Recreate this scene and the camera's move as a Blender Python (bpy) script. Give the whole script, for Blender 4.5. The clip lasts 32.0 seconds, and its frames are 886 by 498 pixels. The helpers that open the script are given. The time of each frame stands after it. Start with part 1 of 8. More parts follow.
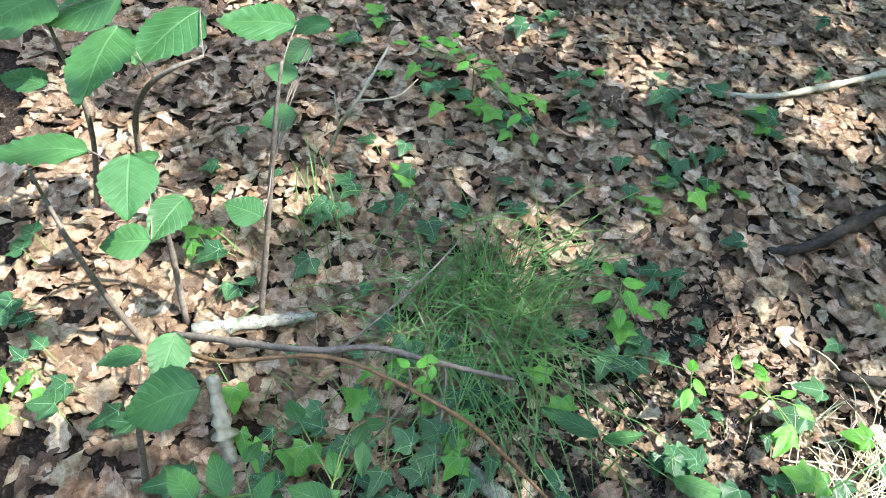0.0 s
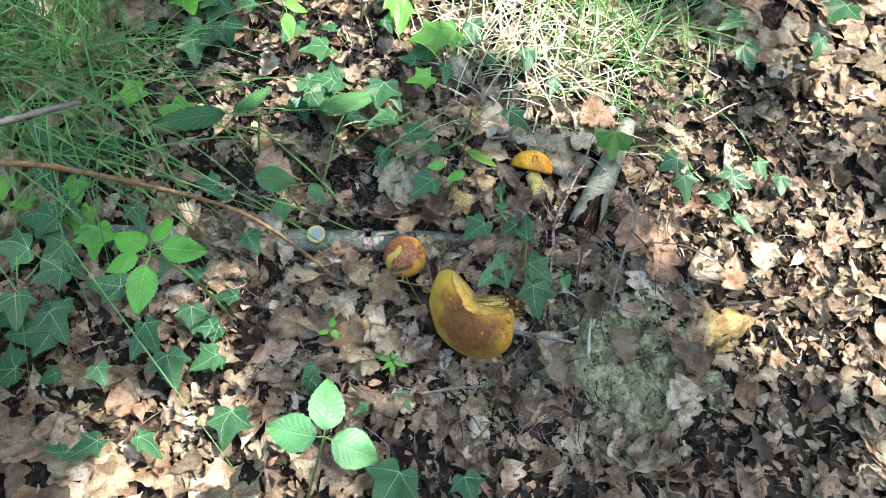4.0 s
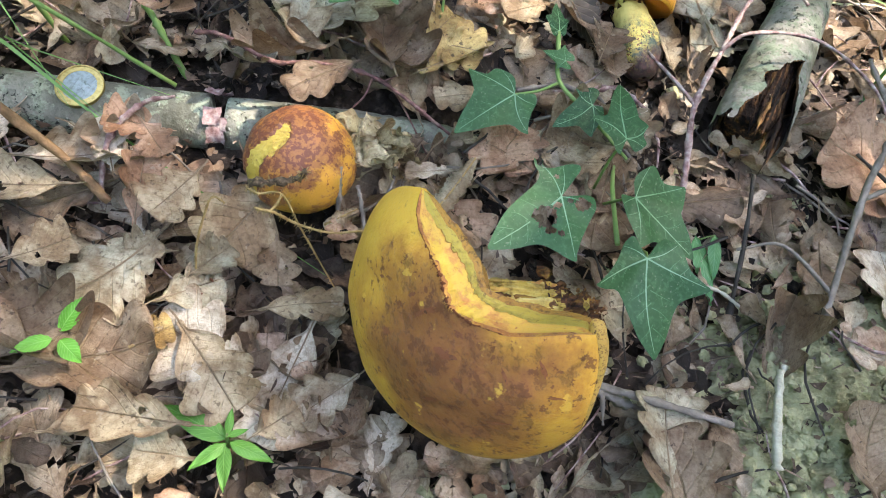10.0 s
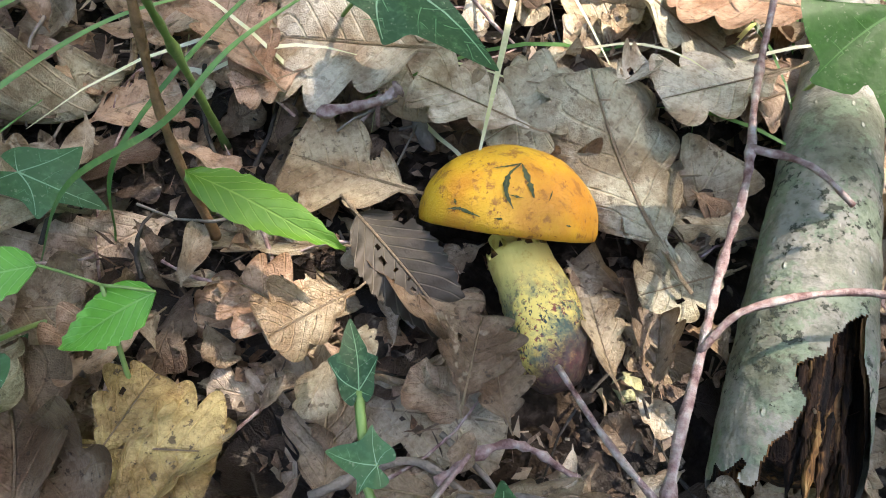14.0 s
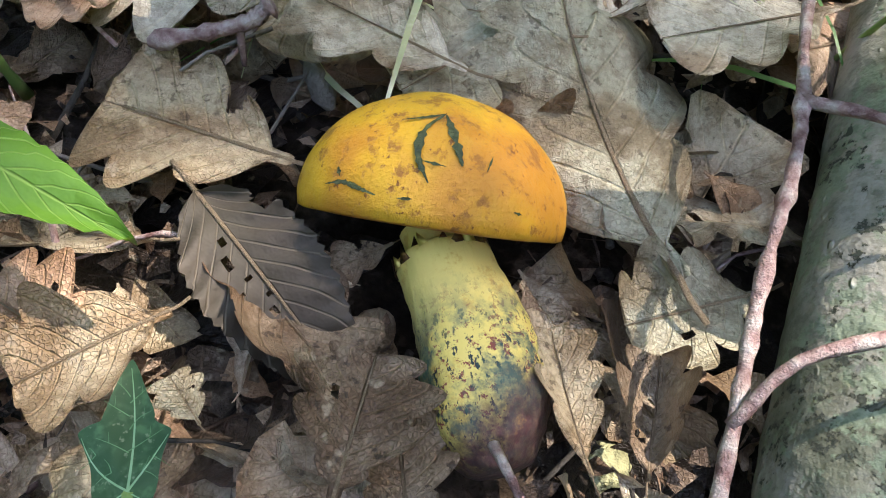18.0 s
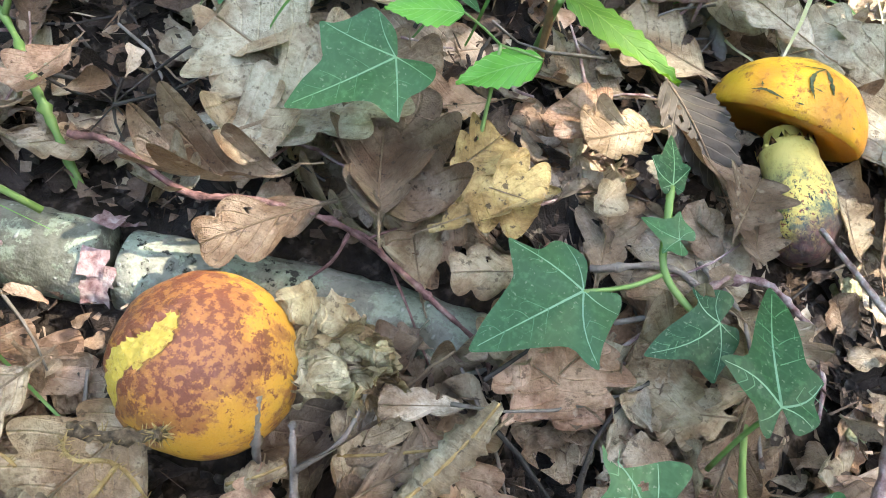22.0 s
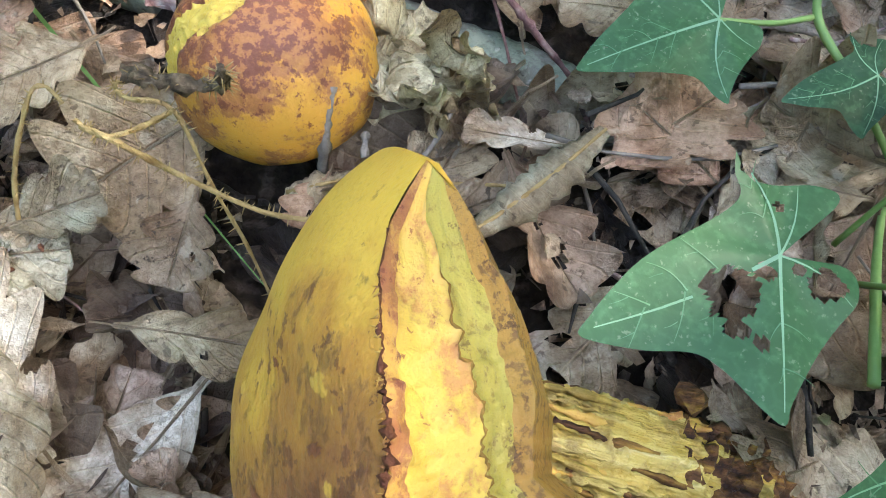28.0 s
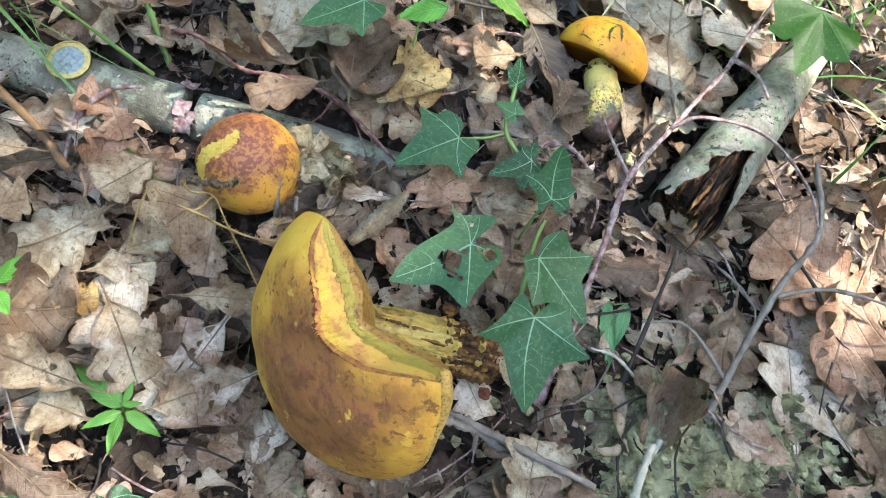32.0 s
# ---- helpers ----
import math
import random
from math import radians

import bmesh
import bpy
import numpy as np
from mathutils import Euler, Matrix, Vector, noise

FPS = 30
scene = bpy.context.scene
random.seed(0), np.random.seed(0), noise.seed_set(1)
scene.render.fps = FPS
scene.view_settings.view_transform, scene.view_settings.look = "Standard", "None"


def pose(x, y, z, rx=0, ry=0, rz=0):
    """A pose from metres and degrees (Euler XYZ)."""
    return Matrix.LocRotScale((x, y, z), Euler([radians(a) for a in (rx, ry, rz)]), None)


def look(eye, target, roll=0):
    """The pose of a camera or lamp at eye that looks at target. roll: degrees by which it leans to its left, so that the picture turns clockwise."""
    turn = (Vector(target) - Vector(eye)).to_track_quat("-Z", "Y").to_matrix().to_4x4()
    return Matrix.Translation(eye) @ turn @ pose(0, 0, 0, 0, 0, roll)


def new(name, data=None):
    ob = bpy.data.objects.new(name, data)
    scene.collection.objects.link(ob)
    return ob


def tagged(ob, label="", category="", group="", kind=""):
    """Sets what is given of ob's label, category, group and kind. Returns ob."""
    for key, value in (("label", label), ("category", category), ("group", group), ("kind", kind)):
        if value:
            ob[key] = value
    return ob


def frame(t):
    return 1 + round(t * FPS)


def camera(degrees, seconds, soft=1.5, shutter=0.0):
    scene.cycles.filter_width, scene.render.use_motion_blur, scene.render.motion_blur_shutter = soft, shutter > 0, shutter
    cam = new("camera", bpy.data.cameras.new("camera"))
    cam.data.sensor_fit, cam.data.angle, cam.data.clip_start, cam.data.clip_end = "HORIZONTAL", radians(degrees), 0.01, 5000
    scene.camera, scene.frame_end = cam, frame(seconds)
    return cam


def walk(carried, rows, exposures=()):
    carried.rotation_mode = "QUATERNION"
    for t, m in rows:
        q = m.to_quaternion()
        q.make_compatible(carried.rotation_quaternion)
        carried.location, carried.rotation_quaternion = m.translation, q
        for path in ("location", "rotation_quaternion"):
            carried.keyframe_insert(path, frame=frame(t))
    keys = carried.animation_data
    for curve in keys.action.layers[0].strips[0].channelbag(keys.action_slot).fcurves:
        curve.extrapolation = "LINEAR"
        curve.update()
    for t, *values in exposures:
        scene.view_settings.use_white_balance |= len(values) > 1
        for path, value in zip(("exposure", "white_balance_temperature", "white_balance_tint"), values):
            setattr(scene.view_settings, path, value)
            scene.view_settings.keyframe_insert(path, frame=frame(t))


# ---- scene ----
import itertools
cam = camera(61.20, 32.0, soft=1.0)
PATH = [
    # seconds, eye, a point ahead, lean
    (0, (0.0700, -0.4047, 1.0502), (-0.4188, -0.0185, 0.2680), 9.09),
    (0.5, (0.1121, -0.3982, 1.0346), (-0.2867, -0.0007, 0.2082), 8.28),
    (1, (0.1630, -0.3861, 1.0174), (-0.1263, 0.0403, 0.1604), 8.33),
    (1.5, (0.1921, -0.3939, 1.0089), (0.0014, 0.0674, 0.1424), 9.47),
    (2, (0.1883, -0.3925, 1.0004), (0.0614, 0.0710, 0.1235), 11.42),
    (2.5, (0.1988, -0.3867, 0.9789), (0.1087, 0.0646, 0.0911), 13.44),
    (3, (0.1993, -0.3743, 0.9375), (0.1336, 0.0629, 0.0406), 14.81),
    (3.5, (0.1857, -0.3609, 0.9111), (0.1411, 0.0669, 0.0083), 16.34),
    (5.5, (0.1751, -0.2607, 0.6294), (0.2122, 0.1902, -0.2624), 19.91),
    (6, (0.1785, -0.2185, 0.5935), (0.2293, 0.2205, -0.3036), 21.68),
    (6.5, (0.1828, -0.1872, 0.5380), (0.2298, 0.2514, -0.3595), 23.24),
    (7, (0.1829, -0.1726, 0.4962), (0.2233, 0.2564, -0.4062), 24.56),
    (7.5, (0.1766, -0.1652, 0.4632), (0.2098, 0.2572, -0.4426), 24.73),
    (8, (0.1867, -0.1660, 0.4259), (0.2079, 0.2741, -0.4718), 23.33),
    (8.5, (0.1879, -0.1617, 0.3760), (0.2021, 0.3041, -0.5088), 21.98),
    (9, (0.1904, -0.1481, 0.3466), (0.2014, 0.3278, -0.5328), 21.76),
    (9.5, (0.2013, -0.1400, 0.3274), (0.2097, 0.3287, -0.5560), 23.18),
    (10, (0.1938, -0.1335, 0.3172), (0.1977, 0.3191, -0.5745), 25.46),
    (10.5, (0.1856, -0.1240, 0.3089), (0.1848, 0.3177, -0.5883), 26.93),
    (11, (0.1783, -0.1163, 0.2948), (0.1770, 0.3224, -0.6038), 26.80),
    (11.5, (0.1765, -0.1009, 0.2875), (0.1751, 0.3435, -0.6083), 25.24),
    (12, (0.1862, -0.0756, 0.2882), (0.1792, 0.3805, -0.6017), 22.23),
    (12.5, (0.1948, -0.0199, 0.2927), (0.1805, 0.4698, -0.5790), 18.85),
    (13, (0.1918, 0.0277, 0.2750), (0.1844, 0.5184, -0.5963), 17.32),
    (13.5, (0.2028, 0.0679, 0.2300), (0.2021, 0.5631, -0.6388), 16.55),
    (14, (0.2171, 0.0998, 0.2155), (0.1961, 0.5542, -0.6751), 11.96),
    (14.5, (0.2274, 0.1059, 0.1815), (0.2434, 0.5963, -0.6899), 16.90),
    (15, (0.2345, 0.1095, 0.1684), (0.2578, 0.5976, -0.7041), 17.12),
    (15.5, (0.2340, 0.1192, 0.1612), (0.2698, 0.6197, -0.7038), 18.17),
    (17.5, (0.2389, 0.1351, 0.1457), (0.2384, 0.6182, -0.7299), 15.46),
    (18, (0.2343, 0.1370, 0.1458), (0.2333, 0.6182, -0.7308), 15.35),
    (18.5, (0.2356, 0.1368, 0.1480), (0.2328, 0.6233, -0.7257), 15.14),
    (19, (0.2380, 0.1348, 0.1507), (0.2291, 0.6227, -0.7221), 14.63),
    (19.5, (0.2362, 0.1264, 0.1589), (0.2215, 0.6117, -0.7154), 14.48),
    (20, (0.2320, 0.1067, 0.1746), (0.2202, 0.5973, -0.6968), 16.33),
    (20.5, (0.2168, 0.0757, 0.2007), (0.1811, 0.5733, -0.6659), 15.85),
    (21, (0.1969, 0.0501, 0.2145), (0.1277, 0.5320, -0.6590), 15.85),
    (21.5, (0.1845, 0.0259, 0.2212), (0.0851, 0.4988, -0.6543), 16.93),
    (22, (0.1797, -0.0023, 0.2140), (0.0650, 0.4550, -0.6678), 19.19),
    (22.5, (0.1792, -0.0108, 0.2154), (0.0539, 0.4282, -0.6743), 21.40),
    (23, (0.1636, -0.0152, 0.1990), (0.0184, 0.4040, -0.6972), 20.64),
    (23.5, (0.1626, -0.0172, 0.1859), (0.0063, 0.3704, -0.7227), 19.09),
    (24, (0.1609, -0.0161, 0.1758), (0.0046, 0.3658, -0.7351), 19.31),
    (24.5, (0.1540, -0.0174, 0.1647), (-0.0102, 0.3565, -0.7481), 18.64),
    (26.5, (0.1454, -0.0206, 0.1278), (0.0201, 0.3759, -0.7817), 22.63),
    (27, (0.1485, -0.0269, 0.1315), (0.0365, 0.3673, -0.7807), 23.17),
    (27.5, (0.1713, -0.0333, 0.1560), (0.0582, 0.3304, -0.7686), 22.29),
    (28, (0.1990, -0.0347, 0.1686), (0.0845, 0.3082, -0.7638), 21.85),
    (28.5, (0.2242, -0.0320, 0.1731), (0.1121, 0.2821, -0.7697), 21.16),
    (29, (0.2409, -0.0381, 0.1857), (0.1210, 0.2644, -0.7598), 18.74),
    (29.5, (0.2581, -0.0376, 0.2107), (0.1346, 0.2578, -0.7367), 16.88),
    (30, (0.2632, -0.0527, 0.2303), (0.1530, 0.2558, -0.7145), 18.74),
    (30.5, (0.2558, -0.0676, 0.2667), (0.1644, 0.2760, -0.6680), 22.50),
    (31, (0.2422, -0.0810, 0.3136), (0.1715, 0.2937, -0.6108), 25.94),
    (31.5, (0.2404, -0.0949, 0.3513), (0.1912, 0.3061, -0.5635), 29.25),
    (32, (0.2372, -0.1012, 0.3563), (0.1959, 0.3161, -0.5515), 30.41),
]
walk(cam, [(t, look(eye, ahead, lean)) for t, eye, ahead, lean in PATH], [(0, 3.1, 6250, 10), (1, 3.25, 6500, 9), (2, 2.9, 6500, 6), (3.5, 3.1, 6400, 7), (6, 3.4, 6750, 9), (9, 3.55, 7000, 13), (11, 3.65, 7200, 15), (13, 3.35, 7100, 13), (15, 3.2, 7100, 14), (19, 3.1, 6900, 12), (22, 3.9, 7000, 11), (26, 3.95, 6900, 11), (28, 3.8, 6800, 10), (29, 3.9, 6750, 11), (30, 3.9, 6800, 13), (32, 3.65, 6700, 12)])

# ---------------------------------------------------------------- light
SUN = Vector((0.36, 0.42, 0.83)).normalized()
world = bpy.data.worlds.new("sky")
scene.world = world
world.use_nodes = True
wn = world.node_tree.nodes
sky = wn.new("ShaderNodeTexSky")
sky.sky_type, sky.sun_disc = "NISHITA", False
sky.sun_elevation, sky.sun_rotation = math.asin(SUN.z), math.atan2(SUN.x, SUN.y)
sky.air_density, sky.dust_density = 1.0, 2.0
wn["Background"].inputs[1].default_value = 0.15
world.node_tree.links.new(sky.outputs[0], wn["Background"].inputs[0])
sun_data = bpy.data.lights.new("sun", "SUN")
sun_data.energy, sun_data.angle, sun_data.color = 2.0, radians(0.53), (1.0, 0.95, 0.87)
sun_lamp = new("sun", sun_data)
sun_lamp.matrix_world = look(SUN * 20, (0, 0, 0))

# ---------------------------------------------------------------- materials
rng = np.random.default_rng(7)


class Nodes:
    """Short hand for building a node material."""

    def __init__(self, name, rough=0.6, spec=0.3):
        self.mat = bpy.data.materials.new(name)
        self.mat.use_nodes = True
        self.tree = self.mat.node_tree
        self.bsdf = self.tree.nodes["Principled BSDF"]
        self.out = self.tree.nodes["Material Output"]
        self.bsdf.inputs["Roughness"].default_value = rough
        self.bsdf.inputs["Specular IOR Level"].default_value = spec

    def put(self, socket, value):
        if isinstance(value, bpy.types.NodeSocket):
            self.tree.links.new(value, socket)
        elif value is not None:
            socket.default_value = value

    def math(self, op, a, b=None, c=None, clamp=False):
        n = self.tree.nodes.new("ShaderNodeMath")
        n.operation, n.use_clamp = op, clamp
        for k, v in enumerate((a, b, c)):
            self.put(n.inputs[k], v)
        return n.outputs[0]

    def noise(self, scale, detail=4, vec=None, rough=0.55, which="ShaderNodeTexNoise"):
        n = self.tree.nodes.new(which)
        n.inputs["Scale"].default_value = scale
        if which == "ShaderNodeTexNoise":
            n.inputs["Detail"].default_value, n.inputs["Roughness"].default_value = detail, rough
        self.put(n.inputs["Vector"], vec if vec is not None else self.coord())
        return n.outputs[0]

    def coord(self, kind="Object"):
        return self.tree.nodes.new("ShaderNodeTexCoord").outputs[kind]

    def scaled(self, vec, sx, sy, sz):
        n = self.tree.nodes.new("ShaderNodeMapping")
        self.put(n.inputs["Vector"], vec)
        n.inputs["Scale"].default_value = (sx, sy, sz)
        return n.outputs[0]

    def where(self):
        return self.tree.nodes.new("ShaderNodeNewGeometry").outputs["Position"]

    def ramp(self, fac, stops):
        n = self.tree.nodes.new("ShaderNodeValToRGB")
        el = n.color_ramp.elements
        while len(el) < len(stops):
            el.new(0.5)
        for e, (p, c) in zip(el, stops):
            e.position, e.color = p, (*c, 1) if len(c) == 3 else c
        self.put(n.inputs[0], fac)
        return n.outputs[0]

    def mix(self, fac, a, b, how="MIX"):
        n = self.tree.nodes.new("ShaderNodeMix")
        n.data_type, n.blend_type = "RGBA", how
        self.put(n.inputs[0], fac)
        for k, v in ((6, a), (7, b)):
            self.put(n.inputs[k], (*v, 1) if isinstance(v, tuple) and len(v) == 3 else v)
        return n.outputs[2]

    def step(self, x, lo, hi):
        n = self.tree.nodes.new("ShaderNodeMapRange")
        n.interpolation_type = "SMOOTHSTEP"
        self.put(n.inputs[0], x)
        n.inputs[1].default_value, n.inputs[2].default_value = lo, hi
        return n.outputs[0]

    def random(self):
        a = self.tree.nodes.new("ShaderNodeObjectInfo").outputs["Random"]
        b = self.tree.nodes.new("ShaderNodeNewGeometry").outputs["Random Per Island"]
        return self.math("FRACT", self.math("ADD", a, b))

    def bump(self, height, strength=0.4, dist=0.002):
        n = self.tree.nodes.new("ShaderNodeBump")
        n.inputs["Strength"].default_value, n.inputs["Distance"].default_value = strength, dist
        self.put(n.inputs["Height"], height)
        self.put(self.bsdf.inputs["Normal"], n.outputs[0])
        return n.outputs[0]

    def color(self, c, thin=0.0, tint=None):
        """Sets the base colour; thin: the share of light let through, as by a leaf."""
        self.put(self.bsdf.inputs["Base Color"], (*c, 1) if isinstance(c, tuple) else c)
        if thin:
            tr = self.tree.nodes.new("ShaderNodeBsdfTranslucent")
            self.put(tr.inputs[0], tint if tint is not None else c)
            mx = self.tree.nodes.new("ShaderNodeMixShader")
            mx.inputs[0].default_value = thin
            self.tree.links.new(self.bsdf.outputs[0], mx.inputs[1])
            self.tree.links.new(tr.outputs[0], mx.inputs[2])
            self.tree.links.new(mx.outputs[0], self.out.inputs[0])
        return self.mat


def dead_leaf_material(name, stops, spot=0.5):
    n = Nodes(name, 0.55, 0.35)
    uv = n.coord("UV")
    sep = n.tree.nodes.new("ShaderNodeSeparateXYZ")
    n.put(sep.inputs[0], uv)
    side = n.math("ABSOLUTE", n.math("SUBTRACT", sep.outputs[0], 0.5))
    rib = n.math("SUBTRACT", 1.0, n.step(side, 0.006, 0.022))
    lat = n.math("FRACT", n.math("MULTIPLY", n.math("SUBTRACT", sep.outputs[1], n.math("MULTIPLY", side, 0.45)), 8.0))
    lat = n.math("SUBTRACT", 1.0, n.step(n.math("ABSOLUTE", n.math("SUBTRACT", lat, 0.5)), 0.02, 0.09))
    vein = n.math("MAXIMUM", rib, n.math("MULTIPLY", lat, 0.55))
    r = n.random()
    base = n.ramp(r, stops)
    pos = n.where()
    blotch = n.noise(55, 5, pos)
    grain = n.noise(600, 3, pos)
    c = n.mix(n.step(blotch, 0.42, 0.62), base, n.mix(1.0, base, (0.56, 0.47, 0.40), "MULTIPLY"))
    c = n.mix(n.math("MULTIPLY", n.step(n.noise(170, 7, pos, 0.7), 0.50, 0.58), 0.45), n.mix(1.0, c, (1.10, 1.10, 1.10), "MULTIPLY"), n.mix(1.0, c, (0.60, 0.54, 0.48), "MULTIPLY"))
    edge = n.math("ADD", n.math("MULTIPLY", side, 2.0), n.math("MULTIPLY", n.math("SUBTRACT", n.noise(120, 5, pos), 0.5), 0.9))
    c = n.mix(n.math("MULTIPLY", n.step(edge, 0.72, 0.95), 0.5), c, n.mix(1.0, c, (0.6, 0.5, 0.42), "MULTIPLY"))
    c = n.mix(n.math("MULTIPLY", n.step(grain, 0.45, 0.62), 0.4), c, n.mix(1.0, c, (0.55, 0.5, 0.44), "MULTIPLY"))
    c = n.mix(n.math("MULTIPLY", n.step(n.noise(300, 5, pos, 0.65), 0.60, 0.65), spot), c, (0.05, 0.032, 0.022))
    c = n.mix(n.math("MULTIPLY", n.step(n.noise(140, 3, pos), 0.64, 0.70), 0.35), c, (0.55, 0.47, 0.36))
    c = n.mix(n.math("MULTIPLY", vein, 0.6), c, n.mix(1.0, c, (1.45, 1.4, 1.3), "MULTIPLY"))
    net = n.tree.nodes.new("ShaderNodeTexVoronoi")
    net.feature = "DISTANCE_TO_EDGE"
    net.inputs["Scale"].default_value = 1100
    n.put(net.inputs["Vector"], pos)
    mesh_lines = n.math("SUBTRACT", 1.0, n.step(net.outputs["Distance"], 0.02, 0.16))
    c = n.mix(n.math("MULTIPLY", mesh_lines, 0.14), c, n.mix(1.0, c, (0.55, 0.5, 0.45), "MULTIPLY"))
    relief = n.math("ADD", n.math("MULTIPLY", vein, -1.0), n.math("ADD", n.math("MULTIPLY", blotch, 1.2), n.math("ADD", n.math("MULTIPLY", grain, 0.5), n.math("MULTIPLY", mesh_lines, 0.25))))
    n.bump(relief, 0.85, 0.0015)
    return n.color(c, 0.14)


OAK_TONES = [(0.0, (0.085, 0.058, 0.043)), (0.12, (0.19, 0.138, 0.10)), (0.28, (0.34, 0.265, 0.18)), (0.42, (0.45, 0.395, 0.28)), (0.54, (0.29, 0.215, 0.15)), (0.66, (0.51, 0.44, 0.33)), (0.78, (0.41, 0.27, 0.175)), (0.9, (0.53, 0.41, 0.32)), (1.0, (0.64, 0.57, 0.45))]
M_OAK = dead_leaf_material("dead_oak_leaf", OAK_TONES)
# damp lower leaves; the deep shade of the gaps is put into their colour
M_DAMP_SHADED = dead_leaf_material("damp_shaded_leaf", [(0.0, (0.010, 0.007, 0.006)), (0.4, (0.024, 0.017, 0.013)), (0.75, (0.05, 0.036, 0.027)), (1.0, (0.11, 0.08, 0.06))], 0.8)
M_LEAF_TONE = {
    "grey": dead_leaf_material("grey_leaf", [(0, (0.36, 0.33, 0.24)), (1, (0.46, 0.42, 0.31))]),
    "brown": dead_leaf_material("brown_leaf", [(0, (0.20, 0.145, 0.10)), (1, (0.32, 0.24, 0.165))], 0.8),
    "tan": dead_leaf_material("tan_leaf", [(0, (0.42, 0.33, 0.215)), (1, (0.50, 0.40, 0.27))]),
    "pale": dead_leaf_material("pale_leaf", [(0, (0.56, 0.49, 0.385)), (1, (0.64, 0.57, 0.46))], 0.3),
    "rust": dead_leaf_material("rust_leaf", [(0, (0.42, 0.26, 0.17)), (1, (0.50, 0.34, 0.24))]),
    "yellow": dead_leaf_material("yellowed_leaf", [(0, (0.50, 0.37, 0.15)), (1, (0.56, 0.44, 0.21))], 0.8),
}


def green_material(name, dark, light, vein, rough=0.38, thin=0.25, size=40):
    n = Nodes(name, rough, 0.2)
    pos = n.where()
    r = n.random()
    c = n.mix(r, dark, light)
    c = n.mix(n.step(n.noise(size, 4, pos), 0.35, 0.7), c, n.mix(1.0, c, (0.72, 0.8, 0.66), "MULTIPLY"))
    fine = n.noise(420, 3, pos)
    c = n.mix(n.math("MULTIPLY", n.step(fine, 0.5, 0.72), 0.28), c, vein)
    if name.startswith("ivy_green") or name.startswith("fresh"):
        net = n.tree.nodes.new("ShaderNodeTexVoronoi")
        net.feature = "DISTANCE_TO_EDGE"
        net.inputs["Scale"].default_value = 190
        n.put(net.inputs["Vector"], pos)
        c = n.mix(n.math("MULTIPLY", n.math("SUBTRACT", 1.0, n.step(net.outputs["Distance"], 0.015, 0.10)), 0.07), c, vein)
        c = n.mix(n.math("MULTIPLY", n.step(n.noise(800, 3, pos), 0.62, 0.7), 0.3), c, (0.3, 0.36, 0.26))
    n.bump(n.math("ADD", n.noise(120, 3, pos), n.math("MULTIPLY", fine, 0.4)), 0.35, 0.001)
    return n.color(c, thin, n.mix(1.0, c, (1.5, 1.6, 0.7), "MULTIPLY"))


M_IVY = green_material("ivy_green", (0.024, 0.070, 0.032), (0.050, 0.130, 0.054), (0.11, 0.24, 0.12), 0.42)
M_IVY_VEIN = green_material("ivy_vein", (0.16, 0.30, 0.20), (0.23, 0.39, 0.26), (0.26, 0.42, 0.28), 0.5)
M_FRESH = green_material("fresh_green", (0.07, 0.22, 0.03), (0.15, 0.36, 0.06), (0.3, 0.5, 0.15), 0.42, 0.35)
M_STALK = green_material("green_stalk", (0.12, 0.2, 0.06), (0.2, 0.3, 0.1), (0.25, 0.3, 0.12), 0.5, 0.0)
M_GRASS = green_material("grass_green", (0.055, 0.14, 0.045), (0.16, 0.30, 0.11), (0.2, 0.3, 0.1), 0.38, 0.3)
M_STRAW = green_material("dry_grass", (0.5, 0.48, 0.34), (0.76, 0.73, 0.6), (0.8, 0.77, 0.66), 0.5, 0.3)


def bark_material(name, stops, scale=60, patch=None, rough=0.8, flecks=None):
    n = Nodes(name, rough, 0.2)
    v = n.coord()
    a = n.noise(scale, 6, v)
    c = n.ramp(a, stops)
    if patch:
        c = n.mix(n.step(n.noise(scale * 0.55, 5, v, 0.7), 0.56, 0.63), c, patch)
    if flecks:
        c = n.mix(n.step(n.noise(scale * 3, 3, n.scaled(v, 1, 1, 0.4)), 0.6, 0.68), c, flecks)
    fine = n.noise(scale * 9, 3, v)
    c = n.mix(n.math("MULTIPLY", fine, 0.5), c, n.mix(1.0, c, (0.55, 0.52, 0.48), "MULTIPLY"))
    n.bump(n.math("ADD", a, n.math("MULTIPLY", fine, 0.4)), 0.8, 0.002)
    return n.color(c)


M_BARK_GREY = bark_material("grey_bark", [(0.3, (0.08, 0.078, 0.065)), (0.5, (0.16, 0.16, 0.14)), (0.7, (0.25, 0.255, 0.225))], 90, (0.30, 0.35, 0.30), flecks=(0.04, 0.04, 0.03))
M_BARK_PALE = bark_material("pale_bark", [(0.3, (0.14, 0.145, 0.12)), (0.5, (0.26, 0.265, 0.23)), (0.7, (0.38, 0.385, 0.345))], 90, (0.19, 0.22, 0.17), flecks=(0.045, 0.05, 0.042))
M_DARK_WOOD = bark_material("damp_dark_bark", [(0.3, (0.02, 0.018, 0.016)), (0.6, (0.05, 0.044, 0.038)), (0.8, (0.11, 0.10, 0.085))], 120)
M_TWIG_RED = bark_material("reddish_twig", [(0.35, (0.16, 0.085, 0.08)), (0.5, (0.31, 0.21, 0.20)), (0.66, (0.46, 0.39, 0.36))], 260)
M_TWIG_RED_DARK = bark_material("dark_reddish_twig", [(0.35, (0.08, 0.04, 0.036)), (0.55, (0.19, 0.10, 0.09)), (0.7, (0.30, 0.20, 0.17))], 240)
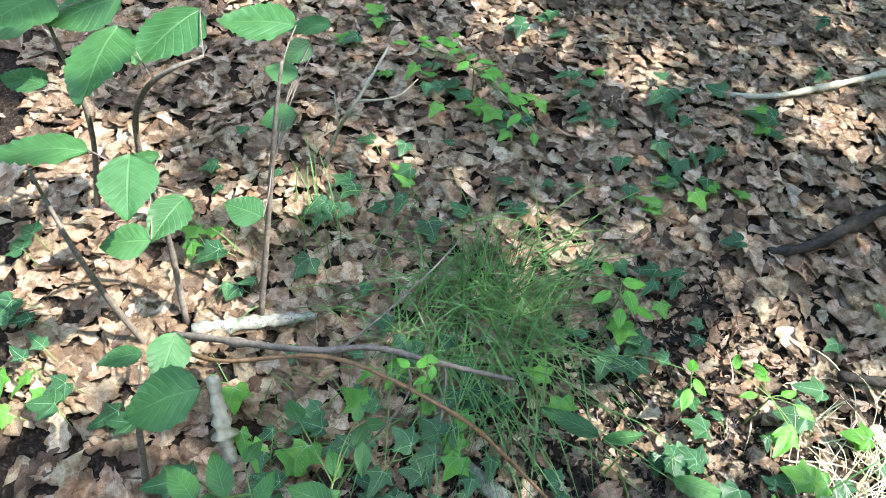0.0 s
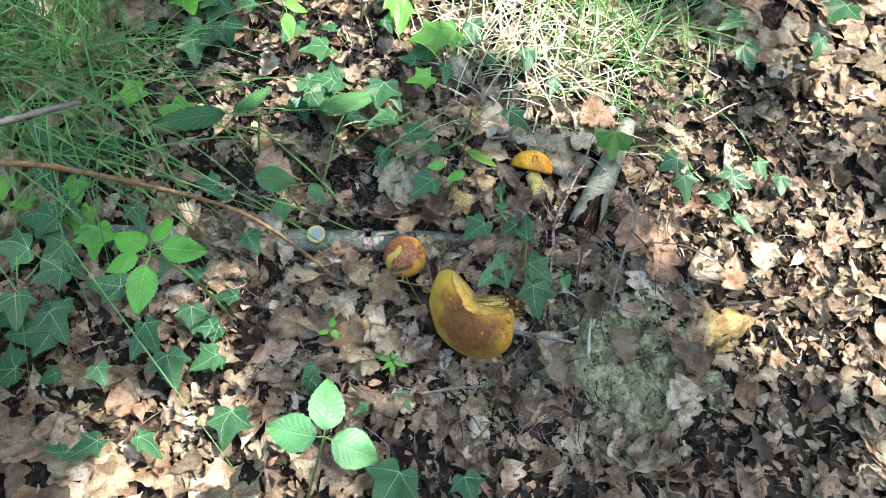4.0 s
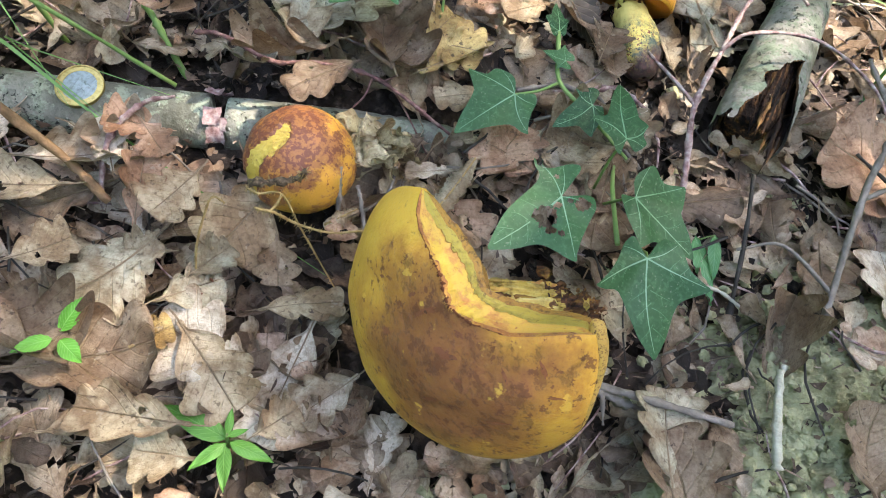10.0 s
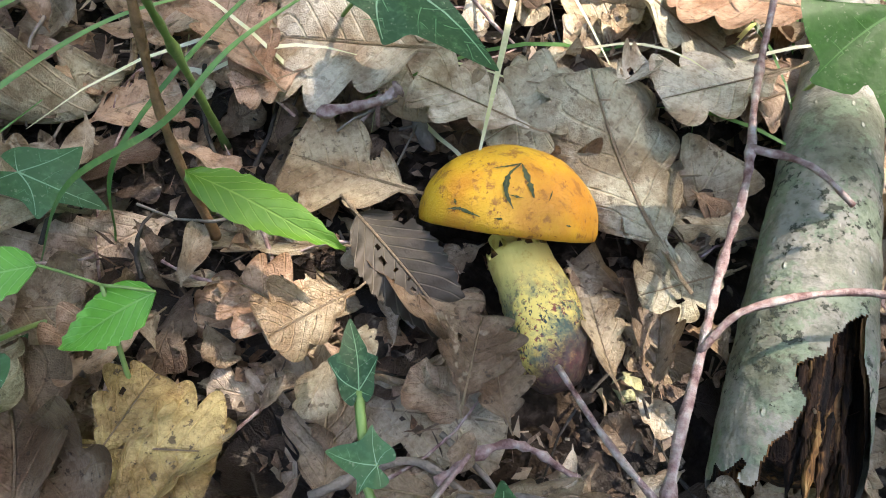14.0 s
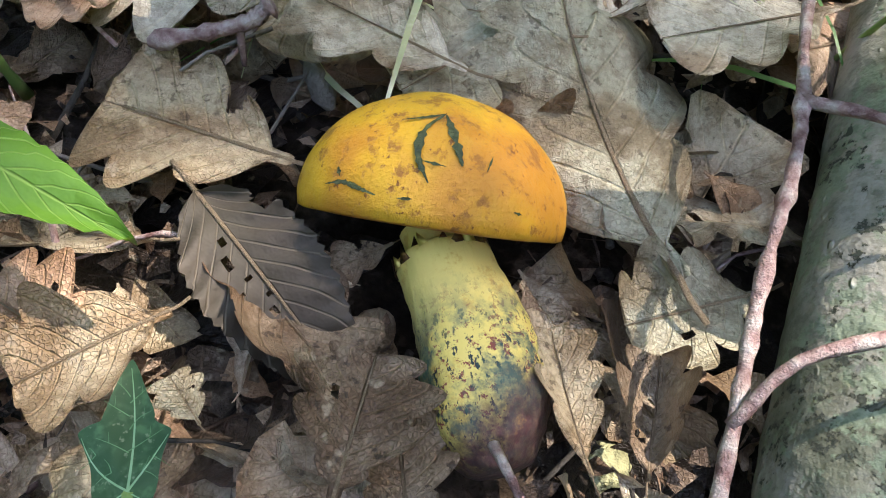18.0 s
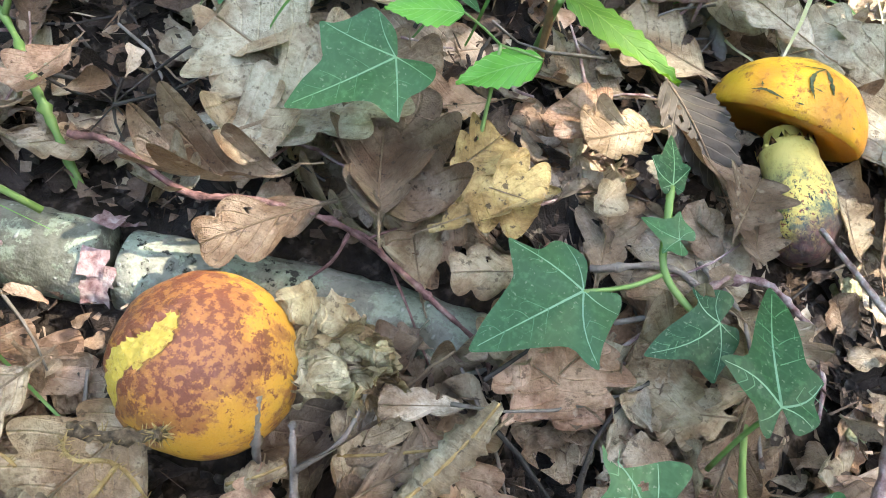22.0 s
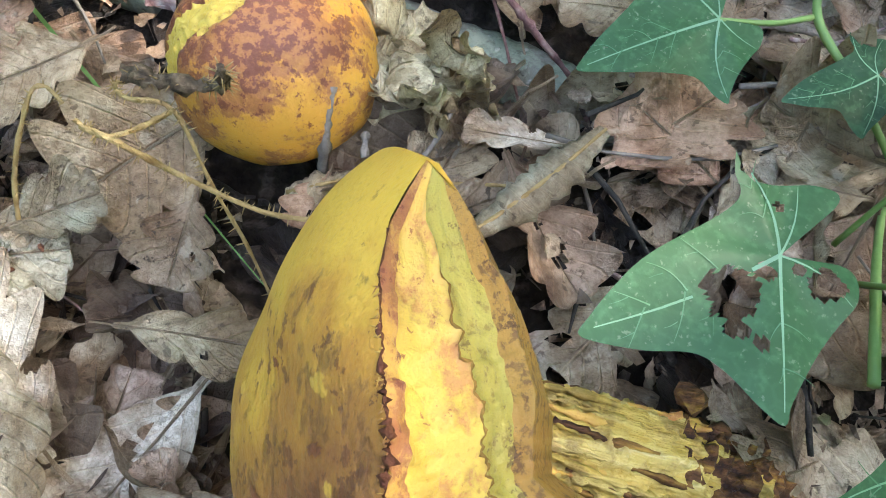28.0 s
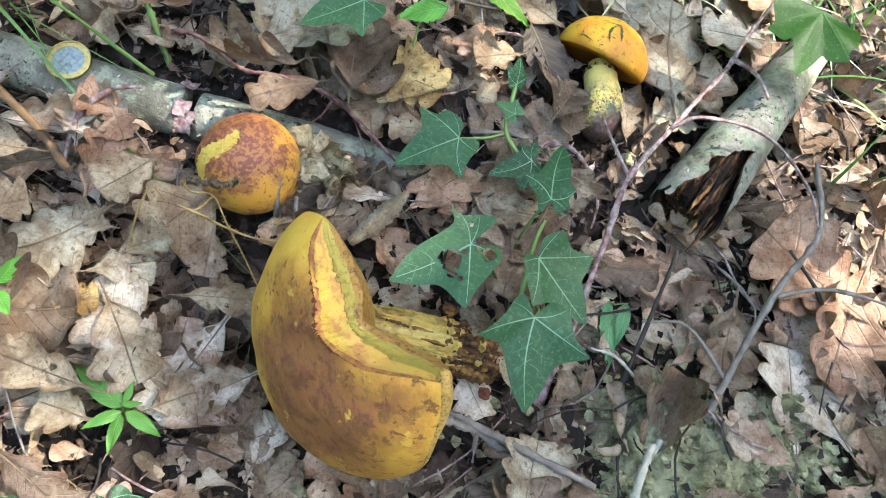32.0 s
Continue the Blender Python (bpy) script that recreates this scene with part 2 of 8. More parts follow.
M_TWIG_BROWN = bark_material("brown_twig", [(0.3, (0.14, 0.085, 0.045)), (0.6, (0.28, 0.17, 0.09)), (0.8, (0.36, 0.25, 0.15))], 150)
M_TWIG_GREY = bark_material("grey_twig", [(0.3, (0.13, 0.11, 0.09)), (0.6, (0.24, 0.21, 0.18)), (0.8, (0.34, 0.31, 0.27))], 150)
M_TWIG_STRAW = bark_material("dry_bramble", [(0.3, (0.22, 0.14, 0.055)), (0.6, (0.42, 0.30, 0.13)), (0.8, (0.52, 0.41, 0.22))], 200)
M_TWIG_PALE = bark_material("bleached_stick", [(0.3, (0.3, 0.28, 0.21)), (0.6, (0.46, 0.45, 0.36)), (0.8, (0.55, 0.55, 0.46))], 90)


def soil_material():
    n = Nodes("forest_soil", 0.95, 0.1)
    p = n.where()
    a, b = n.noise(9, 6, p), n.noise(160, 5, p)
    c = n.ramp(b, [(0.3, (0.008, 0.006, 0.005)), (0.54, (0.022, 0.017, 0.013)), (0.74, (0.08, 0.064, 0.052))])
    c = n.mix(n.step(a, 0.45, 0.62), c, n.mix(1.0, c, (1.4, 1.25, 1.1), "MULTIPLY"))
    n.bump(n.math("ADD", b, n.math("MULTIPLY", a, 2)), 0.9, 0.006)
    return n.color(c)


M_SOIL = soil_material()


def clod_material():
    n = Nodes("dry_clay", 0.95, 0.1)
    p = n.where()
    a, b = n.noise(45, 6, p), n.noise(300, 5, p)
    c = n.ramp(a, [(0.34, (0.12, 0.115, 0.065)), (0.5, (0.335, 0.33, 0.19)), (0.66, (0.44, 0.435, 0.27))])
    c = n.mix(n.math("MULTIPLY", b, 0.6), c, n.mix(1.0, c, (0.5, 0.5, 0.42), "MULTIPLY"))
    n.bump(n.math("ADD", b, n.math("MULTIPLY", a, 2)), 1.0, 0.004)
    return n.color(c)


M_CLOD = clod_material()


def cap_material(name, yellow, orange, brown, amount, wash=None, bruise=None, fine=70):
    """Bolete skin: yellow to orange, with a worn wash, ragged brown patches, flecks and pits."""
    n = Nodes(name, 0.48, 0.35)
    p = n.coord()
    a, b, d = n.noise(fine, 9, p, 0.72), n.noise(330, 6, p, 0.7), n.noise(1100, 3, p)
    c = n.mix(n.step(n.noise(22, 4, p), 0.35, 0.65), yellow, orange)
    area = None
    if bruise:
        # one wide rubbed area, ragged at its edge
        off = n.tree.nodes.new("ShaderNodeVectorMath")
        off.operation = "DISTANCE"
        n.put(off.inputs[0], n.scaled(p, 0.8, 1.0, 0.6))
        off.inputs[1].default_value = bruise[0]
        ragged = n.math("ADD", off.outputs["Value"], n.math("MULTIPLY", n.math("SUBTRACT", n.noise(45, 8, p, 0.68), 0.5), 0.06 if bruise[1] > 0.03 else 0.03))
        area = n.math("SUBTRACT", 1.0, n.step(ragged, bruise[1] * 0.45, bruise[1] * 1.1))
        c = n.mix(n.math("MULTIPLY", area, 0.95), c, wash)
        lim = n.math("MULTIPLY", area, 0.19 if bruise[1] > 0.03 else 0.10)
    else:
        lim = 0.0
        if wash:
            c = n.mix(n.math("MULTIPLY", n.step(n.noise(40, 6, p, 0.6), 0.42, 0.6), 0.8), c, wash)
    patch = n.step(n.math("ADD", a, lim), 0.60 - amount, 0.69 - amount)
    c = n.mix(n.math("MULTIPLY", patch, n.math("ADD", 0.05, n.math("MULTIPLY", b, 1.4)), clamp=True), c, brown)
    c = n.mix(n.math("MULTIPLY", n.step(n.math("ADD", b, n.math("MULTIPLY", lim, 0.8)), 0.65 - amount * 0.5, 0.69 - amount * 0.5), 0.85), c, n.mix(1.0, brown, (0.6, 0.5, 0.6), "MULTIPLY"))
    c = n.mix(n.math("MULTIPLY", n.step(d, 0.6, 0.7), 0.4), c, n.mix(1.0, c, (0.62, 0.5, 0.45), "MULTIPLY"))
    n.bump(n.math("ADD", n.math("MULTIPLY", patch, -0.35), n.math("ADD", a, n.math("MULTIPLY", n.math("ADD", b, d), 0.4))), 0.5, 0.0014)
    n.bsdf.inputs["Subsurface Weight"].default_value = 0.08
    n.bsdf.inputs["Subsurface Radius"].default_value = (0.004, 0.002, 0.0006)
    return n.color(c)


M_CAP_MID = cap_material("mid_cap_skin", (0.62, 0.345, 0.05), (0.56, 0.28, 0.04), (0.25, 0.09, 0.045), 0.06, (0.46, 0.20, 0.040), ((-0.008, 0.001, 0.012), 0.034), 125)
M_SCAR = cap_material("scarred_skin", (0.26, 0.09, 0.035), (0.18, 0.06, 0.03), (0.07, 0.025, 0.018), 0.06, fine=300)
M_EDGE = bark_material("torn_edge", [(0.3, (0.07, 0.02, 0.015)), (0.7, (0.2, 0.07, 0.03))], 300)
M_PORES_DARK = bark_material("brown_line", [(0.3, (0.2, 0.1, 0.02)), (0.7, (0.35, 0.2, 0.05))], 300)
M_CAP_SMALL = cap_material("small_cap_skin", (0.64, 0.38, 0.028), (0.54, 0.265, 0.02), (0.25, 0.09, 0.022), 0.07, (0.47, 0.19, 0.022), fine=200)
def fibre_material(name, stops, dirt):
    """Torn stem flesh: streaks along its length, dark rotten crevices."""
    n = Nodes(name, 0.65, 0.25)
    turned = n.tree.nodes.new("ShaderNodeMapping")
    n.put(turned.inputs["Vector"], n.where())
    turned.inputs["Rotation"].default_value = (0, 0, radians(-25))
    p = n.scaled(turned.outputs[0], 0.10, 1, 1)
    a, b = n.noise(300, 5, p, 0.6), n.noise(90, 5, n.where(), 0.65)
    c = n.ramp(a, stops)
    c = n.mix(n.math("MULTIPLY", n.step(b, 0.46, 0.60), dirt), c, n.ramp(a, [(0.4, (0.035, 0.014, 0.010)), (0.62, (0.16, 0.07, 0.025))]))
    n.bump(n.math("ADD", a, n.math("MULTIPLY", b, 0.6)), 1.0, 0.003)
    return n.color(c)


M_TORN = fibre_material("torn_stem", [(0.22, (0.26, 0.13, 0.03)), (0.42, (0.48, 0.33, 0.07)), (0.60, (0.60, 0.46, 0.15)), (0.78, (0.66, 0.55, 0.28))], 0.5)
M_GNAWED = fibre_material("gnawed_stem", [(0.36, (0.03, 0.012, 0.009)), (0.52, (0.14, 0.06, 0.022)), (0.66, (0.34, 0.19, 0.04)), (0.76, (0.46, 0.32, 0.06))], 0.9)
M_BRUISE = bark_material("blue_bruise", [(0.3, (0.035, 0.05, 0.04)), (0.7, (0.10, 0.12, 0.05))], 300)
M_FLESH = cap_material("yellow_flesh", (0.60, 0.46, 0.10), (0.52, 0.38, 0.06), (0.45, 0.24, 0.06), -0.01, fine=130)
M_NIBBLED = cap_material("nibbled_flesh", (0.60, 0.43, 0.085), (0.52, 0.34, 0.06), (0.34, 0.18, 0.04), 0.06, fine=420)
M_FLUSH = cap_material("flushed_flesh", (0.58, 0.36, 0.08), (0.48, 0.23, 0.055), (0.26, 0.085, 0.045), 0.16, (0.42, 0.17, 0.055), fine=170)
M_FLESH_BIG = cap_material("broken_flesh", (0.55, 0.38, 0.065), (0.50, 0.33, 0.05), (0.40, 0.16, 0.055), 0.085, (0.56, 0.32, 0.08), fine=90)
M_PORES = cap_material("olive_pores", (0.40, 0.33, 0.075), (0.34, 0.26, 0.05), (0.22, 0.15, 0.035), 0.08, fine=420)
M_LIP = cap_material("ochre_pore_lip", (0.52, 0.33, 0.085), (0.46, 0.27, 0.06), (0.13, 0.06, 0.025), 0.10, fine=900)
M_PORE_FACE = cap_material("brown_orange_pores", (0.36, 0.21, 0.045), (0.29, 0.14, 0.03), (0.11, 0.05, 0.018), 0.10, fine=520)
M_ORANGE_PORES = cap_material("orange_pores", (0.5, 0.2, 0.02), (0.45, 0.16, 0.015), (0.25, 0.07, 0.015), 0.0)


def stem_material():
    n = Nodes("spotted_stem", 0.6, 0.3)
    p = n.coord()
    sep = n.tree.nodes.new("ShaderNodeSeparateXYZ")
    n.put(sep.inputs[0], p)
    c = n.mix(n.noise(60, 3, p), (0.66, 0.50, 0.11), (0.72, 0.57, 0.20))
    c = n.mix(n.math("MULTIPLY", n.step(n.noise(170, 6, p, 0.7), 0.55, 0.66), 0.6), c, (0.50, 0.28, 0.05))
    low = n.math("SUBTRACT", 1.0, n.step(sep.outputs[2], 0.016, 0.036))
    c = n.mix(n.math("MULTIPLY", low, n.step(n.noise(620, 5, p, 0.7), 0.54, 0.60)), c, (0.22, 0.05, 0.035))
    c = n.mix(n.math("MULTIPLY", low, n.step(n.noise(900, 4, n.scaled(p, 1, 1, 0.55), 0.6), 0.575, 0.62)), c, (0.02, 0.03, 0.03))
    c = n.mix(n.math("MULTIPLY", low, n.math("MULTIPLY", n.step(n.noise(70, 6, p, 0.7), 0.42, 0.54), n.math("ADD", 0.4, n.noise(600, 5, p, 0.7)))), c, (0.045, 0.09, 0.075))
    base = n.math("SUBTRACT", 1.0, n.step(n.math("ADD", n.math("ADD", sep.outputs[2], n.math("MULTIPLY", sep.outputs[0], -0.35)), n.math("MULTIPLY", n.noise(160, 7, p, 0.7), 0.020)), 0.012, 0.024))
    c = n.mix(n.math("MULTIPLY", base, n.math("ADD", 0.45, n.math("MULTIPLY", n.noise(420, 5, p, 0.7), 0.8)), clamp=True), c, n.ramp(n.noise(260, 4, p), [(0.4, (0.035, 0.012, 0.014)), (0.6, (0.085, 0.028, 0.028)), (0.7, (0.24, 0.12, 0.04))]))
    n.bump(n.noise(500, 4, n.scaled(p, 1, 1, 0.3)), 0.5, 0.001)
    return n.color(c)


M_STEM = stem_material()


def metal_material(name, c, rough):
    n = Nodes(name, rough, 0.5)
    n.bsdf.inputs["Metallic"].default_value = 1.0
    p = n.coord()
    a = n.noise(500, 4, p)
    n.bump(a, 0.25, 0.0003)
    return n.color(n.mix(n.step(a, 0.4, 0.7), c, n.mix(1.0, c, (0.7, 0.68, 0.62), "MULTIPLY")))


M_GOLD = metal_material("brass_ring", (0.50, 0.37, 0.13), 0.4)
M_SILVER = metal_material("nickel_core", (0.27, 0.30, 0.27), 0.42)


# ---------------------------------------------------------------- mesh tools
def mesh_of(name, verts, faces, mats, uv=None, slots=None, smooth=True):
    me = bpy.data.meshes.new(name)
    me.from_pydata([tuple(v) for v in verts], [], [tuple(int(i) for i in f) for f in faces])
    for m in mats:
        me.materials.append(m)
    if uv is not None:
        layer = me.uv_layers.new(name="UVMap")
        idx = np.empty(len(me.loops), int)
        me.loops.foreach_get("vertex_index", idx)
        layer.data.foreach_set("uv", np.asarray(uv, float)[idx].ravel())
    if slots is not None:
        me.polygons.foreach_set("material_index", np.asarray(slots, int))
    me.polygons.foreach_set("use_smooth", [smooth] * len(me.polygons))
    me.update()
    return me


def quad_cloud(name, verts, quads, uv, mat):
    """One large mesh of quads, fast."""
    me = bpy.data.meshes.new(name)
    me.vertices.add(len(verts))
    me.vertices.foreach_set("co", np.asarray(verts, np.float32).ravel())
    me.loops.add(quads.size)
    me.loops.foreach_set("vertex_index", quads.astype(np.int32).ravel())
    me.polygons.add(len(quads))
    me.polygons.foreach_set("loop_start", np.arange(0, quads.size, 4, dtype=np.int32))
    if uv is not None:
        layer = me.uv_layers.new(name="UVMap")
        layer.data.foreach_set("uv", uv[quads.ravel()].astype(np.float32).ravel())
    me.materials.append(mat)
    me.update(calc_edges=True)
    me.polygons.foreach_set("use_smooth", [True] * len(quads))
    return me


def thing(name, at, label, category, group="", kind=""):
    ob = new(name)
    ob.location = at
    ob.empty_display_size = 0.02
    return tagged(ob, label, category, group, kind)


def piece(name, me, parent, m=None, label=""):
    """A mesh under a thing or a part; m: its pose in the world."""
    ob = new(name, me)
    ob.parent = parent
    base = Matrix.Identity(4)
    up = parent
    while up is not None:
        base = up.matrix_basis @ base
        up = up.parent
    ob.matrix_basis = base.inverted() @ (m if m is not None else Matrix.Identity(4))
    if label:
        ob["label"] = label
    return ob


def curve_points(pts, per=6):
    """A smooth line through the given points."""
    p = np.array(pts, float)
    p = np.vstack([2 * p[0] - p[1], p, 2 * p[-1] - p[-2]])
    out = []
    for i in range(1, len(p) - 2):
        for t in np.linspace(0, 1, per, endpoint=False):
            a, b, c, d = p[i - 1], p[i], p[i + 1], p[i + 2]
            out.append(0.5 * (2 * b + (c - a) * t + (2 * a - 5 * b + 4 * c - d) * t**2 + (3 * b - a - 3 * c + d) * t**3))
    out.append(p[-2])
    return np.array(out)


def tube_arrays(line, radii, sides=8, rough=0.12, seed=0, flat=1.0):
    r = np.random.default_rng(seed)
    line = np.asarray(line, float)
    n = len(line)
    rad = np.interp(np.linspace(0, 1, n), np.linspace(0, 1, len(radii)), radii)
    tan = np.gradient(line, axis=0)
    tan /= np.linalg.norm(tan, axis=1)[:, None] + 1e-12
    ref = np.array([0.0, 0.0, 1.0]) if abs(tan[0][2]) < 0.9 else np.array([1.0, 0, 0])
    verts = []
    for i in range(n):
        u = np.cross(tan[i], ref)
        u /= np.linalg.norm(u)
        ref = np.cross(u, tan[i])
        ang = np.linspace(0, 2 * np.pi, sides, endpoint=False)
        wob = 1 + rough * r.normal(size=sides) * 0.6 + rough * r.normal()
        verts.append(line[i] + rad[i] * wob[:, None] * (np.cos(ang)[:, None] * u + flat * np.sin(ang)[:, None] * ref))
    verts = np.concatenate(verts)
    faces = [(i * sides + j, i * sides + (j + 1) % sides, (i + 1) * sides + (j + 1) % sides, (i + 1) * sides + j) for i in range(n - 1) for j in range(sides)]
    a = len(verts)
    verts = np.vstack([verts, line[0] - tan[0] * rad[0] * 0.2, line[-1] + tan[-1] * rad[-1] * 0.3])
    faces += [(a, (j + 1) % sides, j) for j in range(sides)]
    b = (n - 1) * sides
    faces += [(a + 1, b + j, b + (j + 1) % sides) for j in range(sides)]
    return verts, faces


def tube(name, pts, radii, mat, parent, sides=8, rough=0.12, seed=0, label="", per=6):
    v, f = tube_arrays(curve_points(pts, per), radii, sides, rough, seed)
    return piece(name, mesh_of(name, v, f, [mat]), parent, None, label)


def height(x, y):
    """The top of the soil: lower in front, rising towards the back and the right, with gentle bumps."""
    x, y = np.asarray(x, float), np.asarray(y, float)
    s = np.clip((0.6 * x + y - 0.06) / 0.16, 0, 1)
    z = -0.036 + 0.028 * s * s * (3 - 2 * s)
    far = np.clip((np.hypot(x - 0.15, y - 0.05) - 0.35) / 0.5, 0, 1)
    z = z * (1 - far) + far * -0.012
    z = z + 0.004 * np.sin(23 * x + 5 * y + 1) * np.sin(19 * y - 7 * x) + far * 0.015 * np.sin(5.1 * x + 2) * np.sin(4.3 * y + 1)
    z = z + 0.010 * np.exp(-(((x - 0.38) / 0.05) ** 2 + ((y - 0.02) / 0.06) ** 2)) + 0.012 * np.exp(-(((x - 0.46) / 0.05) ** 2 + ((y - 0.08) / 0.05) ** 2))
    return z


# ---------------------------------------------------------------- ground
def ground_sheet():
    near_x, near_y = np.arange(-1.7, 1.3, 0.0125), np.arange(-0.9, 1.9, 0.0125)
    out = np.array([0.05, 0.15, 0.4, 1, 2.5, 6, 15, 40, 120, 400])
    xs = np.concatenate([near_x[0] - out[::-1], near_x, near_x[-1] + out])
    ys = np.concatenate([near_y[0] - out[::-1], near_y, near_y[-1] + out])
    gx, gy = np.meshgrid(xs, ys)
    z = height(np.clip(gx, -2, 2), np.clip(gy, -2, 3))
    rough = 0.004 * np.sin(160 * gx + 40 * gy) * np.sin(150 * gy - 30 * gx) + rng.normal(size=gx.shape) * 0.0016
    z = z + rough
    ny, nx = gx.shape
    idx = np.arange(nx * ny).reshape(ny, nx)
    quads = np.stack([idx[:-1, :-1], idx[:-1, 1:], idx[1:, 1:], idx[1:, :-1]], -1).reshape(-1, 4)
    me = quad_cloud("ground", np.stack([gx, gy, z], -1).reshape(-1, 3), quads, None, M_SOIL)
    return tagged(new("ground", me), "dark brown humus soil of the forest floor", "ground", kind="structure")


ground_sheet()


# ---------------------------------------------------------------- leaf shapes
def oak_leaf(seed, nu=8, nv=16, lobes=4.0, curl=1.0):
    """A lobed dead oak leaf, one long, lying along +y from its stalk: points, quads and uv."""
    r = np.random.default_rng(seed)
    v = np.linspace(0, 1, nv + 1)
    u = np.linspace(-1, 1, nu + 1)
    env = 0.33 * np.sqrt(np.clip(1 - ((v - 0.56) / 0.44) ** 2, 0, 1)) * (0.5 + 0.6 * v) * np.clip(v / 0.12, 0.12, 1)
    env = np.where(v < 0.13, 0.014 + 0.3 * v**2, env)
    verts, uvs = [], []
    ph = r.uniform(-0.4, 0.4, 2)
    bend, fold, twist = r.normal(0, 0.55) * curl, r.uniform(0.1, 0.9) * curl, r.normal(0, 0.35) * curl
    wave = r.uniform(0, 6.28, 4)
    cup = r.normal(0, 1.3) * curl
    for i, vv in enumerate(v):
        for uu in u:
            p = ph[0] if uu < 0 else ph[1]
            lob = 0.60 + 0.45 * abs(np.cos(np.pi * (lobes * vv + p))) ** 0.75
            if i == 0:
                lob = 0.5
            w = env[i] * (1 + (lob - 1) * min(1.0, abs(uu) * 1.15) ** 1.0) + 0.012
            x = uu * w
            y = vv + 0.16 * abs(uu) ** 1.6 * w * 2.0
            z = fold * 0.5 * abs(x) + cup * x * x * 1.6 + bend * (vv - 0.5) ** 2 * 0.7 + twist * x * (vv - 0.5) * 1.6
            z += 0.035 * curl * np.sin(9 * vv + wave[0] + 4 * uu) * abs(uu) + 0.02 * np.sin(17 * vv + wave[1]) * abs(uu)
            verts.append((x, y, z))
            uvs.append((0.5 + 0.5 * uu, vv))
    idx = np.arange((nu + 1) * (nv + 1)).reshape(nv + 1, nu + 1)
    quads = np.stack([idx[:-1, :-1], idx[:-1, 1:], idx[1:, 1:], idx[1:, :-1]], -1).reshape(-1, 4)
    verts = np.array(verts)
    # holes and nibbled edges
    mid = verts[quads].mean(axis=1)
    keep = np.ones(len(quads), bool)
    for _ in range(int(r.integers(0, 4)) if nu > 4 else 0):
        hy = r.uniform(0.25, 0.95)
        hx = r.uniform(-0.28, 0.28)
        keep &= np.hypot(mid[:, 0] - hx, (mid[:, 1] - hy) * r.uniform(0.6, 1.4)) > r.uniform(0.02, 0.05)
    quads = quads[keep]
    verts[:, 1] -= 0.5
    verts[:, 2] -= verts[:, 2].mean()
    return verts, quads, np.array(uvs)


OAK_FINE = [oak_leaf(100 + k, 18, 60, 3.0 + 0.35 * (k % 4), (0.65, 0.95, 1.35)[k % 3]) for k in range(14)]
OAK_MID = [oak_leaf(200 + k, 6, 20, 3.0 + 0.35 * (k % 4), 0.7) for k in range(18)]
OAK_BIT = [oak_leaf(400 + k, 4, 10, 1.6 + 0.3 * (k % 3), 1.0) for k in range(12)]
OAK_FAR = [oak_leaf(300 + k, 4, 13, 3.0 + 0.3 * (k % 3), 0.5) for k in range(16)]

# Where larger things lie: no loose leaf sticks up through them.
KEEP_CLEAR = [(-0.25 + 0.021 * k, -0.067 + 0.0083 * k, 0.014) for k in range(21) if k < 5 or k > 10] + [(0.119, 0.037, 0.025), (0.185, -0.015, 0.03), (0.215, -0.03, 0.035), (0.245, -0.03, 0.03), (0.228, 0.222, 0.022), (0.242, 0.192, 0.01), (0.25, 0.172, 0.01), (0.0, 0.031, 0.012), (0.04, 0.045, 0.006), (0.08, 0.062, 0.006), (0.225, 0.008, 0.012), (0.25, 0.02, 0.012), (0.312, 0.26, 0.016), (0.31, 0.215, 0.016), (0.304, 0.17, 0.014), (0.148, -0.002, 0.012)]


def seen_ground(x, y):
    """The part of the floor that the walk passes over, with a margin."""
    return (y > -0.75 - 0.25 * x) & (y < 1.75) & (x > -2.0) & (x < 1.05) & (y > -0.75) & (x + 2.2 > 0.35 * np.abs(y - 0.3))


def litter(shapes, count, region, size, lift, seed, tilt=22, avoid=True):
    r = np.random.default_rng(seed)
    x0, x1, y0, y1 = region
    V, Q, U, base = [], [], [], 0
    made = 0
    while made < count:
        x, y = r.uniform(x0, x1), r.uniform(y0, y1)
        inner = -0.33 < x < 0.73 and -0.28 < y < 0.53
        if not seen_ground(x, y) or (shapes is OAK_FAR and inner):
            made += 1
            continue
        bare = np.exp(-(((x - 0.405) / 0.07) ** 2 + ((y - 0.005) / 0.07) ** 2)) + np.exp(-(((x - 0.267) / 0.03) ** 2 + ((y - -0.083) / 0.03) ** 2))
        if r.uniform() < bare * 1.6:
            made += 1
            continue
        near = min(np.hypot(x - a, y - b) - c for a, b, c in KEEP_CLEAR)
        L = r.uniform(*size) * r.uniform(0.85, 1.1)
        if avoid and near < 0.26 * L:
            made += 1
            continue
        v, q, u = shapes[r.integers(len(shapes))]
        e = Euler((radians(r.normal(0, tilt * 0.6)), radians(r.normal(0, tilt)), r.uniform(0, 6.28)))
        w = r.uniform(0.7, 1.15)
        p = (v * (L * w, L, L * r.uniform(0.6, 1.2))) @ np.array(e.to_matrix()).T
        p += (x, y, float(height(x, y)) + r.uniform(*lift))
        low = height(p[:, 0], p[:, 1]) + 0.001
        p[:, 2] = np.maximum(p[:, 2], low + 0.15 * (p[:, 2] - low))
        V.append(p), Q.append(q + base), U.append(u)
        base += len(v)
        made += 1
    return np.concatenate(V), np.concatenate(Q), np.concatenate(U)


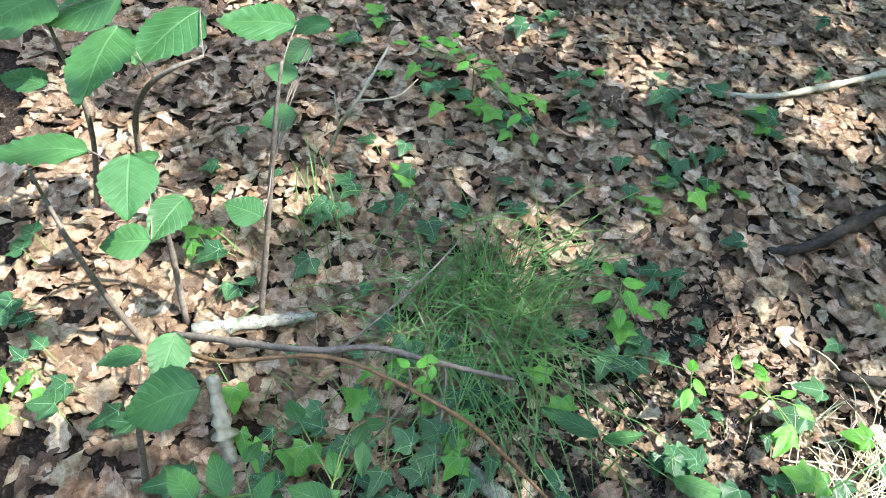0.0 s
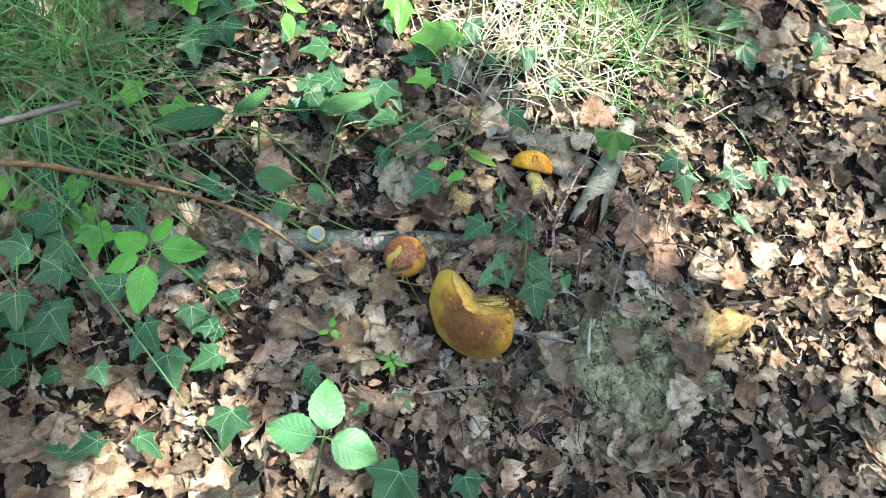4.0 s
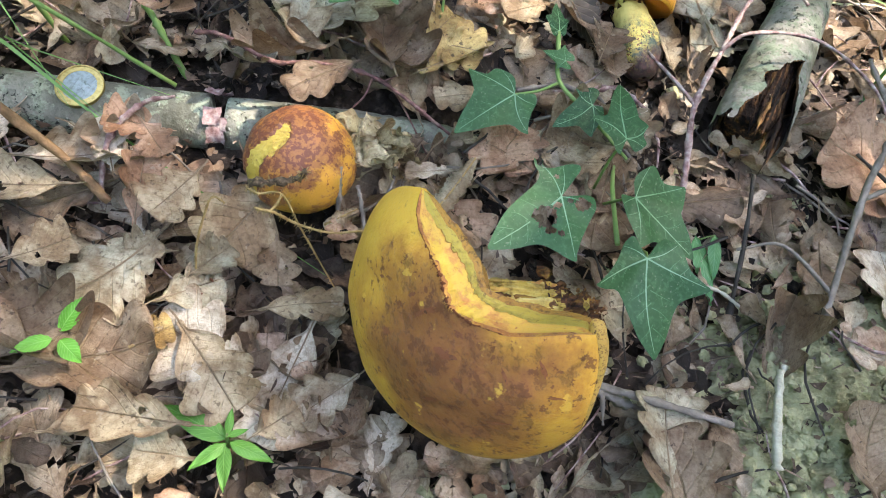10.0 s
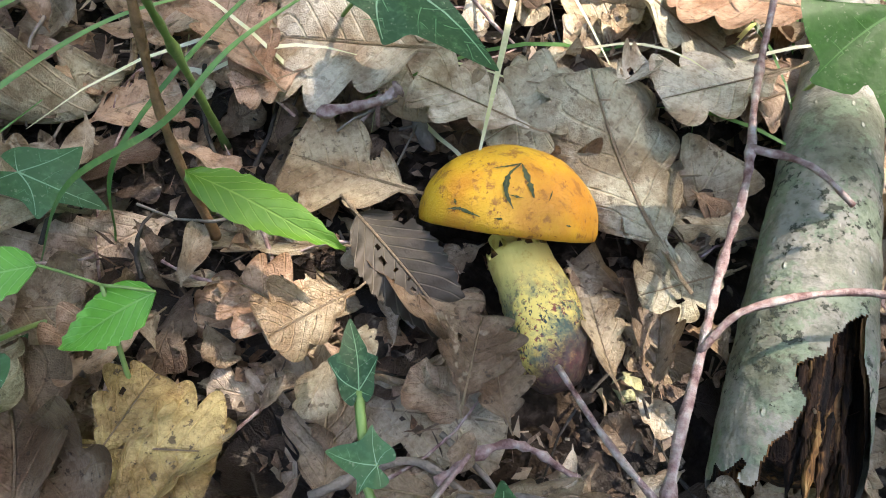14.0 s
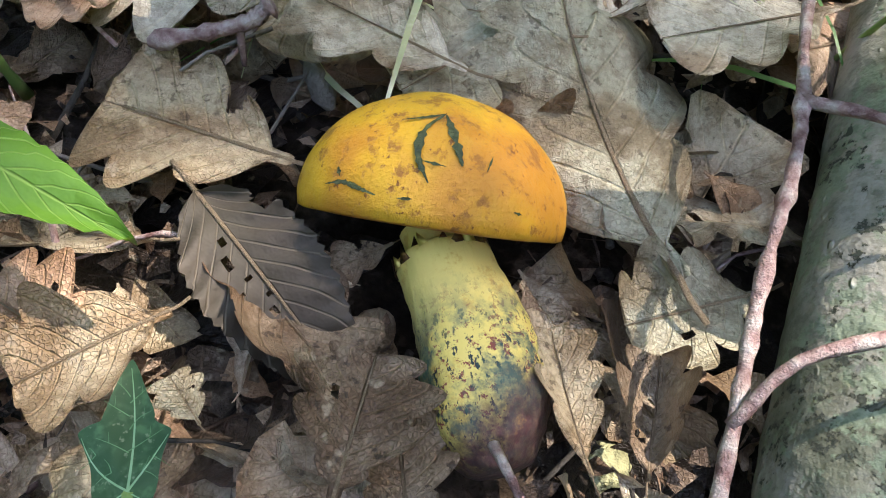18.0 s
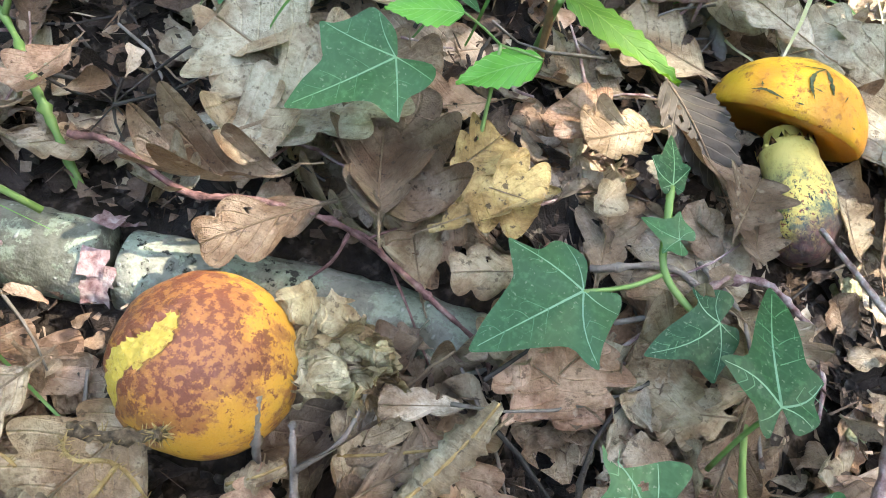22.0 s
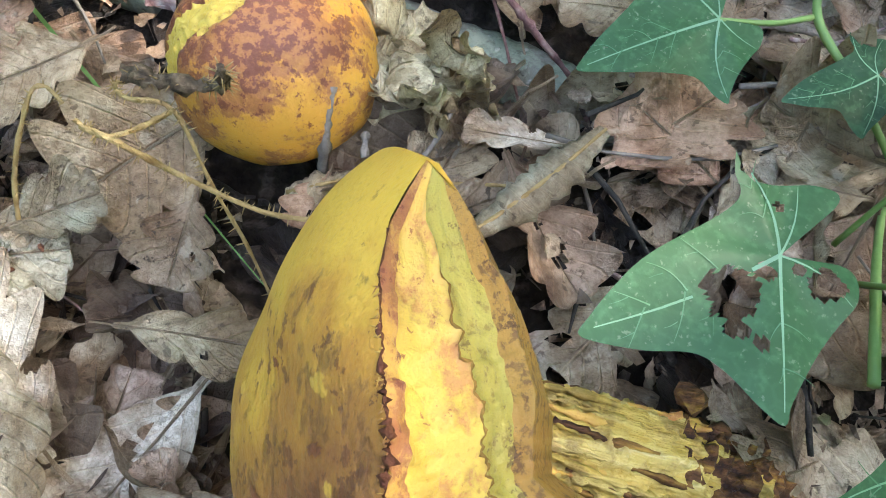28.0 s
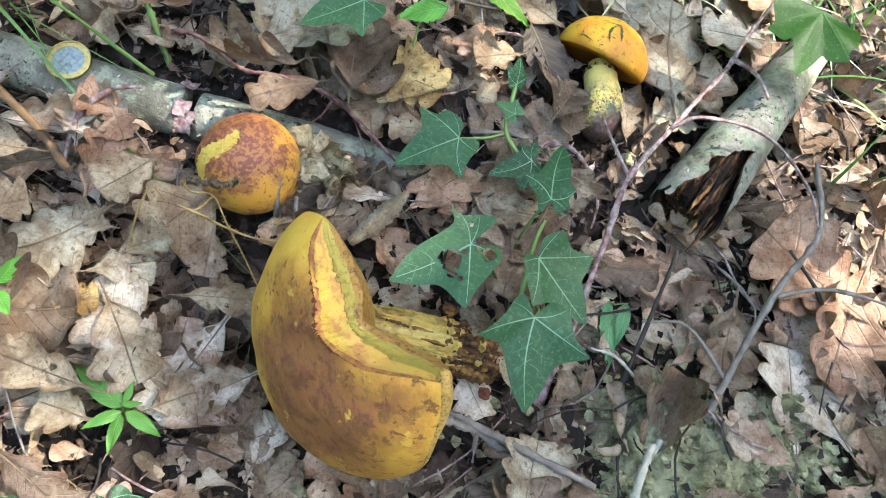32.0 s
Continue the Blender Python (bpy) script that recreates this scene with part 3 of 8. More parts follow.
far_litter = litter(OAK_FAR, 19000, (-2.0, 1.05, -0.75, 1.75), (0.034, 0.062), (0.007, 0.022), 21, 15)
low_litter = litter(OAK_FAR, 3500, (-2.0, 1.05, -0.75, 1.75), (0.042, 0.065), (0.002, 0.008), 27, 12)
tagged(new("leaf_litter", quad_cloud("leaf_litter", *low_litter, M_LEAF_TONE["brown"])), "dark damp leaves under the dry oak litter", "leaf litter", kind="stuff")
tagged(new("leaf_litter", quad_cloud("leaf_litter", *far_litter, M_OAK)), "brown and tan dead oak leaves covering the forest floor", "leaf litter", kind="stuff")
# two near-black layers that darken the gaps by colour
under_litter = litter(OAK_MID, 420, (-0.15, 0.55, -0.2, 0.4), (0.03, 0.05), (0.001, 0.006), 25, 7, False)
tagged(new("leaf_litter", quad_cloud("leaf_litter", *under_litter, M_DAMP_SHADED)), "flat damp brown oak leaves pressed on the soil, coloured with gap shade", "leaf litter", kind="stuff")
damp_shaded_litter = litter(OAK_MID, 750, (-0.35, 0.75, -0.3, 0.55), (0.032, 0.055), (0.002, 0.008), 24, 14)
tagged(new("leaf_litter", quad_cloud("leaf_litter", *damp_shaded_litter, M_DAMP_SHADED)), "damp lower layer of rotting oak leaves, gap shade put into their colour", "leaf litter", kind="stuff")
near_litter = litter(OAK_MID, 950, (-0.35, 0.75, -0.3, 0.55), (0.03, 0.056), (0.005, 0.018), 22, 17)
tagged(new("leaf_litter", quad_cloud("leaf_litter", *near_litter, M_OAK)), "curled tan oak leaves and scraps packed round the mushrooms", "leaf litter", kind="stuff")

broken_litter = litter(OAK_BIT, 5200, (-0.35, 0.75, -0.3, 0.55), (0.007, 0.024), (0.004, 0.021), 29, 34)
tagged(new("leaf_litter", quad_cloud("leaf_litter", *broken_litter, M_OAK)), "small broken pieces of brown and tan leaves", "leaf litter", kind="stuff")


def wide_litter():
    """Dead leaves over the rest of the forest floor, all round the part that is walked."""
    shapes = [oak_leaf(500 + k, 2, 7, 3.0, 0.6) for k in range(8)]
    r = np.random.default_rng(52)
    V, Q, U, base = [], [], [], 0
    for _ in range(9000):
        x, y = r.uniform(-4.5, 4.0), r.uniform(-3.6, 4.6)
        if -1.95 < x < 1.02 and -0.7 < y < 1.7 and seen_ground(x, y):
            continue
        v, q, u = shapes[int(r.integers(8))]
        L, e = r.uniform(0.06, 0.10), Euler((r.normal(0, 0.2), r.normal(0, 0.2), r.uniform(0, 6.28)))
        V.append((v * L) @ np.array(e.to_matrix()).T + (x, y, float(height(np.clip(x, -2, 2), np.clip(y, -2, 3))) + r.uniform(0.008, 0.02)))
        Q.append(q + base), U.append(u)
        base += len(v)
    me = quad_cloud("leaf_litter", np.concatenate(V), np.concatenate(Q), np.concatenate(U), M_OAK)
    tagged(new("leaf_litter", me), "brown dead leaves spread over the wider forest floor", "leaf litter", kind="stuff")


wide_litter()
OAK_MESH = [mesh_of("oak_leaf", v, q, [M_OAK], u) for v, q, u in OAK_FINE]
M_RIB = bark_material("dry_midrib", [(0.3, (0.2, 0.14, 0.085)), (0.6, (0.37, 0.28, 0.19)), (0.8, (0.48, 0.38, 0.27))], 250)


def midrib_mesh(v):
    """The raised midrib and stalk of a fine oak leaf."""
    mid = v.reshape(61, 19, 3)[::4, 9] + (0, 0, 0.004)
    mid = np.vstack([mid[:1] + (0.01, -0.14, 0.02), mid[:1] + (0.0, -0.06, 0.005), mid])
    p, f = tube_arrays(mid, [0.009, 0.008, 0.005, 0.002], 6, 0.1, 1)
    return mesh_of("midrib", p, f, [M_RIB])


OAK_RIB = [midrib_mesh(v) for v, q, u in OAK_FINE]


def add_midrib(ob, k):
    rib = new("midrib", OAK_RIB[k % len(OAK_RIB)])
    rib.parent = ob
    return ob


def covers_coin(x, y, size, yaw):
    """Whether a leaf of that size and direction would reach over the coin."""
    a = radians(yaw + 90)
    reach = [math.hypot(x + s * size * math.cos(a), y + s * size * math.sin(a) - 0.031) for s in np.linspace(-0.5, 0.5, 9)]
    return min(reach) < 0.0125 + 0.22 * size


def loose_leaf(k, x, y, z, size, yaw, rx=0, ry=0, label="curled tan dead oak leaf on the leaf litter", wide=1.0):
    if covers_coin(x, y, size, yaw):
        return None
    ob = new("dead_oak_leaf", OAK_MESH[k % len(OAK_MESH)])
    ob.matrix_basis = pose(x, y, z, rx, ry, yaw) @ Matrix.Diagonal((size * wide, size, size, 1))
    add_midrib(ob, k)
    return tagged(ob, label, "leaf", "loose dead leaves")


GREY = [(0.091, 0.117, 0.014, 0.066, -30, 1.2), (0.302, -0.033, -0.01, 0.046, -37, 0.9), (0.476, 0.042, 0.0, 0.054, -147, 1.1), (0.069, 0.074, 0.006, 0.028, -89, 1.0), (0.279, 0.312, 0.012, 0.065, -107, 1.3)]
GREY_TOP = [(0.319, -0.015, 0.006, 0.043, 19, 1.37), (0.262, 0.243, 0.014, 0.069, 33, 1.3), (0.288, 0.213, 0.008, 0.037, -237, 1.15), (0.229, 0.257, 0.016, 0.042, -216, 1.32), (0.199, 0.166, 0.012, 0.01, 53, 1.5), (0.076, -0.032, -0.012, 0.021, -247, 1.5), (0.103, -0.026, -0.008, 0.024, -24, 1.29), (0.102, -0.041, -0.01, 0.031, -40, 1.2), (0.075, 0.127, 0.012, 0.052, 88, 1.5), (0.068, -0.044, -0.014, 0.047, -204, 1.5), (0.322, -0.021, -0.012, 0.042, 68, 1.39), (0.128, -0.106, -0.014, 0.026, -254, 1.5), (0.233, 0.265, 0.018, 0.031, 83, 1.5)]
BROWN = [(0.201, 0.194, 0.008, 0.054, -130, 0.7), (0.046, -0.083, -0.014, 0.056, -92, 1.1), (0.179, 0.043, -0.002, 0.043, -27, 0.6), (0.218, 0.203, 0.006, 0.017, -227, 1.0)]
BROWN_TOP = [(0.405, 0.014, 0.018, 0.043, 16, 1.4), (0.477, 0.038, 0.018, 0.068, -113, 0.9), (0.335, -0.038, 0.006, 0.062, 35, 0.96), (0.108, 0.078, 0.012, 0.042, -213, 0.8), (0.228, 0.168, 0.018, 0.026, 0, 1.5), (0.238, 0.164, 0.010, 0.022, 20, 1.5), (0.279, 0.185, 0.012, 0.024, 0, 0.92), (0.124, 0.112, 0.016, 0.06, 29, 0.91), (0.128, -0.01, -0.012, 0.026, -151, 1.29), (0.084, 0.085, 0.012, 0.05, -245, 0.64), (0.076, -0.086, -0.014, 0.064, -53, 0.97), (0.121, 0.116, 0.012, 0.052, -113, 1.13), (0.03, -0.091, -0.014, 0.068, 90, 0.98)]
TAN = [(0.01, -0.029, -0.012, 0.046, -247, 1.0), (0.145, 0.102, -0.004, 0.036, 40, 1.0), (0.19, 0.1, 0.0, 0.036, 150, 1.0), (0.165, 0.042, -0.006, 0.036, 10, 1.0), (0.091, -0.107, -0.018, 0.034, -42, 1.0)]
TAN_TOP = [(0.179, 0.22, 0.01, 0.042, 86, 1.44), (0.182, 0.17, 0.016, 0.027, -225, 1.48), (0.263, 0.184, 0.014, 0.029, 20, 0.76), (0.172, 0.106, 0.006, 0.03, -237, 0.96), (0.23, 0.104, 0.006, 0.033, -177, 1.15), (0.074, -0.003, -0.004, 0.035, -190, 1.29), (0.125, -0.067, -0.012, 0.047, -121, 1.17), (0.148, -0.026, -0.01, 0.038, -62, 0.76), (0.11, -0.098, -0.01, 0.049, -256, 0.81), (0.162, -0.076, -0.014, 0.022, -32, 1.5), (0.238, 0.114, 0.008, 0.041, -262, 1.49), (0.106, 0.003, -0.012, 0.045, -190, 1.49), (0.036, -0.052, -0.012, 0.028, -35, 1.5), (0.26, 0.07, 0.004, 0.016, -72, 1.5), (0.061, 0.142, 0.012, 0.045, -185, 1.31), (0.073, 0.109, 0.01, 0.051, -132, 0.86), (0.078, 0.183, 0.012, 0.053, 90, 1.5), (0.242, 0.1, 0.006, 0.025, -244, 1.5)]
PALE = [(0.022, -0.008, -0.006, 0.047, -54, 0.7), (0.499, -0.025, -0.004, 0.066, -1, 0.9), (0.561, 0.218, 0.012, 0.06, -200, 1.0), (0.184, 0.266, 0.012, 0.051, -144, 0.9), (0.299, 0.343, 0.014, 0.067, -233, 0.8), (0.157, -0.056, -0.018, 0.06, -178, 0.8)]
PALE_TOP = [(0.479, -0.018, 0.014, 0.052, -18, 1.1), (0.21, 0.249, 0.022, 0.039, 81, 1.15), (0.29, 0.282, 0.022, 0.051, -237, 1.08), (0.258, 0.278, 0.02, 0.016, -35, 1.5), (0.175, 0.06, 0.002, 0.028, -238, 0.6), (0.036, 0.003, -0.004, 0.03, 40, 1.15), (0.177, -0.056, -0.014, 0.031, -211, 1.22), (0.428, 0.11, 0.0, 0.055, 42, 1.5), (0.035, 0.007, -0.006, 0.042, -85, 1.17), (0.12, -0.061, -0.014, 0.049, 83, 1.4), (0.274, 0.009, -0.006, 0.028, -125, 1.5), (0.414, 0.102, 0.0, 0.055, 28, 1.5), (0.168, 0.262, 0.02, 0.053, -261, 1.5), (0.483, 0.171, 0.012, 0.07, -212, 1.15)]
RUST = [(0.52, 0.174, 0.012, 0.055, -178, 1.0)]
RUST_TOP = [(0.145, 0.242, 0.016, 0.023, -230, 1.5), (0.206, 0.085, 0.004, 0.037, 84, 1.38), (0.053, 0.013, 0.002, 0.023, -121, 1.26), (0.148, 0.016, -0.004, 0.016, -162, 1.5), (0.02, 0.082, 0.012, 0.025, -187, 1.39), (0.395, 0.174, 0.012, 0.068, 80, 1.5), (0.201, 0.085, 0.006, 0.039, -18, 1.42), (0.043, 0.016, 0.002, 0.028, -250, 1.2), (0.06, -0.01, -0.004, 0.037, 26, 0.89), (0.172, 0.171, 0.012, 0.029, 74, 1.5), (0.134, 0.251, 0.022, 0.04, 49, 1.21), (0.296, 0.326, 0.022, 0.056, 87, 1.5), (0.129, 0.15, 0.01, 0.029, -229, 1.5), (-0.075, 0.086, 0.01, 0.054, 80, 1.32), (0.424, 0.164, 0.012, 0.087, -176, 0.84), (0.387, 0.167, 0.008, 0.045, -134, 1.5)]
YELLOW = [(0.522, 0.081, 0.002, 0.04, -149, 1.1)]
YELLOW_TOP = [(0.527, 0.094, 0.018, 0.079, -237, 0.98), (0.158, 0.12, 0.014, 0.042, -33, 0.83), (0.146, 0.131, 0.016, 0.025, -14, 1.28), (0.098, -0.066, -0.012, 0.02, -37, 1.31), (0.154, 0.125, 0.014, 0.036, -80, 1.5)]
TOP_LEAVES = GREY_TOP + BROWN_TOP + TAN_TOP + PALE_TOP + RUST_TOP + YELLOW_TOP


def loose_leaves():
    r = np.random.default_rng(33)
    n = 0
    while n < 185:
        x, y = r.uniform(-0.12, 0.52), r.uniform(-0.16, 0.36)
        if r.uniform() < 1.5 * np.exp(-(((x - 0.405) / 0.07) ** 2 + ((y - 0.005) / 0.07) ** 2)):
            continue
        L = r.uniform(0.034, 0.056)
        if min(np.hypot(x - a, y - b) - c for a, b, c in KEEP_CLEAR) < 0.25 * L:
            continue
        on_top = any(math.hypot(x - q[0], y - q[1]) < 0.55 * q[3] for q in TOP_LEAVES)
        shape = int(r.integers(14))
        row = (float(height(x, y)) + (r.uniform(0.003, 0.009) if on_top else r.uniform(0.010, 0.022)), L, r.uniform(0, 360), r.normal(0, 17), r.normal(0, 22))
        wide = r.uniform(0.75, 1.1)
        # the break between the two branch pieces stays bare
        if abs(x - 0.06) > 0.022 or abs(y - 0.035) > 0.022:
            loose_leaf(shape, x, y, *row, wide=wide)
        n += 1


def leaves_on_branch():
    """Dead leaves that lie over the middle of the long branch and hide it."""
    r = np.random.default_rng(35)
    for k in range(26):
        x = r.uniform(-0.15, -0.046)
        y = 0.0278 + 0.392 * x + r.normal(0, 0.014)
        loose_leaf(int(r.integers(14)), x, y, -0.006 + r.uniform(0, 0.006), r.uniform(0.036, 0.055), r.uniform(0, 360), r.normal(0, 9), r.normal(0, 10), "curled tan dead oak leaf lying over the branch", r.uniform(0.8, 1.15))


def leaves_by_cap():
    """Small leaves pushed up against the foot of the big cap."""
    r = np.random.default_rng(36)
    for k in range(60):
        a, q = radians(r.uniform(160, 375)), r.uniform(0.7, 1.5)
        x, y = 0.213 + 0.060 * q * math.cos(a), -0.036 + 0.032 * q * math.sin(a)
        loose_leaf(int(r.integers(14)), x, y, float(height(x, y)) + r.uniform(0.006, 0.014), r.uniform(0.024, 0.038), r.uniform(0, 360), r.normal(0, 7), r.normal(0, 7), "small brown oak leaf pressed against the big cap", r.uniform(0.8, 1.15))


loose_leaves()
leaves_on_branch()
leaves_by_cap()

LEAF_WORDS = {"grey": "flat greyish tan oak leaf with fine veins", "brown": "dark brown damp oak leaf with spots", "tan": "warm tan dead oak leaf with curled edge", "pale": "pale bleached oak leaf lying on the litter", "rust": "rust-brown curled oak leaf on the litter", "yellow": "yellowed oak leaf mottled with brown"}


def chosen_leaves():
    r = np.random.default_rng(77)
    for tone, rows in (("grey", GREY), ("brown", BROWN), ("tan", TAN), ("pale", PALE), ("rust", RUST), ("yellow", YELLOW), ("grey", GREY_TOP), ("brown", BROWN_TOP), ("tan", TAN_TOP), ("pale", PALE_TOP), ("rust", RUST_TOP), ("yellow", YELLOW_TOP)):
        picks = [int(k) for k in r.integers(0, 14, 6)]
        meshes = [mesh_of("oak_leaf", OAK_FINE[k][0], OAK_FINE[k][1], [M_LEAF_TONE[tone]], OAK_FINE[k][2]) for k in picks]
        for x, y, z, size, yaw, wide in rows:
            i = int(r.integers(6))
            if covers_coin(x, y, size, yaw):
                continue
            ob = new("dead_oak_leaf", meshes[i])
            ob.matrix_basis = pose(x, y, max(z + 0.006, float(height(x, y)) + 0.014), r.normal(0, 7), r.normal(0, 10), yaw) @ Matrix.Diagonal((size * wide * 1.05, size, size * 0.8, 1))
            add_midrib(ob, picks[i])
            tagged(ob, LEAF_WORDS[tone], "leaf", "loose dead leaves")


chosen_leaves()


HORNBEAM_HOLES = [(0.03, 0.22, 0.012), (0.07, 0.30, 0.014), (0.03, 0.38, 0.016), (0.09, 0.42, 0.010), (0.04, 0.52, 0.014), (-0.05, 0.30, 0.010), (0.035, 0.62, 0.010), (-0.16, 0.18, 0.03), (0.02, 0.46, 0.008)]


def ribbed_leaf():
    """A withered grey-brown hornbeam leaf with parallel ribs."""
    mat = veined_green("withered_ribs", (0.045, 0.034, 0.025), (0.066, 0.050, 0.037), (0.19, 0.155, 0.115), 0.7, 0.08, 11.0)
    v, q, u = broad_leaf(97, 0.24, 18, 16, 60)
    mid = v[q].mean(axis=1)
    q = q[np.all([np.hypot(mid[:, 0] - a, (mid[:, 1] - b) * 0.7) > c * (1 + 0.4 * noise_row(mid * 30)) for a, b, c in HORNBEAM_HOLES], axis=0)]
    v[:, 2] += 0.5 * np.abs(v[:, 0]) ** 1.3
    ob = new("dead_hornbeam_leaf", mesh_of("hornbeam_leaf", v, q, [mat], u))
    ob.matrix_basis = blade_pose(0.185, 0.205, 0.018, 0.055, -36, -8, 8)
    rib = v.reshape(61, 17, 3)[::2, 8]
    p, f = tube_arrays(np.vstack([rib[:1] - (0, 0.15, 0), rib]) + (0, 0, 0.004), [0.010, 0.003], 6, 0.05, 1)
    part = new("midrib", mesh_of("midrib", p, f, [M_RIB]))
    part.parent = ob
    tagged(ob, "withered grey-brown ribbed hornbeam leaf by the small bolete", "leaf", "loose dead leaves")


M_SCRAP = dead_leaf_material("leaf_scrap", [(0.0, (0.05, 0.035, 0.025)), (0.5, (0.17, 0.12, 0.085)), (0.85, (0.3, 0.22, 0.16)), (1.0, (0.45, 0.38, 0.29))])


def scraps():
    """Small torn bits of leaf, bud scales and short stalks between the leaves."""
    r = np.random.default_rng(91)
    V, Q, U = [], [], []
    base = 0
    for k_ in range(15000):
        x, y = (r.uniform(-0.3, 0.7), r.uniform(-0.3, 0.5)) if k_ < 6000 else (r.uniform(-0.1, 0.45), r.uniform(-0.14, 0.34))
        if min(np.hypot(x - a, y - b) - c for a, b, c in KEEP_CLEAR) < 0.003:
            continue
        L = r.uniform(0.002, 0.006) if k_ < 6000 else r.uniform(0.001, 0.004)
        thin = r.uniform() < 0.35
        k = np.array([(-0.5, -0.5), (0.5, -0.4), (0.45, 0.5), (-0.4, 0.45), (0, 0)]) + r.normal(0, 0.24, (5, 2))
        k = k * (L * 2.2, 0.0007) if thin else k * (L, L * r.uniform(0.4, 1))
        p = np.column_stack([k, r.normal(0, L * (0.05 if thin else 0.18), 5)])[:4]
        e = np.array(Euler((r.normal(0, 0.35), r.normal(0, 0.35), r.uniform(0, 6.28))).to_matrix())
        V.append(p @ e.T + (x, y, float(height(x, y)) + r.uniform(0.002, 0.017)))
        Q.append(np.arange(4)[None] + base), U.append(np.full((4, 2), 0.3))
        base += 4
    me = quad_cloud("leaf_scraps", np.concatenate(V), np.concatenate(Q), np.concatenate(U), M_SCRAP)
    tagged(new("leaf_scraps", me), "small torn brown leaf scraps and stalks in the litter", "leaf litter", kind="stuff")


def fine_twigs():
    """Thin broken twigs and leaf stalks strewn over the litter, too many to count."""
    r = np.random.default_rng(93)
    for mat, label, count in ((M_TWIG_RED, "thin reddish broken twigs strewn over the litter", 260), (M_TWIG_GREY, "thin grey leaf stalks and bits on the litter", 150), (M_DARK_WOOD, "thin dark broken twigs between the leaves", 320)):
        V, F, base = [], [], 0
        for _ in range(count):
            x, y = r.uniform(-0.5, 0.75), r.uniform(-0.35, 0.8)
            if r.uniform() < 0.6:
                x, y = r.uniform(-0.1, 0.45), r.uniform(-0.14, 0.34)
            L, a = r.uniform(0.015, 0.06), r.uniform(0, 6.28)
            g = float(height(x, y)) + r.uniform(0.008, 0.022)
            k = np.linspace(-0.5, 0.5, 5)
            bend = r.normal(0, 0.12) * L
            px, py = x + L * k * math.cos(a) - bend * (4 * k * k) * math.sin(a), y + L * k * math.sin(a) + bend * (4 * k * k) * math.cos(a)
            if min(np.min(np.hypot(px - c, py - d)) - e for c, d, e in KEEP_CLEAR) < 0.002:
                continue
            line = np.stack([px, py, g + k * L * r.normal(0, 0.15) + r.normal(size=5) * 0.0008], 1)
            v, f = tube_arrays(line, [r.uniform(0.0004, 0.001), r.uniform(0.0003, 0.0006)], 5, 0.15, int(r.integers(999)))
            V.append(v), F.extend([tuple(i + base for i in q) for q in f])
            base += len(v)
        tagged(new("fine_twigs", mesh_of("fine_twigs", np.concatenate(V), F, [mat])), label, "twigs", kind="stuff")


scraps()
fine_twigs()


# ---------------------------------------------------------------- mushrooms
def noise_row(p):
    return np.array([noise.noise(Vector(a)) for a in p])


def revolve(profile, sides=48, wob=0.0, seed=0):
    r = np.random.default_rng(seed)
    a = np.linspace(0, 2 * np.pi, sides, endpoint=False)
    k = 1 + wob * (np.sin(2 * a + r.uniform(0, 6)) + 0.6 * np.sin(3 * a + r.uniform(0, 6)) + 0.3 * np.sin(7 * a))
    verts, faces = [], []
    for rad, z in profile:
        for t, kk in zip(a, k):
            verts.append((rad * kk * np.cos(t), rad * kk * np.sin(t), z))
    for i in range(len(profile) - 1):
        for j in range(sides):
            faces.append((i * sides + j, i * sides + (j + 1) % sides, (i + 1) * sides + (j + 1) % sides, (i + 1) * sides + j))
    return np.array(verts), faces


def frame_of(at, axis, side=(1, 0, 0)):
    z = Vector(axis).normalized()
    x = Vector(side) - z * Vector(side).dot(z)
    x.normalize()
    y = z.cross(x)
    m = Matrix((x, y, z)).transposed().to_4x4()
    m.translation = at
    return m


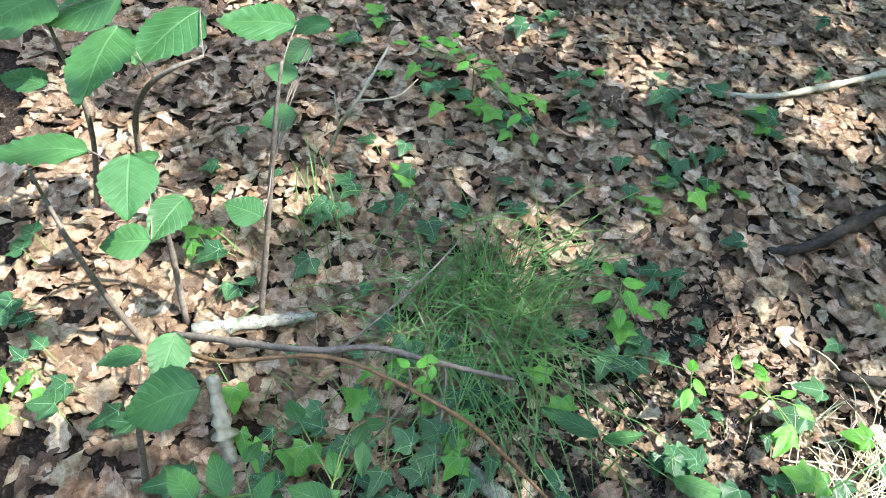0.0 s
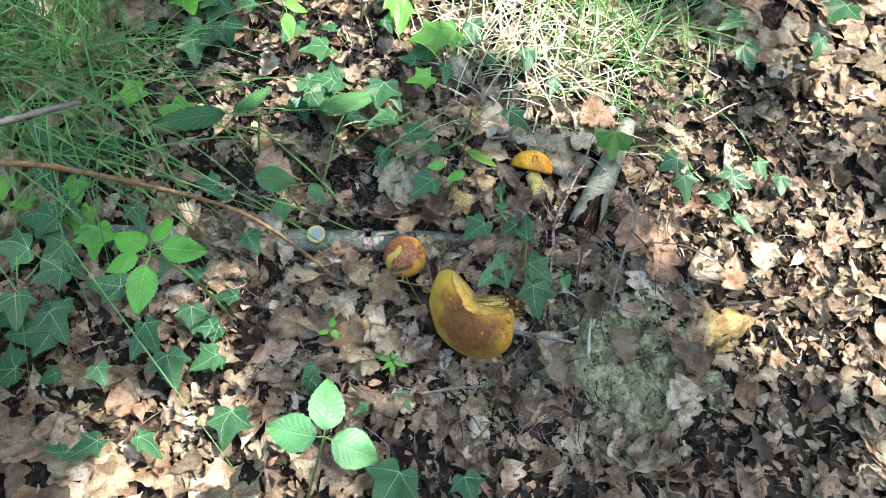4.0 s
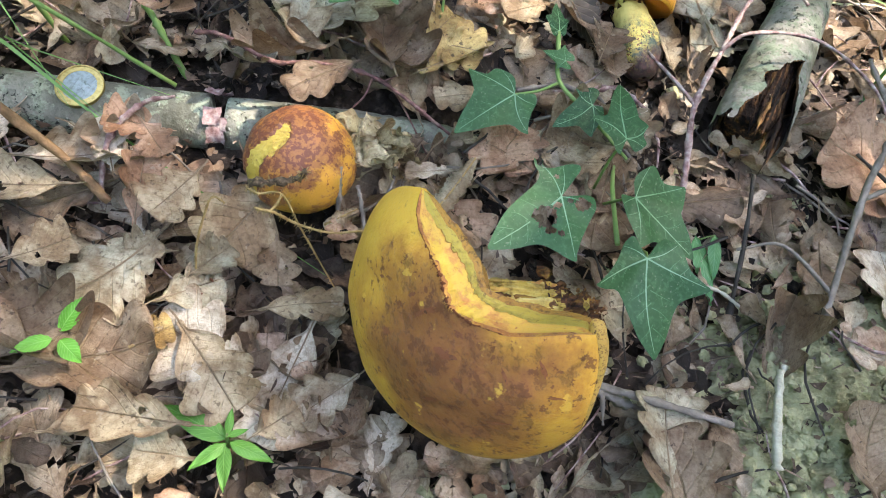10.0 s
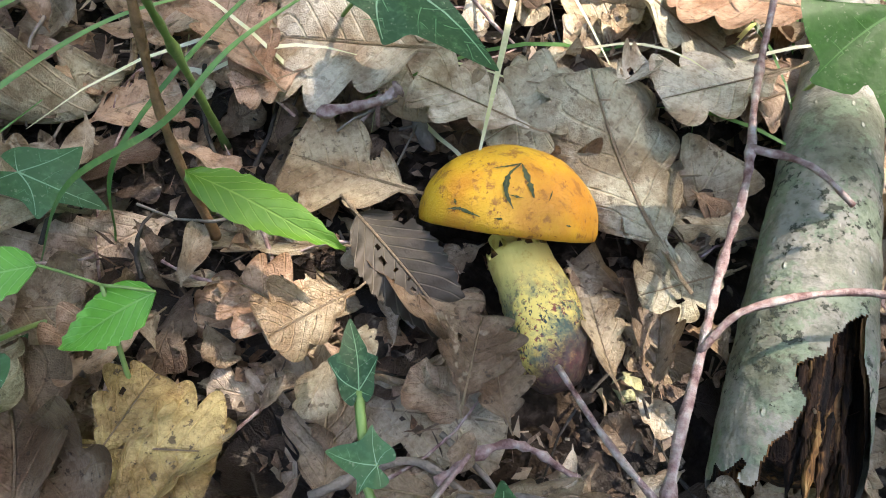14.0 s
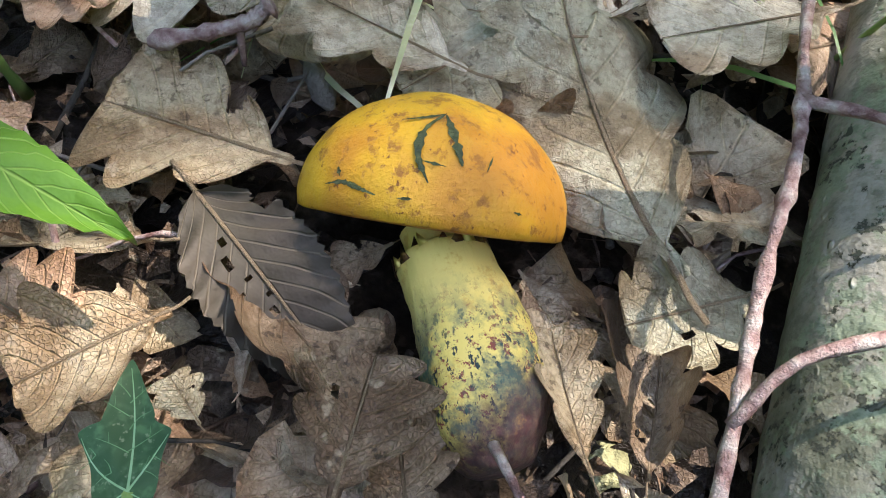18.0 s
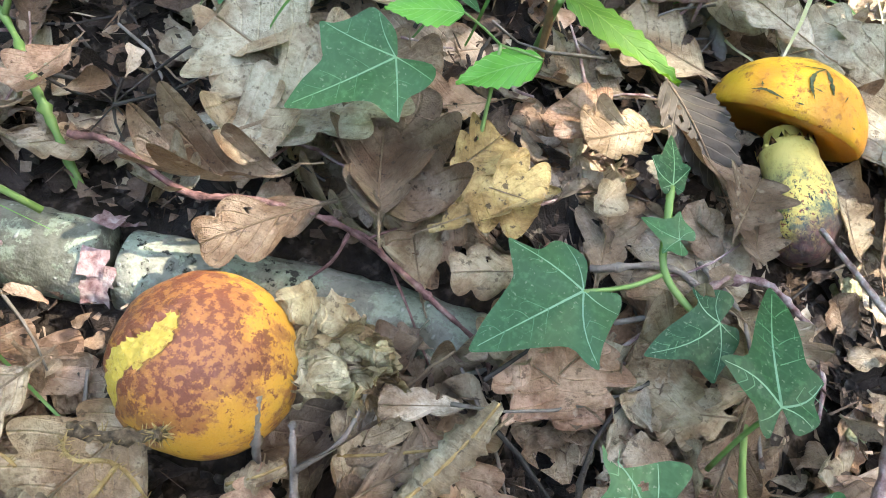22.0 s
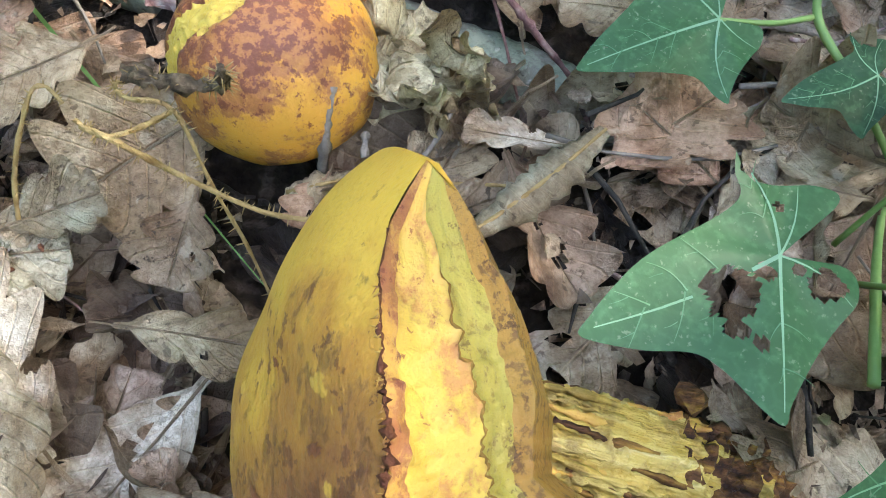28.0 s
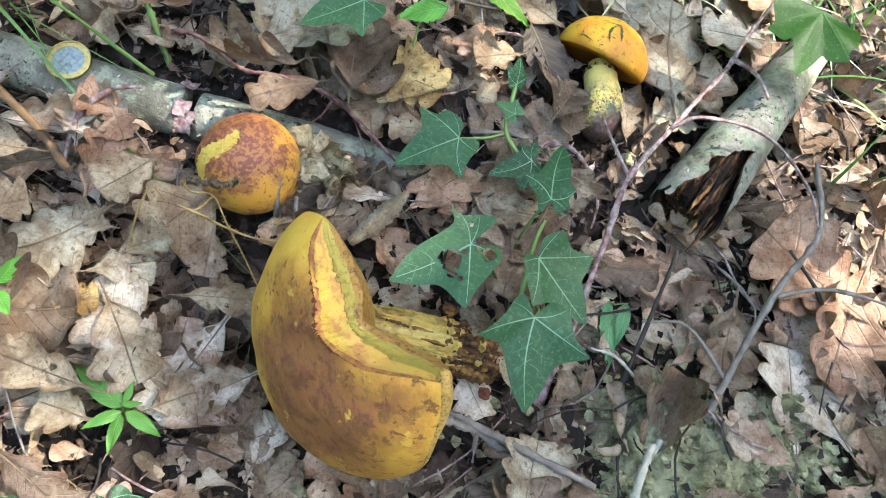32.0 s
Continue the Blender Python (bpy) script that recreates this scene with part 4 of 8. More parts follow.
def big_bolete():
    """A cap that stands on its rim, one side broken out to show the flesh and the tubes; its stem lies behind."""
    R1, R2, H = 0.0618, 0.0646, 0.0452
    n, e1 = Vector((-0.488, -0.752, 0.442)).normalized(), Vector((0.839, -0.544, 0.0)).normalized()
    e2 = n.cross(e1)
    m = Matrix((e1, e2, n)).transposed().to_4x4()
    m.translation = (0.2199, -0.0086, 0.0414)
    ob = thing("bolete_mushroom", (0.215, -0.02, -0.02), "large broken yellow-brown bolete cap propped on its rim", "mushroom")
    r = np.random.default_rng(14)
    # the break runs along this line, in the cap's own plane
    cut_a = [-0.0436, -0.037, -0.030, -0.020, -0.010, 0.0, 0.010, 0.020, 0.026, 0.031, 0.0345]
    cut_b = [0.0287, 0.0257, 0.0246, 0.0262, 0.0262, 0.0228, 0.0250, 0.0308, 0.0375, 0.0435, 0.0460]
    flesh_a, flesh_d, tube_d = [-0.0436, -0.037, -0.027, -0.012, 0.0, 0.015, 0.024, 0.030, 0.0345], [0.001, 0.006, 0.011, 0.014, 0.016, 0.0165, 0.016, 0.011, 0.004], [0.003, 0.014, 0.021, 0.0235, 0.0235, 0.032, 0.030, 0.022, 0.010]
    turn = np.concatenate([np.linspace(53, 148, 110, endpoint=False), np.linspace(148, 413, 130, endpoint=False)])
    broken = turn < 148
    rim2 = np.interp(turn, [53, 148, 165, 185, 215, 330, 360, 385, 413], [0.87, 0.70, 0.80, 0.93, 0.98, 0.98, 0.96, 0.92, 0.87])
    reach = np.sqrt(rim2)
    steps = np.linspace(0.2, 1, 800)
    for i in np.flatnonzero(broken):
        ca, cb = math.cos(radians(turn[i])) * R1, math.sin(radians(turn[i])) * R2
        over = np.flatnonzero(steps * cb > np.interp(steps * ca, cut_a, cut_b))
        if len(over):
            reach[i] = min(reach[i], steps[over[0]])
    jag = np.convolve(r.normal(size=len(turn)), [0.25, 0.5, 0.25], "same")
    reach = np.where(broken, reach + 0.004 * jag, reach + 0.004 * np.sin(np.radians(turn) * 9))
    ca, sa = np.cos(np.radians(turn)) * R1, np.sin(np.radians(turn)) * R2
    count = len(turn)

    def skin_at(a, b):
        q = np.clip(1 - (a / R1) ** 2 - (b / R2) ** 2, 0, 1)
        return H * np.sqrt(q) * (1 + 0.010 * np.sin(a * 130 + b * 60) + 0.006 * np.sin(a * 300 - b * 210)) + 0.0006 * np.sin(a * 90 - b * 160)

    def strip(name, rings, mat, label=""):
        """Rings of points round the cap, closed."""
        g = np.array(rings)
        k = np.arange(len(g) * count).reshape(len(g), count)
        nxt = np.roll(k, -1, axis=1)
        q = np.stack([k[:-1], nxt[:-1], nxt[1:], k[1:]], -1).reshape(-1, 4)
        return piece(name, mesh_of(name, g.reshape(-1, 3), q, [mat]), ob, m, label)

    def part_strip(name, rings, mat, label=""):
        """The same over the broken side alone, joined to the margin at both ends."""
        g = np.array(rings)[:, np.concatenate([[count - 1], np.flatnonzero(broken), [int(broken.sum())]])]
        w = g.shape[1]
        k = np.arange(len(g) * w).reshape(len(g), w)
        q = np.stack([k[:-1, :-1], k[:-1, 1:], k[1:, 1:], k[1:, :-1]], -1).reshape(-1, 4)
        return piece(name, mesh_of(name, g.reshape(-1, 3), q, [mat]), ob, m, label)

    radial = 1 - (1 - np.linspace(0.0, 1, 44)) ** 1.4
    skin = [np.stack([ca * reach * k, sa * reach * k, skin_at(ca * reach * k, sa * reach * k)], 1) for k in np.maximum(radial, 0.002)]
    strip("cap_skin", skin, M_CAP_BIG, "yellow skin bruised brown")
    edge = skin[-1]
    inward = np.stack([-ca, -sa, 0 * ca], 1) / np.hypot(ca, sa)[:, None]
    ea = edge[:, 0]
    fd = np.where(broken, np.interp(ea, flesh_a, flesh_d), 0.0012)
    td = np.where(broken, np.interp(ea, flesh_a, tube_d), 0.004)

    def layer(d0, d1, steps_, dip, rough):
        out = []
        for k in np.linspace(0, 1, steps_):
            depth = d0 + (d1 - d0) * k
            wob = np.convolve(r.normal(size=count), np.hanning(13) / 3.0, "same") * rough * (0 < k < 1)
            pull = dip * math.sin(k * math.pi) + 0.0006
            out.append(edge + inward * np.where(broken, pull + wob, 0.0035 * depth / 0.004)[:, None] - np.array((0, 0, 1.0)) * depth[:, None])
        return out

    flesh = layer(0 * fd, fd + 0.0006 * jag * broken, 12, 0.0022, 0.0006)
    part_strip("flesh_rim", flesh[:4], M_FLUSH, "orange-brown flushed flesh under the skin")
    part_strip("cap_flesh", flesh[3:], M_FLESH_BIG, "bright yellow broken flesh")
    tubes = layer(fd, td, 10, 0.0012, 0.0005)
    tubes[0] = flesh[-1]
    part_strip("tube_layer", tubes[:7], M_PORES, "olive yellow tubes")
    part_strip("pore_edge", tubes[6:], M_PORE_FACE, "orange-brown tube mouths")
    low = np.where(broken[:, None], tubes[-1], edge + inward * 0.0035 - np.array((0, 0, 0.004)))
    roll = [np.where(broken[:, None], low, edge + inward * 0.0 - np.array((0, 0, 0.0))), np.where(broken[:, None], low, edge + inward * 0.0006 - np.array((0, 0, 0.0022))), low]
    strip("cap_margin", roll, M_CAP_BIG, "inrolled yellow margin")
    mid = np.array((0.002, -0.012, 0.010))
    back = [low + (mid - low) * k + np.array((0, 0, -0.012)) * math.sin(k * math.pi) for k in np.linspace(0, 0.995, 14)]
    strip("pore_surface", back, M_PORE_FACE, "orange-brown pore surface")
    bits = np.random.default_rng(23)
    for k, (px, py, ln, wd, tilt) in enumerate([(0.0123, 0.0099, 0.0085, 0.0036, 0.5), (-0.004, 0.013, 0.011, 0.0022, 1.25), (-0.0088, -0.0087, 0.0045, 0.003, 0.6), (0.022, 0.006, 0.004, 0.0016, 0.3), (-0.012, 0.012, 0.004, 0.0016, 1.4), (0.030, 0.020, 0.006, 0.0014, -0.5), (0.042, 0.002, 0.009, 0.0014, 0.9), (0.036, 0.030, 0.006, 0.0014, -0.6), (0.020, -0.012, 0.008, 0.0018, 0.9), (0.010, 0.019, 0.004, 0.0022, 0.2), (0.046, 0.024, 0.004, 0.0012, 0.4), (-0.026, 0.002, 0.003, 0.0012, 1.0)]):
        ring = []
        for g in np.linspace(0, 2 * np.pi, 18, endpoint=False):
            q = 1 + 0.22 * bits.normal()
            u, w = ln * 0.5 * q * math.cos(g), wd * 0.5 * q * math.sin(g)
            x, y = px + u * math.cos(tilt) - w * math.sin(tilt), py + u * math.sin(tilt) + w * math.cos(tilt)
            ring.append((x, y, float(skin_at(np.array(x), np.array(y))) + 0.00025))
        mid_ = (px, py, float(skin_at(np.array(px), np.array(py))) + 0.0004)
        piece("scar", mesh_of("scar", ring + [mid_], [(i, (i + 1) % 18, 18) for i in range(18)], [M_SCAR]), ob, m, "dark red-brown scar in the skin")
    line = edge[np.flatnonzero(broken)][4:-2]
    v, f = tube_arrays(line + (0, 0, -0.0001), [0.0001, 0.00035, 0.0004, 0.0005, 0.0003, 0.0001], 6, 0.9, 9)
    piece("torn_edge", mesh_of("torn_edge", v, f, [M_EDGE]), ob, m, "dark red-brown torn skin edge")
    seam = flesh[-1][np.flatnonzero(broken)][6:-6]
    v, f = tube_arrays(seam, [0.0001, 0.00016, 0.0002, 0.00012], 5, 0.5, 10)
    piece("flesh_seam", mesh_of("flesh_seam", v, f, [M_PORES_DARK]), ob, m, "brown line between flesh and tubes")
    margin = edge[np.flatnonzero(~broken)][95:]
    v, f = tube_arrays(margin + (0, 0, -0.0004), [0.0001, 0.0002, 0.00025, 0.0002], 5, 0.5, 11)
    piece("margin_line", mesh_of("margin_line", v, f, [M_EDGE]), ob, m, "thin brown line along the margin")
    # the pore layer bulges out past the skin beside the break
    lip = edge[np.flatnonzero(~broken)][78:]
    out_ = -inward[np.flatnonzero(~broken)][78:]
    ahead = lip[-1] - lip[-3]
    ahead = ahead / np.linalg.norm(ahead)
    lip = np.vstack([lip, [lip[-1] + ahead * k for k in (0.0012, 0.0024, 0.0034, 0.0040)]])
    out_ = np.vstack([out_, np.repeat(out_[-1:], 4, axis=0)])
    grow = np.interp(np.linspace(0, 1, len(lip)), [0, 0.3, 0.7, 0.88, 0.96, 1.0], [0.0003, 0.0010, 0.0017, 0.0031, 0.0030, 0.0010])
    lip = lip + out_ * (-0.0006 - grow * 0.15)[:, None] + np.array((0, 0, -1.0)) * (grow * 0.85)[:, None]
    v, f = tube_arrays(lip, grow, 18, 0.0, 12)
    v = v + 0.0004 * noise_row(v * 260)[:, None] * np.sign(v - v.mean(axis=0)) * 0.5
    piece("pore_lip", mesh_of("pore_lip", v, f, [M_LIP]), ob, m, "ochre pitted lip of the pore layer")
    V, F, base = [], [], 0
    for _ in range(90):
        p = line[int(bits.integers(30, len(line) - 4))] + bits.normal(size=3) * 0.0002
        tip = p + np.array((bits.normal() * 0.4, -0.7, 0.35)) * bits.uniform(0.0005, 0.0015)
        v, f = tube_arrays([p, (p + tip) / 2, tip], [0.00013, 0.0001, 0.00003], 4, 0, 1)
        V.append(v), F.extend([tuple(i + base for i in q) for q in f])
        base += len(v)
    piece("skin_fringe", mesh_of("skin_fringe", np.concatenate(V), F, [M_FLUSH]), ob, m, "fine pale fringe of torn skin")
    return ob


def big_skin_material():
    """Golden skin with one wide rubbed brown area that is streaked, pitted and flecked with yellow."""
    n = Nodes("big_cap_skin", 0.5, 0.3)
    p = n.coord()
    sep = n.tree.nodes.new("ShaderNodeSeparateXYZ")
    n.put(sep.inputs[0], p)
    x, y = sep.outputs[0], sep.outputs[1]
    wide, fine, dust = n.noise(38, 7, p, 0.62), n.noise(190, 7, p, 0.7), n.noise(900, 4, p)
    turned = n.tree.nodes.new("ShaderNodeMapping")
    n.put(turned.inputs["Vector"], p)
    turned.inputs["Rotation"].default_value = (0, 0, radians(32))
    streak = n.noise(170, 9, n.scaled(turned.outputs[0], 0.8, 1.15, 1.0), 0.72)
    c = n.mix(n.step(n.noise(26, 4, p), 0.35, 0.65), (0.70, 0.425, 0.065), (0.61, 0.335, 0.05))
    u = n.math("MULTIPLY", n.math("SUBTRACT", x, 0.016), 1 / 0.050)
    v = n.math("MULTIPLY", n.math("SUBTRACT", n.math("ADD", y, n.math("MULTIPLY", x, 0.10)), 0.003), 1 / 0.046)
    far = n.math("SQRT", n.math("ADD", n.math("MULTIPLY", u, u), n.math("MULTIPLY", v, v)))
    ragged = n.math("ADD", far, n.math("MULTIPLY", n.math("SUBTRACT", wide, 0.5), 1.5))
    ragged = n.math("ADD", ragged, n.math("MULTIPLY", n.math("SUBTRACT", streak, 0.5), 0.8))
    ochre = n.math("SUBTRACT", 1.0, n.step(ragged, 0.65, 1.35))
    brown = n.math("SUBTRACT", 1.0, n.step(ragged, 0.30, 1.05))
    c = n.mix(n.math("MULTIPLY", ochre, 0.9), c, (0.48, 0.215, 0.036))
    c = n.mix(n.math("MULTIPLY", brown, n.math("ADD", 0.50, n.math("MULTIPLY", fine, 0.9)), clamp=True), c, (0.25, 0.098, 0.036))
    dark = n.step(n.math("ADD", streak, n.math("MULTIPLY", ochre, 0.12)), 0.62, 0.71)
    c = n.mix(n.math("MULTIPLY", dark, 0.6), c, (0.125, 0.048, 0.024))
    fleck = n.step(n.math("ADD", fine, n.math("MULTIPLY", ochre, 0.06)), 0.625, 0.66)
    c = n.mix(n.math("MULTIPLY", fleck, 0.8), c, (0.15, 0.055, 0.024))
    c = n.mix(n.math("MULTIPLY", n.step(n.noise(110, 4, p), 0.66, 0.70), 0.8), c, (0.68, 0.40, 0.07))
    c = n.mix(n.math("MULTIPLY", n.step(dust, 0.58, 0.70), 0.35), c, n.mix(1.0, c, (0.6, 0.5, 0.45), "MULTIPLY"))
    n.bump(n.math("ADD", n.math("MULTIPLY", dark, -0.5), n.math("ADD", n.math("MULTIPLY", fine, 0.7), n.math("ADD", wide, n.math("MULTIPLY", dust, 0.3)))), 0.6, 0.0014)
    n.bsdf.inputs["Subsurface Weight"].default_value = 0.08
    n.bsdf.inputs["Subsurface Radius"].default_value = (0.004, 0.002, 0.0006)
    return n.color(c)


M_CAP_BIG = big_skin_material()
big_bolete()


def broken_stem():
    ob = thing("mushroom_stem", (0.245, 0.015, -0.02), "torn yellow and brown bolete stem lying behind the big cap", "mushroom stem")
    for name, pts, radii, mat, label, seed in (
        ("stem_flesh", [(0.212, 0.000, 0.012), (0.232, 0.010, 0.010), (0.248, 0.017, 0.004), (0.258, 0.022, 0.0)], [0.0078, 0.0108, 0.0122, 0.0112], M_TORN, "torn cream and yellow stem flesh", 5),
        ("stem_base", [(0.246, 0.0160, 0.004), (0.258, 0.0215, 0.001), (0.268, 0.026, -0.003), (0.279, 0.031, -0.009)], [0.0116, 0.0130, 0.0128, 0.007], M_GNAWED, "dark brown gnawed base", 6),
    ):
        line = curve_points(pts, 18)
        v, f = tube_arrays(line, radii, 56, 0.0, seed)
        n = len(line) * 56
        ax = np.repeat(line, 56, axis=0)
        turn = np.tile(np.arange(56), len(line)) * 2 * np.pi / 56
        along = np.repeat(np.arange(len(line)), 56) / len(line)
        rough = noise_row(np.stack([3 * np.cos(turn), 3 * np.sin(turn), 2.0 * along + seed], 1)) * 0.20 + noise_row(np.stack([9 * np.cos(turn), 9 * np.sin(turn), 5 * along + seed], 1)) * 0.12 + noise_row(v[:n] * 420) * (0.20 if seed == 5 else 0.42)
        v[:n] += (v[:n] - ax) * rough[:, None]
        piece(name, mesh_of(name, v, f, [mat]), ob, None, label)
    r = np.random.default_rng(5)
    for k in range(130):
        a = r.uniform(0, 2 * np.pi)
        s0 = r.uniform(0, 0.8)
        p = np.array((0.214 + 0.036 * s0, 0.001 + 0.017 * s0, 0.011 - 0.008 * s0)) + 0.0126 * np.array((0.35 * math.cos(a), -0.8 * math.cos(a), 0.95 * math.sin(a)))
        e = p + np.array((0.024, 0.011, -0.003)) * r.uniform(0.3, 0.9) + r.normal(size=3) * 0.0012
        tube("fibre", [p, (p + e) / 2 + r.normal(size=3) * 0.0006, e], [0.0005, 0.0010, 0.0003], (M_TORN, M_TORN, M_FLESH_BIG, M_GNAWED)[k % 4], ob, 5, 0.3, k)
    for k in range(34):
        at = Vector((0.256, 0.021, 0.006)) + Vector((r.normal() * 0.010, r.normal() * 0.008, r.normal() * 0.004))
        bm = bmesh.new()
        bmesh.ops.create_icosphere(bm, subdivisions=2, radius=float(r.uniform(0.0012, 0.0034)))
        for v in bm.verts:
            v.co *= 1 + 0.6 * noise.noise(v.co * 500 + at * 90)
        me = bpy.data.meshes.new("crumb")
        bm.to_mesh(me), bm.free()
        me.materials.append((M_GNAWED, M_TORN, M_EDGE)[k % 3])
        piece("crumb", me, ob, Matrix.Translation(at), "dark gnawed crumb" if k % 3 != 1 else "")


broken_stem()


def mid_bolete():
    ob = thing("bolete_mushroom", (0.1195, 0.0375, -0.02), "orange-brown bolete cap with a nibbled yellow patch beside the branch", "mushroom")
    R, H = 0.0265, 0.0245
    prof = [(R * math.sin(t), H * math.cos(t)) for t in np.linspace(0.0, math.pi * 0.5, 46)] + [(R * 0.985, -0.004), (R * 0.9, -0.008), (R * 0.6, -0.009)]
    v, f = revolve(prof, 120, 0.012, 2)
    m = frame_of((0.1160, 0.0366, 0.003), (-0.08, -0.12, 1))
    # the gnawed strip runs from near the top down over the rim, widening
    strip = np.array([(-0.0069, 0.003, 0.0235), (-0.0064, -0.0027, 0.0236), (-0.009, -0.0077, 0.0219), (-0.0133, -0.0112, 0.0184), (-0.0151, -0.0158, 0.0138), (-0.0145, -0.0202, 0.0083), (-0.0165, -0.0212, -0.002)])
    strip = curve_points(strip, 6)
    wide = np.interp(np.linspace(0, 1, len(strip)), [0, 0.15, 0.45, 0.7, 1], [0.0024, 0.0042, 0.0048, 0.0058, 0.0066])
    near = np.min(np.linalg.norm(v[:, None] - strip[None], axis=2) / wide[None], axis=1)
    near += 0.28 * noise_row(v * 420) + 0.15 * noise_row(v * 1100)
    bite = np.clip((1.15 - near) / 0.25, 0, 1)
    push = 1 + 0.02 * noise_row(v * 70) + 0.008 * noise_row(v * 260)
    v = v * push[:, None]
    v -= v / (np.linalg.norm(v, axis=1)[:, None] + 1e-9) * (bite * (0.0011 + 0.0009 * noise_row(v * 700)))[:, None]
    bare = [all(bite[i] > 0.5 for i in q) for q in f]
    for name, keep, mat, label in (("cap", False, M_CAP_MID, "orange skin mottled purple-brown"), ("nibbled_patch", True, M_NIBBLED, "bare pale yellow flesh")):
        piece(name, mesh_of(name, v, [q for q, k in zip(f, bare) if k == keep], [mat]), ob, m, label)
    vs, fs = revolve([(0.001, -0.024), (0.011, -0.024), (0.0115, -0.006)], 20, 0.03, 1)
    piece("stem", mesh_of("stem", vs, fs, [M_FLESH]), ob, m)
    return ob


mid_bolete()


def small_bolete():
    """A whole young bolete, laid on its side: cap away, stem towards the front."""
    ob = thing("bolete_mushroom", (0.24, 0.2, -0.01), "small bolete with yellow cap and spotted stem lying on leaves", "mushroom")
    base, neck = Vector((0.2545, 0.1735, 0.011)), Vector((0.2335, 0.2105, 0.013))
    ax = neck - base
    ln = ax.length
    m = frame_of(base, ax)
    prof = [(0.001, -0.004), (0.006, -0.003), (0.0100, 0.002), (0.0122, 0.008), (0.0122, 0.016), (0.0110, 0.026), (0.0100, 0.035), (0.0098, 0.0405), (0.0062, 0.0412), (0.0066, ln + 0.004)]
    prof = [(float(np.interp(z, [p[1] for p in prof], [p[0] for p in prof])), z) for z in np.linspace(-0.004, ln + 0.004, 60)]
    v, f = revolve(prof, 48, 0.02, 4)
    v = v * (1 + 0.05 * noise_row(v * 160) + 0.04 * noise_row(v * 480))[:, None] ** (1, 1, 0)
    v[:, 0] += 0.002 * np.sin(np.clip(v[:, 2] / ln, 0, 1) * 3.1) - 0.001
    piece("stem", mesh_of("stem", v, f, [M_STEM]), ob, m, "yellow stem with red and blue-green stains")
    r = np.random.default_rng(8)
    for k in range(22):
        a = 2 * math.pi * k / 22
        c, q = 0.0098 * math.cos(a), 0.0098 * math.sin(a)
        hgt, w = r.uniform(0.0006, 0.003), 0.16
        pts = [(0.0101 * math.cos(a - w), 0.0101 * math.sin(a - w), 0.0385), (0.0101 * math.cos(a + w), 0.0101 * math.sin(a + w), 0.0385), (c * 1.04 + r.normal() * 0.0006, q * 1.04, 0.0405 + hgt), (c * 0.9, q * 0.9, 0.0398)]
        piece("torn_skin", mesh_of("torn_skin", np.array(pts) + (-0.0005, 0, 0), [(0, 1, 2), (0, 3, 1), (0, 2, 3), (1, 3, 2)], [M_GNAWED if k % 3 else M_STEM]), ob, m, "" if k % 3 == 0 else "brown torn skin at the neck")
    up = Vector((-0.12, 0.82, 0.52)).normalized()
    R = 0.0275
    prof = [(R * math.sin(t), 0.0238 * math.cos(t)) for t in np.linspace(0.0, math.pi * 0.5, 30)] + [(R * 0.985, -0.0022), (R * 0.955, -0.0026)]
    v, f = revolve(prof, 90, 0.016, 8)
    v = v * (1 + 0.022 * noise_row(v * 75) + 0.006 * noise_row(v * 300))[:, None]
    cm = frame_of((0.2297, 0.2175, 0.0135), up)
    cap = piece("cap", mesh_of("cap", v, f, [M_CAP_SMALL]), ob, cm, "orange-yellow cap with a dark blue bruise")
    def stroke(pts, width):
        mid = curve_points([(x, y, 0.0) for x, y in pts], 8)
        tan = np.gradient(mid, axis=0)
        nor = np.stack([-tan[:, 1], tan[:, 0], 0 * tan[:, 0]], 1)
        nor /= np.linalg.norm(nor, axis=1)[:, None] + 1e-9
        wid = 0.65 * width * (np.sin(np.linspace(0.15, np.pi - 0.15, len(mid))) * np.clip(0.8 + 0.25 * r.normal(size=len(mid)), 0.2, 1.3))[:, None]
        flat = np.concatenate([mid - nor * wid, mid + nor * wid])
        out = []
        for x, y, _ in flat:
            t, p = x, y
            out.append(np.array((R * math.sin(t) * math.cos(p), R * math.sin(t) * math.sin(p), 0.0238 * math.cos(t))) * 1.012)
        k = len(mid)
        piece("bruise", mesh_of("bruise", out, [(i, i + 1, k + i + 1, k + i) for i in range(k - 1)], [M_BRUISE]), cap, cm, "dark blue bruise line")

    toward = math.atan2(*((cm.inverted().to_3x3() @ Vector((0.02, -0.49, 0.87)))[k] for k in (1, 0)))
    stroke([(0.72, toward + 0.02), (0.92, toward - 0.13), (1.15, toward - 0.14), (1.36, toward - 0.04)], 0.05)
    stroke([(0.74, toward + 0.02), (0.95, toward + 0.10), (1.2, toward + 0.17)], 0.06)
    stroke([(0.86, toward - 0.36), (0.80, toward - 0.16), (0.72, toward + 0.04)], 0.028)
    stroke([(1.20, toward - 0.10), (1.22, toward + 0.06)], 0.02)
    stroke([(1.47, toward - 0.78), (1.44, toward - 0.62), (1.47, toward - 0.48), (1.50, toward - 0.36)], 0.035)
    stroke([(1.33, toward - 0.70), (1.40, toward - 0.66)], 0.03)
    stroke([(1.50, toward - 0.22), (1.49, toward - 0.12)], 0.02)
    stroke([(1.48, toward + 0.55), (1.49, toward + 0.62)], 0.018)
    stroke([(1.22, toward + 0.34), (1.08, toward + 0.40)], 0.012)
